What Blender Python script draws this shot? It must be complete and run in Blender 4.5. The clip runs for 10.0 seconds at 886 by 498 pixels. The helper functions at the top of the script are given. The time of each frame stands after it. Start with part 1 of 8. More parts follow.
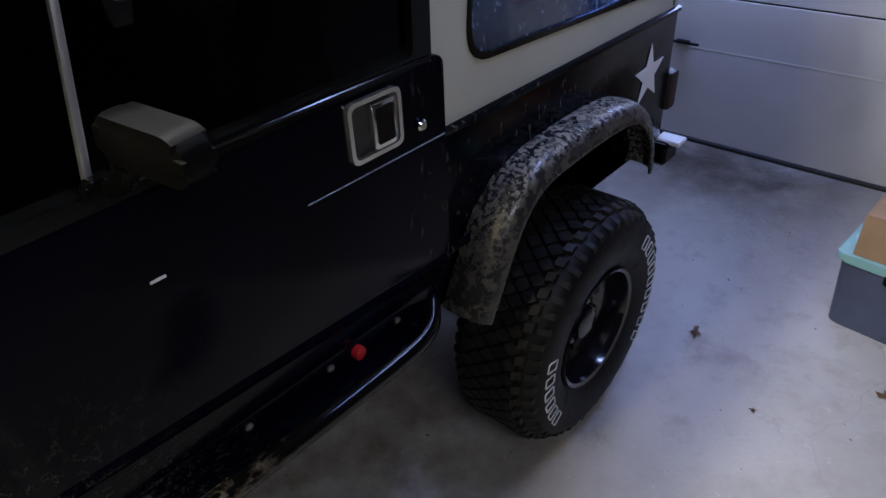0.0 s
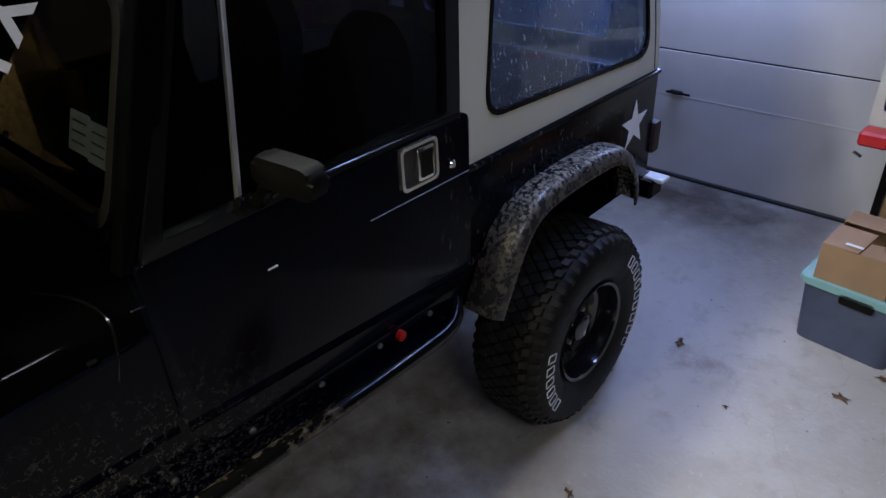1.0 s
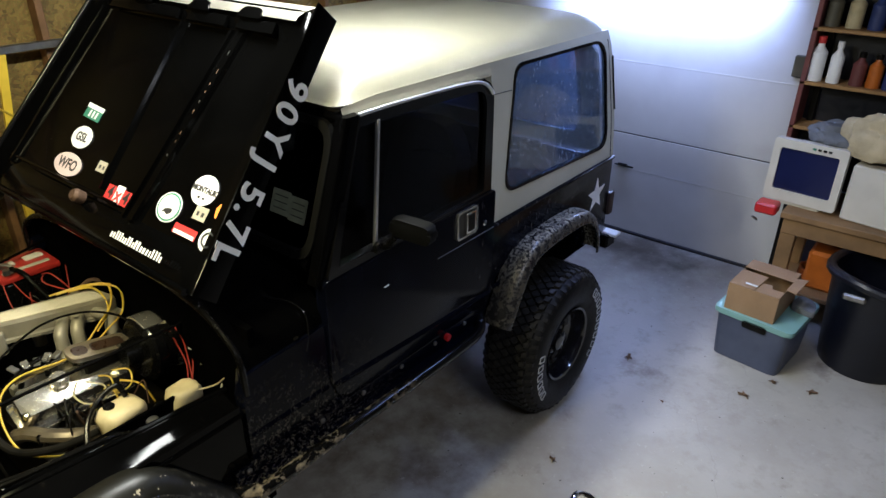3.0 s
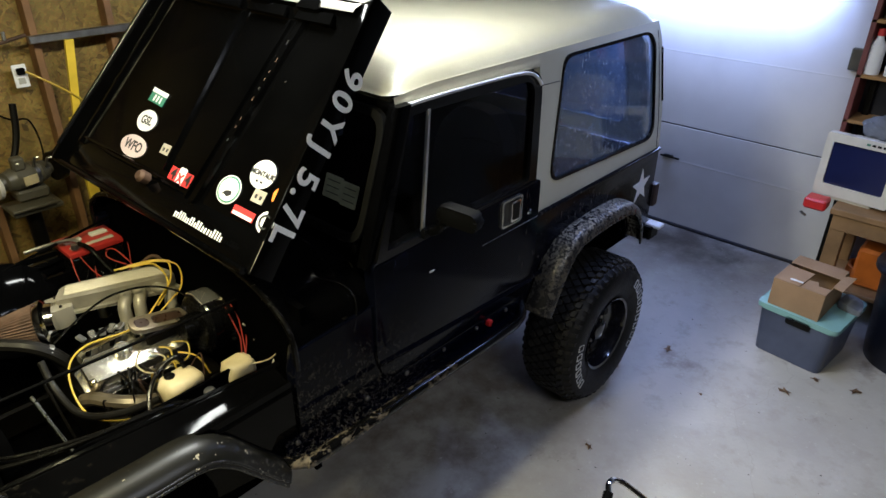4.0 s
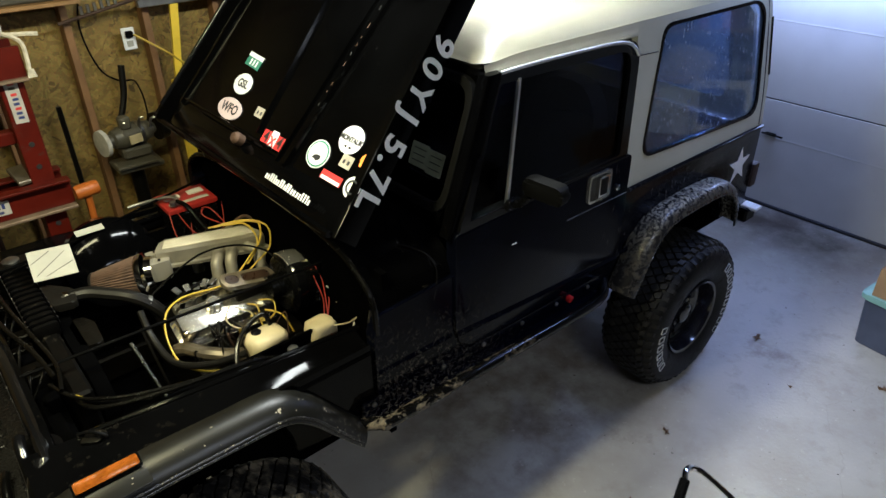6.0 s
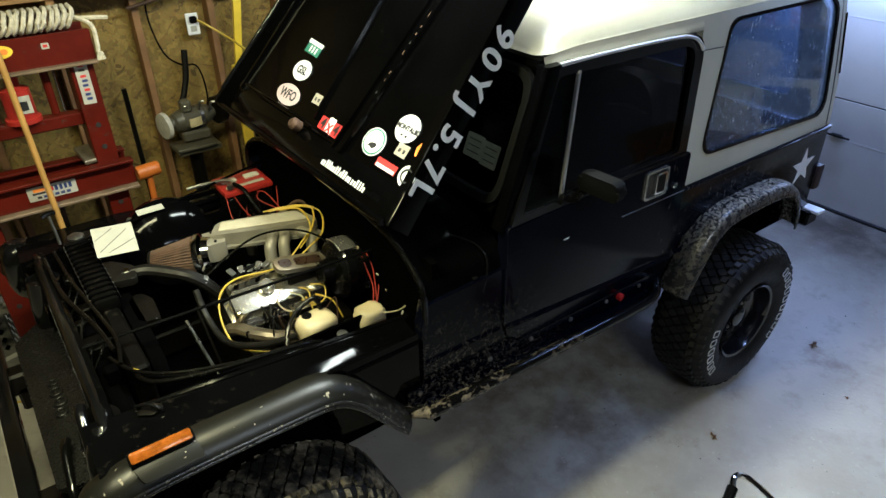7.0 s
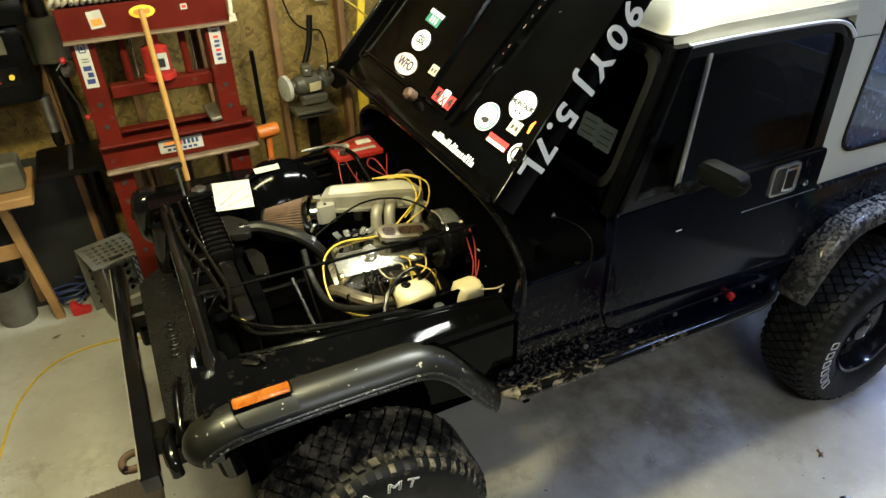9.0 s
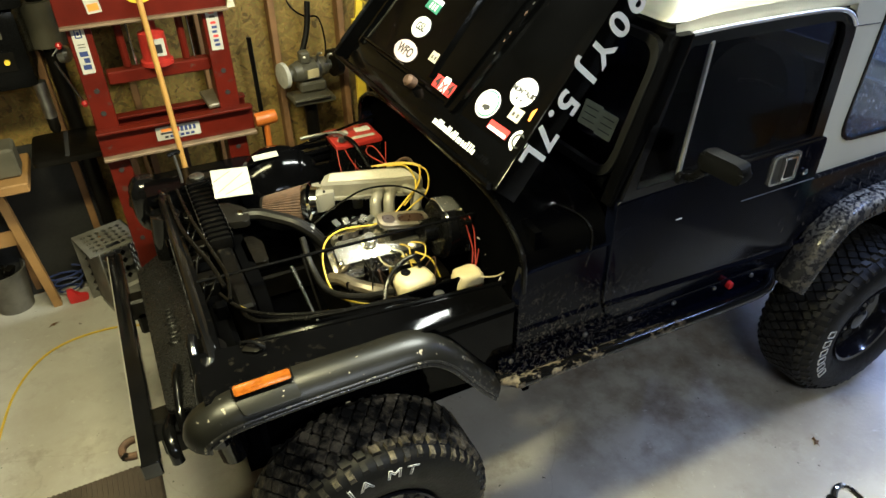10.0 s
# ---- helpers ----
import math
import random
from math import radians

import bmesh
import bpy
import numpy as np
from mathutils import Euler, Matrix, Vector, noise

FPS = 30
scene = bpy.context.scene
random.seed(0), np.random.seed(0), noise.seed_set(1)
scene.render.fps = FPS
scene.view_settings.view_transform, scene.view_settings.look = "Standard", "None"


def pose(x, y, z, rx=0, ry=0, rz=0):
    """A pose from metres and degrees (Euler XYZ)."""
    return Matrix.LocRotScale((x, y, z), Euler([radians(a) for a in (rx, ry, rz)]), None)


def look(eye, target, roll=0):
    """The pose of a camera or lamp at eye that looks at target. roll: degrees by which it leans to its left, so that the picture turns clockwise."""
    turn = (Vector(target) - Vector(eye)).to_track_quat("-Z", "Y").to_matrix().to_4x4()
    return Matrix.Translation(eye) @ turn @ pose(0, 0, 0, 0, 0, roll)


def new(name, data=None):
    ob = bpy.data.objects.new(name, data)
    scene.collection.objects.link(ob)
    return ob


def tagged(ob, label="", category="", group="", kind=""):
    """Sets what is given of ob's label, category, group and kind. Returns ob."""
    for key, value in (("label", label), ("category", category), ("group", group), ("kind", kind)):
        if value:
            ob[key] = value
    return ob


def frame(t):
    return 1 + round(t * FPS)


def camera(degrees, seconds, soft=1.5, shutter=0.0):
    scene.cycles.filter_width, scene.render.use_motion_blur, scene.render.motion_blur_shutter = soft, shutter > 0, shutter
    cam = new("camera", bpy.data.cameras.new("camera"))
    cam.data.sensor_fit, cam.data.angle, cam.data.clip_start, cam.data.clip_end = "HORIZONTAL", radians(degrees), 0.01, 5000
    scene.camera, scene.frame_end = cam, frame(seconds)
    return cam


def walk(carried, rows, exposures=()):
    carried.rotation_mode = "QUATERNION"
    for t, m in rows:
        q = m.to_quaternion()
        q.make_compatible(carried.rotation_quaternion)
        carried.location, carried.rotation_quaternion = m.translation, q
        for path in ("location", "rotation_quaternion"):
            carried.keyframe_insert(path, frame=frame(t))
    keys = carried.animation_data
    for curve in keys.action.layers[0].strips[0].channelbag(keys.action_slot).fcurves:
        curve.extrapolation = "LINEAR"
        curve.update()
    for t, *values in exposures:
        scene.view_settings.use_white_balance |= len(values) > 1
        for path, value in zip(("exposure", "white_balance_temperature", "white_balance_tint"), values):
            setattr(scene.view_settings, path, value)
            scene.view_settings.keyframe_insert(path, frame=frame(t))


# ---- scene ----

cam = camera(66.5, 10.0, soft=1.5)
PATH = [
    (0, (-1.558, -0.921, 1.858), (-0.335, 0.190, 0.731), -2.88),
    (0.5, (-1.713, -1.060, 1.949), (-0.487, 0.095, 0.869), -2.91),
    (1, (-1.902, -1.194, 2.058), (-0.661, -0.015, 1.024), -2.80),
    (1.5, (-2.113, -1.310, 2.178), (-0.850, -0.110, 1.195), -2.08),
    (2, (-2.316, -1.392, 2.282), (-1.002, -0.224, 1.328), -1.15),
    (2.9, (-2.760, -1.490, 2.490), (-1.360, -0.390, 1.575), 0.55),
    (3.3, (-2.794, -1.514, 2.502), (-1.405, -0.400, 1.590), 0.71),
    (3.5, (-2.789, -1.495, 2.498), (-1.428, -0.365, 1.565), 0.55),
    (4, (-2.837, -1.517, 2.531), (-1.528, -0.342, 1.579), 0.47),
    (4.5, (-2.834, -1.510, 2.531), (-1.575, -0.281, 1.581), -0.05),
    (5, (-2.830, -1.511, 2.537), (-1.630, -0.233, 1.574), -0.37),
    (5.5, (-2.822, -1.504, 2.530), (-1.678, -0.218, 1.511), -0.61),
    (6.8, (-2.854, -1.492, 2.517), (-1.822, -0.125, 1.485), -0.53),
    (7, (-2.848, -1.484, 2.518), (-1.850, -0.102, 1.473), -0.70),
    (7.5, (-2.847, -1.478, 2.517), (-1.903, -0.066, 1.462), -0.74),
    (8, (-2.847, -1.466, 2.514), (-2.002, -0.005, 1.441), -1.10),
    (8.5, (-2.847, -1.466, 2.514), (-2.090, 0.037, 1.433), -1.46),
    (9, (-2.846, -1.461, 2.513), (-2.120, 0.041, 1.410), -1.16),
    (9.5, (-2.860, -1.458, 2.509), (-2.120, 0.028, 1.393), -0.53),
    (10, (-2.861, -1.454, 2.507), (-2.131, 0.026, 1.378), -0.75),
]
walk(cam, [(t, look(eye, target, roll)) for t, eye, target, roll in PATH],
     [(0, -0.3, 5250, 22), (1, -0.3, 5250, 20), (2, -0.25, 5200, 16), (3.3, -0.17, 5350, 15), (5.5, -0.29, 5250, 15), (7.0, -0.02, 5120, 8), (8.0, 0.31, 5370, 8), (10, 0.66, 5370, 8)])

# ---- light: a windowless garage at night, a cool tube by the door and a warm one over the engine
world = bpy.data.worlds.new("night")
scene.world = world
world.use_nodes = True
world.node_tree.nodes["Background"].inputs[0].default_value = (0.01, 0.012, 0.02, 1)
world.node_tree.nodes["Background"].inputs[1].default_value = 0.3


def area(name, where, target, wide, deep, watts, colour, spread=180):
    data = bpy.data.lights.new(name, "AREA")
    data.shape, data.size, data.size_y, data.energy, data.color = "RECTANGLE", wide, deep, watts, colour
    data.spread = radians(spread)
    ob = new(name, data)
    ob.matrix_world = look(where, target)
    return ob


COOL, WARM, PLAIN = (0.52, 0.62, 1.0), (1.0, 0.82, 0.37), (1.0, 0.93, 0.78)
area("door_tube_light", (2.08, 0.50, 2.12), (2.27, 0.50, 1.98), 1.5, 0.10, 50, COOL, 112)
area("door_tube_backlight", (1.96, 0.55, 2.26), (0.2, 0.6, 1.85), 1.3, 0.10, 15, COOL)
area("rear_tube_light", (0.50, -0.45, 2.84), (0.45, -0.5, 0.0), 0.12, 1.2, 11, COOL, 125)
area("roof_tube_light", (-1.15, 0.35, 2.80), (-1.15, 0.35, 0), 1.2, 0.10, 92, (1.0, 0.93, 0.70))
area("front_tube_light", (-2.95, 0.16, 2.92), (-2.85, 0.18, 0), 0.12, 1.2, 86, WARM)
# unseen lamp added to brighten the near side of the vehicle
area("side_fill_light", (-1.9, -2.3, 2.92), (-1.8, -1.4, 0), 1.2, 0.12, 29, PLAIN)
scene.view_settings.exposure = 0.0


# ---- materials
def material(name, colour, rough=0.5, metal=0.0, dark=0.75, scale=8.0, bump=0.05, fine=60.0, coat=0.0, spread=0.12, spec=None):
    """A surface with stains at one scale, grain at another and a fine relief."""
    m = bpy.data.materials.new(name)
    m.use_nodes = True
    n, l = m.node_tree.nodes, m.node_tree.links
    b = n["Principled BSDF"]
    where = n.new("ShaderNodeTexCoord")
    big, small = n.new("ShaderNodeTexNoise"), n.new("ShaderNodeTexNoise")
    big.inputs["Scale"].default_value, big.inputs["Detail"].default_value = scale, 5
    small.inputs["Scale"].default_value, small.inputs["Detail"].default_value = fine, 3
    mix, ramp = n.new("ShaderNodeMix"), n.new("ShaderNodeMapRange")
    mix.data_type = "RGBA"
    mix.inputs[6].default_value = (*(c * dark for c in colour), 1)
    mix.inputs[7].default_value = (*colour, 1)
    l.new(where.outputs["Object"], big.inputs["Vector"])
    l.new(where.outputs["Object"], small.inputs["Vector"])
    l.new(big.outputs["Fac"], ramp.inputs["Value"])
    ramp.inputs["From Min"].default_value, ramp.inputs["From Max"].default_value = 0.35, 0.62
    l.new(ramp.outputs["Result"], mix.inputs[0])
    l.new(mix.outputs[2], b.inputs["Base Color"])
    gloss = n.new("ShaderNodeMapRange")
    gloss.inputs["To Min"].default_value = max(0.02, rough - spread)
    gloss.inputs["To Max"].default_value = min(1.0, rough + spread)
    l.new(small.outputs["Fac"], gloss.inputs["Value"])
    l.new(gloss.outputs["Result"], b.inputs["Roughness"])
    b.inputs["Metallic"].default_value = metal
    b.inputs["Coat Weight"].default_value = coat
    if spec is not None:
        b.inputs["Specular IOR Level"].default_value = spec
    if bump:
        relief = n.new("ShaderNodeBump")
        relief.inputs["Strength"].default_value, relief.inputs["Distance"].default_value = bump, 0.01
        l.new(small.outputs["Fac"], relief.inputs["Height"])
        l.new(relief.outputs["Normal"], b.inputs["Normal"])
    return m


def over(m, colour, scale, low, high, rough=0.8, stretch=(1, 1, 1), detail=6, seed=0.0, mask=None, ridge=False):
    """Adds patches of another colour (mud, flaked paint, stains) to a material, where a noise is high."""
    n, l = m.node_tree.nodes, m.node_tree.links
    b = n["Principled BSDF"]
    where, shape, tex = n.new("ShaderNodeTexCoord"), n.new("ShaderNodeMapping"), n.new("ShaderNodeTexNoise")
    shape.inputs["Scale"].default_value = stretch
    shape.inputs["Location"].default_value = (seed, seed * 1.7, seed * 0.3)
    tex.inputs["Scale"].default_value, tex.inputs["Detail"].default_value = scale, detail
    tex.inputs["Roughness"].default_value = 0.65
    l.new(where.outputs["Object"], shape.inputs["Vector"])
    l.new(shape.outputs["Vector"], tex.inputs["Vector"])
    step = n.new("ShaderNodeMapRange")
    step.inputs["From Min"].default_value, step.inputs["From Max"].default_value = low, high
    l.new(tex.outputs["Fac"], step.inputs["Value"])
    factor = step.outputs["Result"]
    if ridge:
        # thin curling strokes, broken up by a second, wider noise
        less, both, gap, cut, keep = n.new("ShaderNodeMath"), n.new("ShaderNodeMath"), n.new("ShaderNodeTexNoise"), n.new("ShaderNodeMapRange"), n.new("ShaderNodeMath")
        less.operation, both.operation, keep.operation = "SUBTRACT", "ABSOLUTE", "MULTIPLY"
        less.inputs[1].default_value = 0.5
        gap.inputs["Scale"].default_value, gap.inputs["Detail"].default_value = scale * 0.7, 4
        cut.inputs["From Min"].default_value, cut.inputs["From Max"].default_value = 0.50, 0.58
        l.new(tex.outputs["Fac"], less.inputs[0])
        l.new(less.outputs["Value"], both.inputs[0])
        l.new(both.outputs["Value"], step.inputs["Value"])
        l.new(shape.outputs["Vector"], gap.inputs["Vector"])
        l.new(gap.outputs["Fac"], cut.inputs["Value"])
        l.new(cut.outputs["Result"], keep.inputs[0])
        l.new(factor, keep.inputs[1])
        factor = keep.outputs["Value"]
    for axis, start, end in (mask or ()):
        split, fade, times = n.new("ShaderNodeSeparateXYZ"), n.new("ShaderNodeMapRange"), n.new("ShaderNodeMath")
        times.operation = "MULTIPLY"
        l.new(where.outputs["Object"], split.inputs["Vector"])
        l.new(split.outputs[axis], fade.inputs["Value"])
        fade.inputs["From Min"].default_value, fade.inputs["From Max"].default_value = start, end
        l.new(fade.outputs["Result"], times.inputs[0])
        l.new(factor, times.inputs[1])
        factor = times.outputs["Value"]
    for socket, value in (("Base Color", (*colour, 1)), ("Roughness", rough)):
        old = b.inputs[socket].links[0].from_socket
        mix = n.new("ShaderNodeMix")
        mix.data_type = "RGBA" if socket == "Base Color" else "FLOAT"
        a, c, out = (6, 7, 2) if socket == "Base Color" else (2, 3, 0)
        l.new(old, mix.inputs[a])
        mix.inputs[c].default_value = value
        l.new(factor, mix.inputs[0])
        l.new(mix.outputs[out], b.inputs[socket])
    return m


def glassy(name, colour, rough=0.05, mix=0.5, dust=None, ior=1.45):
    """Tinted glass: part see-through, part glossy, with specks and streaks of dried mud if dust has a colour."""
    m = bpy.data.materials.new(name)
    m.use_nodes = True
    b = m.node_tree.nodes["Principled BSDF"]
    b.inputs["Base Color"].default_value = (*colour, 1)
    b.inputs["Roughness"].default_value = rough
    b.inputs["Transmission Weight"].default_value = mix
    b.inputs["IOR"].default_value = ior
    if dust:
        n, l = m.node_tree.nodes, m.node_tree.links
        where, shape, tex, step = n.new("ShaderNodeTexCoord"), n.new("ShaderNodeMapping"), n.new("ShaderNodeTexNoise"), n.new("ShaderNodeMapRange")
        shape.inputs["Scale"].default_value = (1.6, 1, 0.55)
        tex.inputs["Scale"].default_value, tex.inputs["Detail"].default_value = 62, 7
        step.inputs["From Min"].default_value, step.inputs["From Max"].default_value = 0.605, 0.80
        l.new(where.outputs["Object"], shape.inputs["Vector"])
        l.new(shape.outputs["Vector"], tex.inputs["Vector"])
        l.new(tex.outputs["Fac"], step.inputs["Value"])
        for socket, clean, dirty in (("Base Color", (*colour, 1), (*dust, 1)), ("Roughness", rough, 0.8), ("Transmission Weight", mix, 0.05)):
            blend = n.new("ShaderNodeMix")
            blend.data_type = "RGBA" if socket == "Base Color" else "FLOAT"
            a, c, out = (6, 7, 2) if socket == "Base Color" else (2, 3, 0)
            blend.inputs[a].default_value, blend.inputs[c].default_value = clean, dirty
            l.new(step.outputs["Result"], blend.inputs[0])
            l.new(blend.outputs[out], b.inputs[socket])
    return m


def glow(name, colour, strength):
    m = bpy.data.materials.new(name)
    m.use_nodes = True
    b = m.node_tree.nodes["Principled BSDF"]
    b.inputs["Emission Color"].default_value = (*colour, 1)
    b.inputs["Emission Strength"].default_value = strength
    return m


paint = material("black_paint", (0.0016, 0.0016, 0.0018), 0.07, 0, 0.6, 5, 0.002, 90, spread=0.03, spec=0.06)
over(paint, (0.015, 0.013, 0.010), 26, 0.58, 0.82, 0.6, (1, 1, 1), 10, seed=6.0, mask=(("X", -2.25, -2.75),))
muddy_tube = material("muddy_black_tube", (0.004, 0.004, 0.0045), 0.10, 0, 0.6, 5, 0.002, 90, spread=0.03, spec=0.3)
over(muddy_tube, (0.17, 0.14, 0.10), 30, 0.50, 0.62, 0.88, (0.7, 1, 1), 10, mask=(("X", -1.05, -1.6),))
body_paint = material("dusty_black_paint", (0.0018, 0.0023, 0.0060), 0.14, 0, 0.6, 5, 0.003, 90, spread=0.05, spec=0.085)
over(body_paint, (0.15, 0.13, 0.095), 62, 0.022, 0.008, 0.88, (1.0, 1, 0.8), 4, seed=1.0, mask=(("Z", 1.16, 0.88), ("X", -1.25, -1.65)), ridge=True)
over(body_paint, (0.13, 0.11, 0.08), 90, 0.018, 0.006, 0.88, (0.8, 1, 1.1), 4, seed=8.0, mask=(("Z", 0.98, 0.82), ("X", -1.05, -1.55)), ridge=True)
over(body_paint, (0.08, 0.068, 0.05), 34, 0.60, 0.68, 0.88, (0.5, 1, 1.8), 11, seed=5.0, mask=(("Z", 0.88, 0.74), ("X", -0.95, -1.70)))
over(body_paint, (0.14, 0.12, 0.10), 38, 0.60, 0.72, 0.85, (1.4, 1, 0.45), 9, seed=3.1, mask=(("X", -0.75, -0.35),))
hood_paint = material("satin_black_hood", (0.0011, 0.0011, 0.0011), 0.11, 0, 0.6, 4, 0.003, 120, spread=0.03, spec=0.16)
over(hood_paint, (0.08, 0.07, 0.06), 60, 0.70, 0.76, 0.85)
khaki = material("khaki_hardtop", (0.485, 0.47, 0.365), 0.34, 0, 0.9, 3, 0.002, 160, spread=0.012)
plastic = material("black_plastic", (0.0032, 0.0032, 0.0032), 0.26, 0, 0.7, 8, 0.03, 180, spec=0.09)
mirror_grey = material("scuffed_black_plastic", (0.0028, 0.0028, 0.0026), 0.5, 0, 0.7, 8, 0.05, 180, spec=0.07)
flare_front_mat = material("worn_grey_black_flare", (0.0075, 0.0072, 0.0056), 0.36, 0, 0.6, 6, 0.006, 160, spread=0.05, spec=0.32)
over(flare_front_mat, (0.34, 0.31, 0.24), 42, 0.69, 0.72, 0.9, detail=2)
over(flare_front_mat, (0.13, 0.12, 0.10), 60, 0.58, 0.66, 0.9, detail=4, seed=2.0, mask=(("X", -2.16, -2.02),))
flare_rear_mat = material("flaking_grey_flare", (0.024, 0.023, 0.024), 0.24, 0, 0.6, 7, 0.008, 150, spread=0.04)
over(flare_rear_mat, (0.085, 0.072, 0.046), 34, 0.50, 0.66, 0.85, (1, 1, 1), 6, seed=4.0)
over(flare_rear_mat, (0.30, 0.28, 0.22), 66, 0.50, 0.55, 0.9, (1, 1, 1), 6, mask=(("X", -0.50, -0.25), ("Y", -0.104, -0.086)))
rubber = material("tyre_rubber", (0.0035, 0.0035, 0.004), 0.5, 0, 0.7, 9, 0.12, 90, spec=0.2)
over(rubber, (0.016, 0.0145, 0.012), 12, 0.55, 0.75, 0.85)
white_letter = material("white_rubber", (0.62, 0.62, 0.60), 0.6, 0, 0.7, 14, 0.03, 90)
rim_paint = material("black_wheel_paint", (0.010, 0.010, 0.014), 0.16, 0.2, 0.7, 10, 0.01, 90, coat=0.5, spread=0.05)
chrome = material("chrome", (0.80, 0.80, 0.80), 0.10, 1, 0.8, 12, 0.02, 90, spread=0.06)
polished = material("polished_cover_metal", (0.80, 0.78, 0.72), 0.14, 0.85, 0.85, 12, 0.02, 90, spread=0.08)
cover_metal = material("chromed_cover", (0.88, 0.84, 0.72), 0.16, 0.95, 0.8, 12, 0.03, 60, spread=0.05)
tread_rubber = material("dirty_tread_rubber", (0.011, 0.0105, 0.010), 0.48, 0, 0.6, 9, 0.12, 90, spec=0.2)
# tan dust on the front tyres alone, raised to brighten their tread
over(tread_rubber, (0.17, 0.145, 0.10), 11, 0.46, 0.62, 0.9, mask=(("X", -1.2, -2.0),))
over(tread_rubber, (0.022, 0.020, 0.017), 26, 0.50, 0.68, 0.9, seed=2.0)
steel = material("dull_steel", (0.42, 0.41, 0.39), 0.38, 1, 0.7, 15, 0.05, 90)
alloy = material("cast_aluminium", (0.265, 0.243, 0.182), 0.42, 0.3, 0.8, 14, 0.10, 160)
bracket_bronze = material("oily_brown_casting", (0.15, 0.125, 0.085), 0.34, 0.4, 0.6, 14, 0.06, 90)
# bright metal for the highlight patch on the booster
shine_metal = material("bright_shine_metal", (0.86, 0.84, 0.78), 0.22, 0.9, 0.85, 12, 0.02, 90)
dark_metal = material("greasy_dark_metal", (0.0055, 0.0048, 0.0038), 0.38, 0.1, 0.6, 14, 0.1, 80, spec=0.15)
# pale metal for the highlights on bumper edge and hood lip
pale_edge = material("pale_highlight_metal", (0.50, 0.47, 0.40), 0.32, 0.7, 0.7, 9, 0.05, 80)
rust = material("rusty_steel", (0.085, 0.048, 0.028), 0.7, 0.4, 0.55, 18, 0.15, 70)
white_vinyl = material("white_vinyl", (0.80, 0.80, 0.79), 0.45, 0, 0.93, 9, 0.01, 90)
black_ink = material("black_ink", (0.02, 0.02, 0.02), 0.5, 0, 0.8, 9, 0.0)
green_ink = material("green_vinyl", (0.05, 0.20, 0.13), 0.5, 0, 0.85, 12, 0.0)
red_ink = material("red_vinyl", (0.55, 0.035, 0.03), 0.5, 0, 0.85, 12, 0.0)
# white vinyl in a darker copy, dimming the stickers on the press
dim_vinyl = material("dimmed_white_vinyl", (0.46, 0.44, 0.38), 0.5, 0, 0.85, 20, 0.0)
sticker_grey = material("faded_greenish_paper", (0.30, 0.33, 0.24), 0.5, 0, 0.8, 30, 0.0)
pink_vinyl = material("pinkish_vinyl", (0.62, 0.50, 0.50), 0.5, 0, 0.9, 12, 0.0)
orange_ink = material("orange_vinyl", (0.85, 0.26, 0.03), 0.5, 0, 0.85, 12, 0.0)
tan_ink = material("tan_vinyl", (0.42, 0.38, 0.30), 0.5, 0, 0.8, 30, 0.0)
blue_ink = material("blue_ink", (0.025, 0.04, 0.15), 0.5, 0, 0.85, 12, 0.0)
orange_lens = material("orange_lens", (0.31, 0.085, 0.004), 0.16, 0, 0.6, 30, 0.05, 60)
gloss_black = material("polished_black_paint", (0.004, 0.004, 0.0045), 0.13, 0, 0.6, 5, 0.002, 90, spread=0.03, spec=0.5)
rail_metal = material("bright_rail_metal", (0.82, 0.82, 0.84), 0.34, 0.9, 0.85, 9, 0.004, 90, spread=0.08)
lip_mat = material("chipped_flare_lip", (0.012, 0.0115, 0.0105), 0.3, 0, 0.7, 5, 0.004, 160)
over(lip_mat, (0.26, 0.24, 0.19), 70, 0.60, 0.66, 0.9, detail=3)
red_lens = material("red_lens", (0.028, 0.016, 0.015), 0.55, 0, 0.8, 22, 0.05, 60)
seal_grey = material("dusty_grey_rubber", (0.005, 0.005, 0.005), 0.4, 0, 0.7, 12, 0.03, 90, spec=0.15)
dark_glass = glassy("smoked_glass", (0.15, 0.155, 0.26), 0.02, 1.0, ior=1.22)
side_glass = glassy("muddy_side_glass", (0.44, 0.56, 0.80), 0.04, 0.92, (0.16, 0.15, 0.13))
# near-black without gloss: shade in cabin and bay is in the colour
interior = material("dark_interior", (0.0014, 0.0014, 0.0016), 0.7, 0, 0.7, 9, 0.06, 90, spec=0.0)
seat_vinyl = material("dark_seat_vinyl", (0.035, 0.034, 0.038), 0.22, 0, 0.7, 9, 0.08, 90)
cream = material("cream_plastic", (0.52, 0.44, 0.25), 0.45, 0, 0.75, 11, 0.03, 90)
red_plastic = material("red_plastic", (0.36, 0.025, 0.016), 0.35, 0, 0.75, 12, 0.03, 90)
yellow_wire = material("yellow_cable", (0.52, 0.36, 0.02), 0.45, 0, 0.85, 20, 0.02)
red_wire = material("red_cable", (0.30, 0.028, 0.012), 0.45, 0, 0.85, 20, 0.02)
black_hose = material("black_hose", (0.0030, 0.0028, 0.0025), 0.24, 0, 0.7, 20, 0.05, spec=0.22)
grey_hose = material("grey_hose", (0.008, 0.0074, 0.0064), 0.42, 0, 0.7, 20, 0.05, spec=0.2)
recess_brown = material("oily_brown_recess", (0.030, 0.016, 0.009), 0.3, 0, 0.6, 20, 0.05)
pleats = material("brown_filter_pleats", (0.10, 0.058, 0.034), 0.8, 0, 0.6, 30, 0.1, 90)
paper = material("paper_sheet", (0.40, 0.39, 0.33), 0.6, 0, 0.9, 14, 0.02)
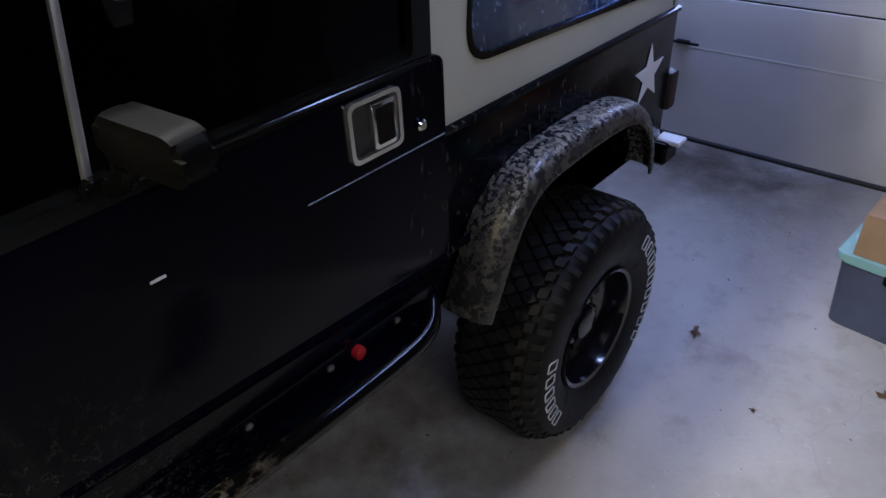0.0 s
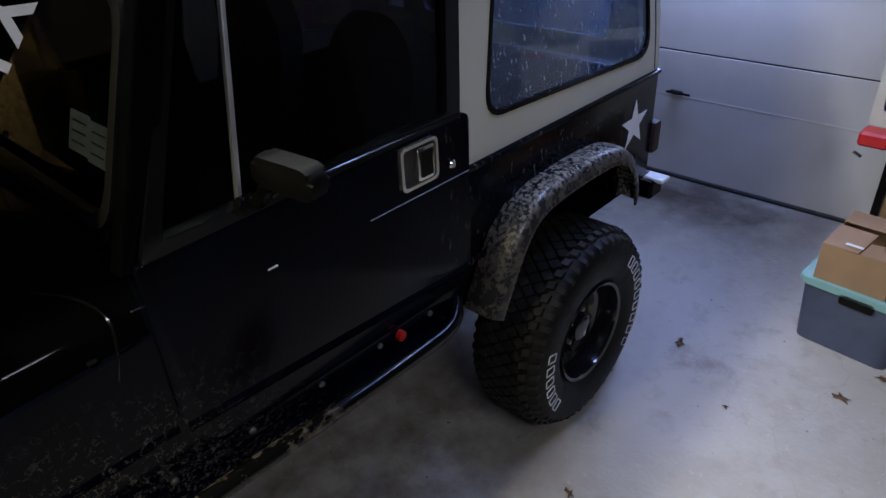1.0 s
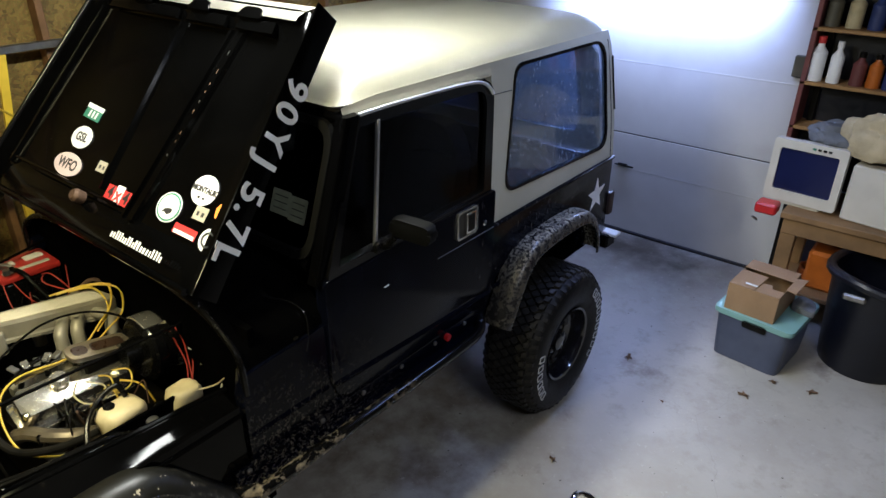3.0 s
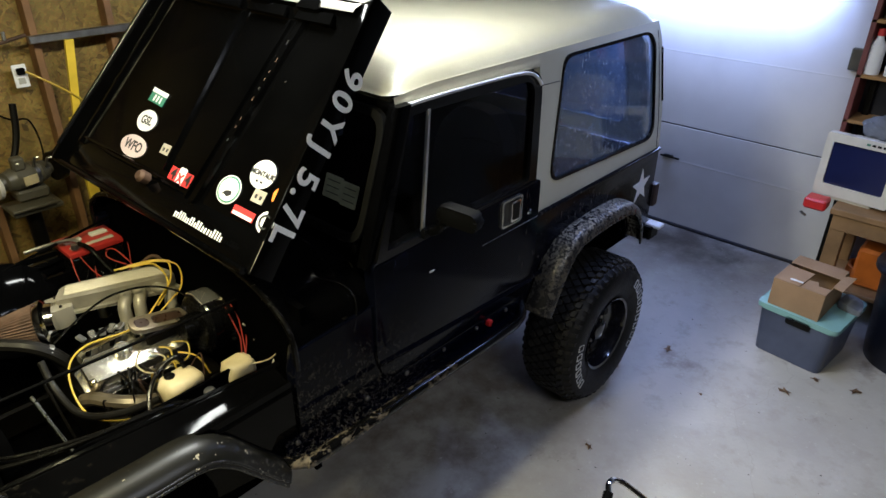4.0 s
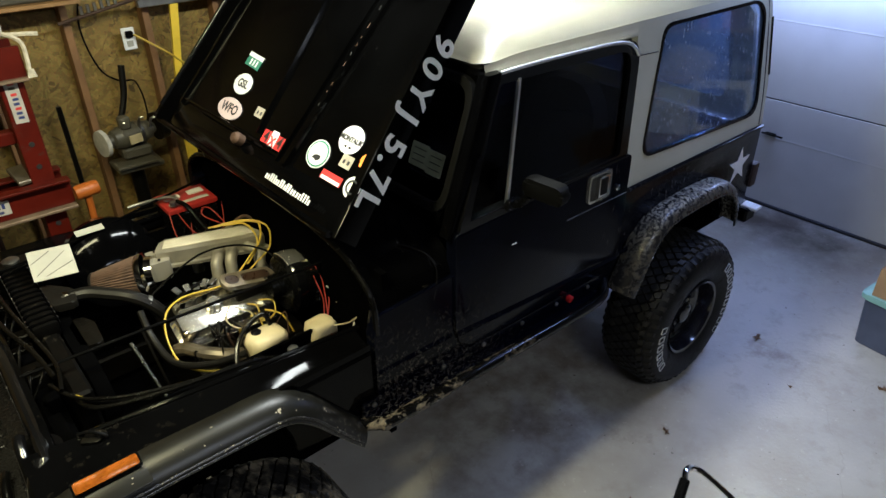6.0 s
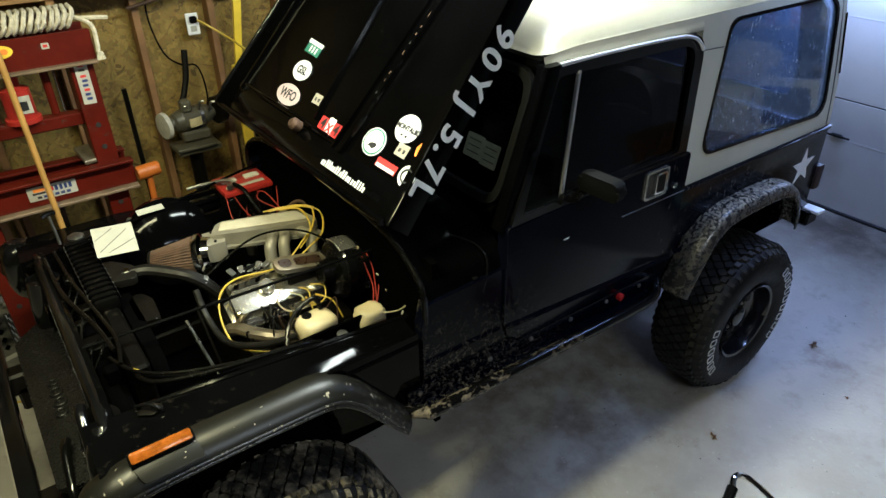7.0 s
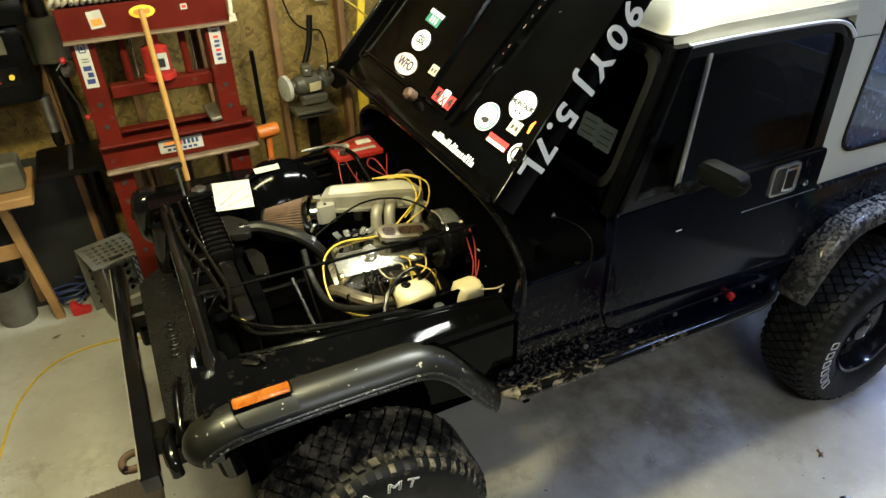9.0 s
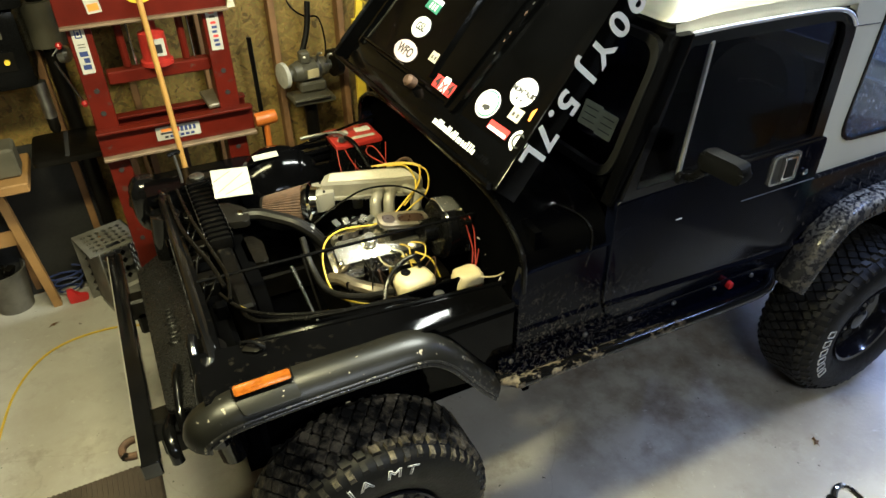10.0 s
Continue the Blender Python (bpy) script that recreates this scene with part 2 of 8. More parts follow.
press_red = material("chipped_red_enamel", (0.088, 0.0075, 0.0028), 0.38, 0, 0.7, 6, 0.04, 90, spec=0.22)
over(press_red, (0.06, 0.03, 0.022), 14, 0.62, 0.70, 0.75)
press_edge = material("worn_bare_steel_edge", (0.24, 0.17, 0.11), 0.5, 0.3, 0.7, 14, 0.05)
# one pine twice: lit tone for sawhorse and shelves, shaded tone for the bench
wood = material("raw_pine", (0.36, 0.20, 0.065), 0.6, 0, 0.7, 5, 0.06, 60)
bench_pine = material("dimmed_bench_pine", (0.25, 0.15, 0.065), 0.6, 0, 0.7, 5, 0.06, 60)
pole_wood = material("varnished_handle_wood", (0.50, 0.28, 0.07), 0.45, 0, 0.8, 8, 0.02, 60)
stud_wood = material("old_stud_wood", (0.24, 0.125, 0.045), 0.7, 0, 0.65, 6, 0.08, 60)
rope_mat = material("off_white_rope", (0.66, 0.60, 0.46), 0.85, 0, 0.7, 40, 0.2, 120)
orange_plastic = material("orange_plastic", (0.48, 0.13, 0.012), 0.4, 0, 0.8, 12, 0.03)
grey_paint = material("machine_grey_paint", (0.085, 0.078, 0.054), 0.42, 0, 0.7, 12, 0.05, 90)
abrasive = material("pale_grinding_wheel", (0.48, 0.46, 0.40), 0.9, 0, 0.8, 30, 0.1, 200)
crate_grey = material("dusty_grey_plastic", (0.15, 0.145, 0.13), 0.6, 0, 0.7, 12, 0.05, 90)
cardboard = material("brown_cardboard", (0.31, 0.20, 0.11), 0.75, 0, 0.85, 6, 0.04, 60)
tote_lid_mat = material("pale_turquoise_lid", (0.22, 0.40, 0.40), 0.4, 0, 0.9, 6, 0.03, 60)
tote_blue = material("cloudy_blue_plastic", (0.07, 0.085, 0.15), 0.35, 0, 0.7, 5, 0.03, 60)
navy_bag = material("dark_navy_plastic", (0.0022, 0.003, 0.009), 0.36, 0, 0.7, 5, 0.15, 25)
beige = material("beige_computer_plastic", (0.62, 0.60, 0.55), 0.45, 0, 0.92, 8, 0.02)
screen_mat = material("dark_blue_screen", (0.012, 0.016, 0.07), 0.15, 0, 0.8, 3, 0.0)
shelf_red = material("dark_red_shelf_board", (0.16, 0.045, 0.04), 0.6, 0, 0.7, 6, 0.04)
cloth_tan = material("tan_cloth", (0.52, 0.44, 0.28), 0.9, 0, 0.75, 8, 0.3, 90)
cloth_grey = material("grey_cloth", (0.14, 0.15, 0.17), 0.9, 0, 0.75, 8, 0.3, 90)
door_white = material("white_door_panel", (0.55, 0.55, 0.55), 0.42, 0, 0.92, 3, 0.03, 120)
seam_dark = material("dark_rubber_seal", (0.03, 0.03, 0.035), 0.7, 0, 0.8, 9, 0.03)
# unseen walls and ceiling, kept dark so black paint reflects little
unseen_wall_brown = material("dark_unseen_wall", (0.05, 0.042, 0.035), 0.8, 0, 0.6, 2, 0.05)
unseen_brown = material("dark_unseen_ceiling", (0.045, 0.036, 0.028), 0.85, 0, 0.8, 3, 0.05)
wall_white = material("plain_painted_wall", (0.38, 0.42, 0.52), 0.7, 0, 0.9, 3, 0.05)
leaf_mat = material("dry_brown_leaf", (0.22, 0.135, 0.075), 0.8, 0, 0.6, 40, 0.1)
red_knob_mat = material("bright_red_plastic", (0.50, 0.02, 0.02), 0.35, 0, 0.85, 12, 0.02)
yellow_paint = material("yellow_paint", (0.85, 0.60, 0.03), 0.45, 0, 0.85, 10, 0.03)
dark_panel = material("dusty_dark_board", (0.012, 0.012, 0.012), 0.7, 0, 0.6, 5, 0.08, 60)
cover_black = material("dusty_cover_black", (0.009, 0.0088, 0.009), 0.28, 0, 0.7, 6, 0.004, 120, spec=0.35)
mat_brown = material("brown_ribbed_rubber", (0.060, 0.044, 0.031), 0.7, 0, 0.6, 7, 0.15, 60)
tank_black = material("dirty_black_tank", (0.0024, 0.0022, 0.002), 0.4, 0, 0.6, 14, 0.06, 90, spec=0.12)
over(tank_black, (0.035, 0.029, 0.020), 34, 0.62, 0.74, 0.8)
bucket_mat = material("dull_galvanised_bucket", (0.17, 0.16, 0.14), 0.55, 0.4, 0.65, 9, 0.06)


def concrete():
    m = material("stained_concrete", (0.42, 0.405, 0.37), 0.55, 0, 0.86, 1.6, 0.10, 45, spread=0.12)
    over(m, (0.30, 0.275, 0.235), 1.2, 0.46, 0.72, 0.5, (1, 1, 1), 8, seed=1.3)
    over(m, (0.33, 0.31, 0.275), 9.0, 0.52, 0.70, 0.6, (1, 1, 1), 8, seed=9.1)
    over(m, (0.19, 0.165, 0.13), 3.2, 0.60, 0.76, 0.42, (1, 1, 1), 6, seed=7.7)
    over(m, (0.07, 0.06, 0.05), 26, 0.72, 0.76, 0.5, (1, 1, 1), 2, seed=2.7)
    # darker patches that gather towards the garage door
    over(m, (0.10, 0.085, 0.07), 2.6, 0.28, 0.60, 0.4, (1, 1, 1), 7, seed=0.4, mask=(("X", 1.25, 1.95), ("Y", -0.75, -0.15)))
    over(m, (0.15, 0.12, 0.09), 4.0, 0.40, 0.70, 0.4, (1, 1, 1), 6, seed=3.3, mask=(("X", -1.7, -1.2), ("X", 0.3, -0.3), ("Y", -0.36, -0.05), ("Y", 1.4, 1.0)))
    over(m, (0.50, 0.48, 0.43), 30, 0.62, 0.80, 0.7, (1, 1, 1), 5, seed=4.2)
    n, l = m.node_tree.nodes, m.node_tree.links
    b = n["Principled BSDF"]
    where, warp, cells, line, mix = n.new("ShaderNodeTexCoord"), n.new("ShaderNodeTexNoise"), n.new("ShaderNodeTexVoronoi"), n.new("ShaderNodeMapRange"), n.new("ShaderNodeMix")
    bend = n.new("ShaderNodeMix")
    bend.data_type, bend.blend_type, mix.data_type = "RGBA", "ADD", "RGBA"
    bend.inputs[0].default_value = 0.35
    warp.inputs["Scale"].default_value, warp.inputs["Detail"].default_value = 2.5, 6
    cells.feature, cells.inputs["Scale"].default_value = "DISTANCE_TO_EDGE", 0.42
    line.inputs["From Min"].default_value, line.inputs["From Max"].default_value = 0.0, 0.0018
    line.inputs["To Min"].default_value, line.inputs["To Max"].default_value = 0.14, 0.0
    l.new(where.outputs["Object"], warp.inputs["Vector"])
    l.new(where.outputs["Object"], bend.inputs[6])
    l.new(warp.outputs["Color"], bend.inputs[7])
    l.new(bend.outputs[2], cells.inputs["Vector"])
    l.new(cells.outputs["Distance"], line.inputs["Value"])
    old = b.inputs["Base Color"].links[0].from_socket
    l.new(old, mix.inputs[6])
    mix.inputs[7].default_value = (0.09, 0.08, 0.07, 1)
    l.new(line.outputs["Result"], mix.inputs[0])
    l.new(mix.outputs[2], b.inputs["Base Color"])
    return m


def strand_board():
    """Pressed board of flat wood strands in all directions."""
    m = bpy.data.materials.new("strand_board")
    m.use_nodes = True
    n, l = m.node_tree.nodes, m.node_tree.links
    b = n["Principled BSDF"]
    where = n.new("ShaderNodeTexCoord")
    warp = n.new("ShaderNodeTexNoise")
    warp.inputs["Scale"].default_value = 9
    add = n.new("ShaderNodeMix")
    add.data_type, add.blend_type = "RGBA", "ADD"
    add.inputs[0].default_value = 0.07
    l.new(where.outputs["Object"], warp.inputs["Vector"])
    l.new(where.outputs["Object"], add.inputs[6])
    l.new(warp.outputs["Color"], add.inputs[7])
    layers = []
    for turn, scale in ((0.5, 34), (-0.75, 38), (1.45, 31)):
        cells, shape = n.new("ShaderNodeTexVoronoi"), n.new("ShaderNodeMapping")
        cells.inputs["Scale"].default_value = scale
        shape.vector_type = "TEXTURE"
        shape.inputs["Rotation"].default_value = (0, turn, 0)
        shape.inputs["Scale"].default_value = (2.6, 1.0, 0.75)
        l.new(add.outputs[2], shape.inputs["Vector"])
        l.new(shape.outputs["Vector"], cells.inputs["Vector"])
        layers.append(cells)
    pick, swap, swap2, grain, tint = n.new("ShaderNodeTexNoise"), n.new("ShaderNodeMix"), n.new("ShaderNodeMix"), n.new("ShaderNodeTexNoise"), n.new("ShaderNodeMix")
    swap.data_type = swap2.data_type = tint.data_type = "RGBA"
    tint.blend_type = "MULTIPLY"
    tint.inputs[0].default_value = 0.55
    pick.inputs["Scale"].default_value, grain.inputs["Scale"].default_value, grain.inputs["Detail"].default_value = 16, 130, 4
    hard, hard2 = n.new("ShaderNodeMapRange"), n.new("ShaderNodeMapRange")
    for h, lo in ((hard, 0.46), (hard2, 0.56)):
        h.inputs["From Min"].default_value, h.inputs["From Max"].default_value = lo, lo + 0.01
        l.new(pick.outputs["Fac"], h.inputs["Value"])
    l.new(where.outputs["Object"], pick.inputs["Vector"])
    l.new(where.outputs["Object"], grain.inputs["Vector"])
    l.new(hard.outputs["Result"], swap.inputs[0])
    l.new(layers[0].outputs["Color"], swap.inputs[6])
    l.new(layers[1].outputs["Color"], swap.inputs[7])
    l.new(hard2.outputs["Result"], swap2.inputs[0])
    l.new(swap.outputs[2], swap2.inputs[6])
    l.new(layers[2].outputs["Color"], swap2.inputs[7])
    ramp = n.new("ShaderNodeValToRGB")
    ramp.color_ramp.elements[0].color = (0.10, 0.060, 0.011, 1)
    ramp.color_ramp.elements[1].color = (0.40, 0.275, 0.060, 1)
    ramp.color_ramp.elements.new(0.25).color = (0.23, 0.147, 0.027, 1)
    ramp.color_ramp.elements.new(0.60).color = (0.31, 0.205, 0.040, 1)
    l.new(swap2.outputs[2], ramp.inputs["Fac"])
    l.new(ramp.outputs["Color"], tint.inputs[6])
    l.new(grain.outputs["Color"], tint.inputs[7])
    l.new(tint.outputs[2], b.inputs["Base Color"])
    b.inputs["Roughness"].default_value = 0.7
    relief = n.new("ShaderNodeBump")
    relief.inputs["Strength"].default_value, relief.inputs["Distance"].default_value = 0.35, 0.01
    l.new(swap2.outputs[2], relief.inputs["Height"])
    l.new(relief.outputs["Normal"], b.inputs["Normal"])
    return m


# ---- building helpers
WORLD = {}


def link(name, bm, mat, smooth=False, sharp=35):
    me = bpy.data.meshes.new(name)
    bmesh.ops.recalc_face_normals(bm, faces=bm.faces)
    bm.to_mesh(me)
    bm.free()
    me.materials.append(mat)
    ob = new(name, me)
    if smooth:
        for p in me.polygons:
            p.use_smooth = True
        me.set_sharp_from_angle(angle=radians(sharp))
    return ob


def part(name, bm, mat, parent=None, label="", smooth=True, sharp=35):
    """Links a bmesh, given in world places, as one mesh under a thing or under a part."""
    ob = link(name, bm, mat, smooth, sharp)
    if parent is not None:
        ob.parent = parent
        ob.matrix_parent_inverse = WORLD.get(parent, Matrix()).inverted()
    if label:
        ob["label"] = label
    return ob


def thing(name, base, label, category, group="", kind=""):
    ob = new(name)
    ob.location = base
    ob.empty_display_size = 0.1
    WORLD[ob] = Matrix.Translation(base)
    return tagged(ob, label, category, group, kind)


def single(name, bm, mat, label, category, group="", kind="", smooth=True):
    return tagged(part(name, bm, mat, None, "", smooth), label, category, group, kind)


def box(lo, hi, bevel=0.0, turn=None, bm=None, segments=1):
    """A box between two corners, with bevelled edges, turned by a matrix about its middle."""
    own = bmesh.new()
    lo, hi = Vector(lo), Vector(hi)
    size, mid = hi - lo, (hi + lo) / 2
    bmesh.ops.create_cube(own, size=1.0, matrix=Matrix.Diagonal((*size, 1)))
    if bevel:
        bmesh.ops.bevel(own, geom=own.edges[:], offset=min(bevel, 0.45 * min(size)), segments=segments, affect="EDGES", profile=0.6)
    bmesh.ops.transform(own, matrix=Matrix.Translation(mid) @ (turn or Matrix()), verts=own.verts)
    return own if bm is None else join(bm, own)


def join(bm, other):
    me = bpy.data.meshes.new("t")
    other.to_mesh(me)
    other.free()
    bm.from_mesh(me)
    bpy.data.meshes.remove(me)
    return bm


def tube(points, radius, sides=10, bm=None, closed=False, smooth=3):
    """A round bar or hose along points, smoothed into a curve; radius may be a list."""
    pts = [Vector(p) for p in points]
    if smooth and len(pts) > 2:
        fine = []
        count = len(pts)
        for i in range(count if closed else count - 1):
            p0 = pts[(i - 1) % count] if closed or i else pts[0]
            p1, p2 = pts[i], pts[(i + 1) % count]
            p3 = pts[(i + 2) % count] if closed or i + 2 < count else pts[-1]
            for k in range(smooth * 2):
                s = k / (smooth * 2)
                fine.append(0.5 * (2 * p1 + (p2 - p0) * s + (2 * p0 - 5 * p1 + 4 * p2 - p3) * s * s + (3 * p1 - p0 - 3 * p2 + p3) * s ** 3))
        if not closed:
            fine.append(pts[-1])
        pts = fine
    bm = bm or bmesh.new()
    rings, normal = [], None
    for i, p in enumerate(pts):
        a, b = pts[i - 1] if i or closed else p, pts[(i + 1) % len(pts)] if i + 1 < len(pts) or closed else p
        way = (b - a).normalized()
        if normal is None:
            normal = way.orthogonal().normalized()
        normal = (normal - way * normal.dot(way)).normalized()
        side = way.cross(normal)
        r = radius if not isinstance(radius, (list, tuple)) else radius[0] + (radius[1] - radius[0]) * i / max(1, len(pts) - 1)
        rings.append([bm.verts.new(p + r * (math.cos(2 * math.pi * k / sides) * normal + math.sin(2 * math.pi * k / sides) * side)) for k in range(sides)])
    for i in range(len(rings) - (0 if closed else 1)):
        a, b = rings[i], rings[(i + 1) % len(rings)]
        for k in range(sides):
            bm.faces.new((a[k], a[(k + 1) % sides], b[(k + 1) % sides], b[k]))
    if not closed:
        bm.faces.new(rings[0][::-1])
        bm.faces.new(rings[-1])
    return bm


def lathe(profile, axis_at, way, sides=48, bm=None, closed=True):
    """Turns a profile of (along, radius) pairs about an axis through a point."""
    bm = bm or bmesh.new()
    way = Vector(way).normalized()
    u = way.orthogonal().normalized()
    v = way.cross(u)
    at = Vector(axis_at)
    rings = []
    for along, r in profile:
        if r < 1e-5:
            rings.append([bm.verts.new(at + along * way)])
        else:
            rings.append([bm.verts.new(at + along * way + r * (math.cos(2 * math.pi * k / sides) * u + math.sin(2 * math.pi * k / sides) * v)) for k in range(sides)])
    for a, b in zip(rings, rings[1:]):
        for k in range(sides):
            q = (k + 1) % sides
            if len(a) == 1 and len(b) == 1:
                continue
            if len(a) == 1:
                bm.faces.new((a[0], b[k], b[q]))
            elif len(b) == 1:
                bm.faces.new((a[k], a[q], b[0]))
            else:
                bm.faces.new((a[k], a[q], b[q], b[k]))
    for ring, flip in ((rings[0], True), (rings[-1], False)):
        if closed and len(ring) > 1:
            bm.faces.new(ring[::-1] if flip else ring)
    return bm


def prism(outline, depth, to_world, bevel=0.0, bm=None):
    """A flat outline of (u, v) pairs with a thickness along +w, laid into the world by a function of (u, v, w)."""
    own = bmesh.new()
    low = [own.verts.new((u, v, 0)) for u, v in outline]
    high = [own.verts.new((u, v, depth)) for u, v in outline]
    own.faces.new(low[::-1])
    own.faces.new(high)
    for i in range(len(outline)):
        j = (i + 1) % len(outline)
        own.faces.new((low[i], low[j], high[j], high[i]))
    if bevel:
        edges = [e for e in own.edges if abs(e.verts[0].co.z - e.verts[1].co.z) < 1e-6]
        bmesh.ops.bevel(own, geom=edges, offset=bevel, segments=2, affect="EDGES", profile=0.6)
    for vert in own.verts:
        vert.co = Vector(to_world(*vert.co))
    return own if bm is None else join(bm, own)


def rounded(corners, radius, steps=5):
    """An outline with its corners rounded."""
    out, count = [], len(corners)
    for i in range(count):
        p, a, b = Vector(corners[i]), Vector(corners[i - 1]), Vector(corners[(i + 1) % count])
        r = radius[i] if isinstance(radius, (list, tuple)) else radius
        if r <= 0:
            out.append(tuple(p))
            continue
        da, db = (a - p).normalized(), (b - p).normalized()
        reach = min(r, 0.48 * (a - p).length, 0.48 * (b - p).length)
        s, e = p + da * reach, p + db * reach
        for k in range(steps + 1):
            t = k / steps
            out.append(tuple((1 - t) ** 2 * s + 2 * t * (1 - t) * p + t * t * e))
    return out


def ring_plate(outer, inner, depth, to_world, count=72):
    """A plate with a hole: both outlines are sampled by angle about the hole's middle."""
    c = sum((Vector(p) for p in inner), Vector((0, 0))) / len(inner)

    def cast(outline, angle):
        d = Vector((math.cos(angle), math.sin(angle)))
        best = 0
        for i in range(len(outline)):
            p, q = Vector(outline[i - 1]) - c, Vector(outline[i]) - c
            e = q - p
            den = d.x * e.y - d.y * e.x
            if abs(den) < 1e-9:
                continue
            t = (p.x * e.y - p.y * e.x) / den
            s = (p.x * d.y - p.y * d.x) / den
            if t > 0 and -1e-6 <= s <= 1 + 1e-6:
                best = max(best, t)
        return c + best * d

    angles = sorted({round(2 * math.pi * k / count, 5) for k in range(count)} | {round(math.atan2(p[1] - c.y, p[0] - c.x) % (2 * math.pi), 5) for p in outer})
    bm = bmesh.new()
    rows = []
    for outline, w in ((outer, 0), (outer, depth), (inner, depth), (inner, 0)):
        rows.append([bm.verts.new(to_world(*cast(outline, a), w)) for a in angles])
    size = len(angles)
    for a, b in zip(rows, rows[1:] + rows[:1]):
        for k in range(size):
            q = (k + 1) % size
            bm.faces.new((a[k], a[q], b[q], b[k]))
    return bm


def sweep(path, profile, to_world, bm=None):
    """A moulding: a profile of (outwards, across) pairs carried along a flat path of (u, v) pairs, ends closed."""
    bm = bm or bmesh.new()
    rows = []
    for i, p in enumerate(path):
        a, b = Vector(path[max(0, i - 1)]), Vector(path[min(len(path) - 1, i + 1)])
        d = (b - a).normalized()
        nrm = Vector((-d.y, d.x))
        rows.append([bm.verts.new(to_world(p[0] + nrm.x * o, p[1] + nrm.y * o, w)) for o, w in profile])
    size = len(profile)
    for a, b in zip(rows, rows[1:]):
        for k in range(size):
            bm.faces.new((a[k], a[(k + 1) % size], b[(k + 1) % size], b[k]))
    bm.faces.new(rows[0][::-1])
    bm.faces.new(rows[-1])
    return bm


def curve_through(points, steps=6):
    """A smooth flat path through points."""
    pts = [Vector(p) for p in points]
    out = []
    for i in range(len(pts) - 1):
        p0, p1, p2, p3 = pts[max(0, i - 1)], pts[i], pts[i + 1], pts[min(len(pts) - 1, i + 2)]
        for k in range(steps):
            s = k / steps
            out.append(tuple(0.5 * (2 * p1 + (p2 - p0) * s + (2 * p0 - 5 * p1 + 4 * p2 - p3) * s * s + (3 * p1 - p0 - 3 * p2 + p3) * s ** 3)))
    out.append(tuple(pts[-1]))
    return out


def lettering(name, text, m, size, mat, parent, label="", depth=0.0008, bold=0.0, outline=0.0):
    """Raised letters of the built-in font, centred on a pose whose z points out of the surface; outlines alone if outline has a thickness."""
    data = bpy.data.curves.new(name, "FONT")
    data.body, data.size, data.align_x, data.align_y, data.extrude, data.offset = text, size, "CENTER", "CENTER", depth, bold
    if outline:
        data.fill_mode, data.bevel_depth, data.bevel_resolution = "NONE", outline, 0
    temp = new(name + "_outline", data)
    me = bpy.data.meshes.new_from_object(temp.evaluated_get(bpy.context.evaluated_depsgraph_get()))
    bpy.data.objects.remove(temp)
    me.transform(m)
    me.materials.clear()
    me.materials.append(mat)
    ob = new(name, me)
    if parent is not None:
        ob.parent = parent
        ob.matrix_parent_inverse = WORLD.get(parent, Matrix()).inverted()
    if label:
        ob["label"] = label
    return ob


def frame_of(origin, u, v):
    """A pose with x along u, y along v as far as it can be, z out of both."""
    u = Vector(u).normalized()
    w = u.cross(Vector(v)).normalized()
    v = w.cross(u)
    m = Matrix((u, v, w)).transposed().to_4x4()
    m.translation = origin
    return m


def disc(m, rx, ry, depth=0.0012, count=36):
    return prism([(rx * math.cos(2 * math.pi * k / count), ry * math.sin(2 * math.pi * k / count)) for k in range(count)], depth, lambda u, v, w: m @ Vector((u, v, w)))


def plate(m, w, h, depth=0.0012, r=0.0):
    o = [(-w / 2, -h / 2), (w / 2, -h / 2), (w / 2, h / 2), (-w / 2, h / 2)]
    return prism(rounded(o, r) if r else o, depth, lambda a, b, c: m @ Vector((a, b, c)))


# ---- the setting
floor_bm = box((-6.5, -4.2, -0.12), (2.36, 2.9, 0))
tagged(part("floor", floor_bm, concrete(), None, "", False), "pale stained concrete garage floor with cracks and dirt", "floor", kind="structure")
# closes the room above, out of view; its dark colour limits reflections
tagged(part("ceiling", box((-6.5, -4.2, 3.05), (2.5, 2.9, 3.15)), unseen_brown, None, "", False), "unseen ceiling closing the garage, kept dark for reflections", "ceiling", kind="structure")
osb = strand_board()
north = tagged(part("wall_north", box((-6.5, 2.62, 0), (2.5, 2.72, 3.05)), osb, None, "", False), "bare strand board garage wall with exposed wooden studs", "wall", kind="structure")
for i, x in enumerate([-5.66, -5.25, -4.84, -4.43, -4.02, -3.61, -3.20, -2.79, -2.38, -1.97, -1.56, -1.15, -0.74, -0.33, 0.08, 0.49, 0.90, 1.31, 1.72, 2.13]):
    part("stud", box((x - 0.019, 2.532, 0), (x + 0.019, 2.619, 3.04), 0.003), stud_wood, north)
# two walls behind the camera, dark for the same reason
tagged(part("wall_south", box((-6.5, -4.3, 0), (2.5, -4.2, 3.05)), unseen_wall_brown, None, "", False), "unseen garage wall, kept dark for reflections", "wall", kind="structure")
tagged(part("wall_west", box((-6.6, -4.3, 0), (-6.5, 2.72, 3.05)), unseen_wall_brown, None, "", False), "unseen garage wall, kept dark for reflections", "wall", kind="structure")
DOOR_X = 2.27
east = bmesh.new()
for lo, hi in (((2.36, 2.05, 0), (2.5, 2.72, 3.05)), ((2.36, -4.3, 0), (2.5, -0.62, 3.05)), ((2.36, -0.62, 2.35), (2.5, 2.05, 3.05))):
    box(lo, hi, bm=east)
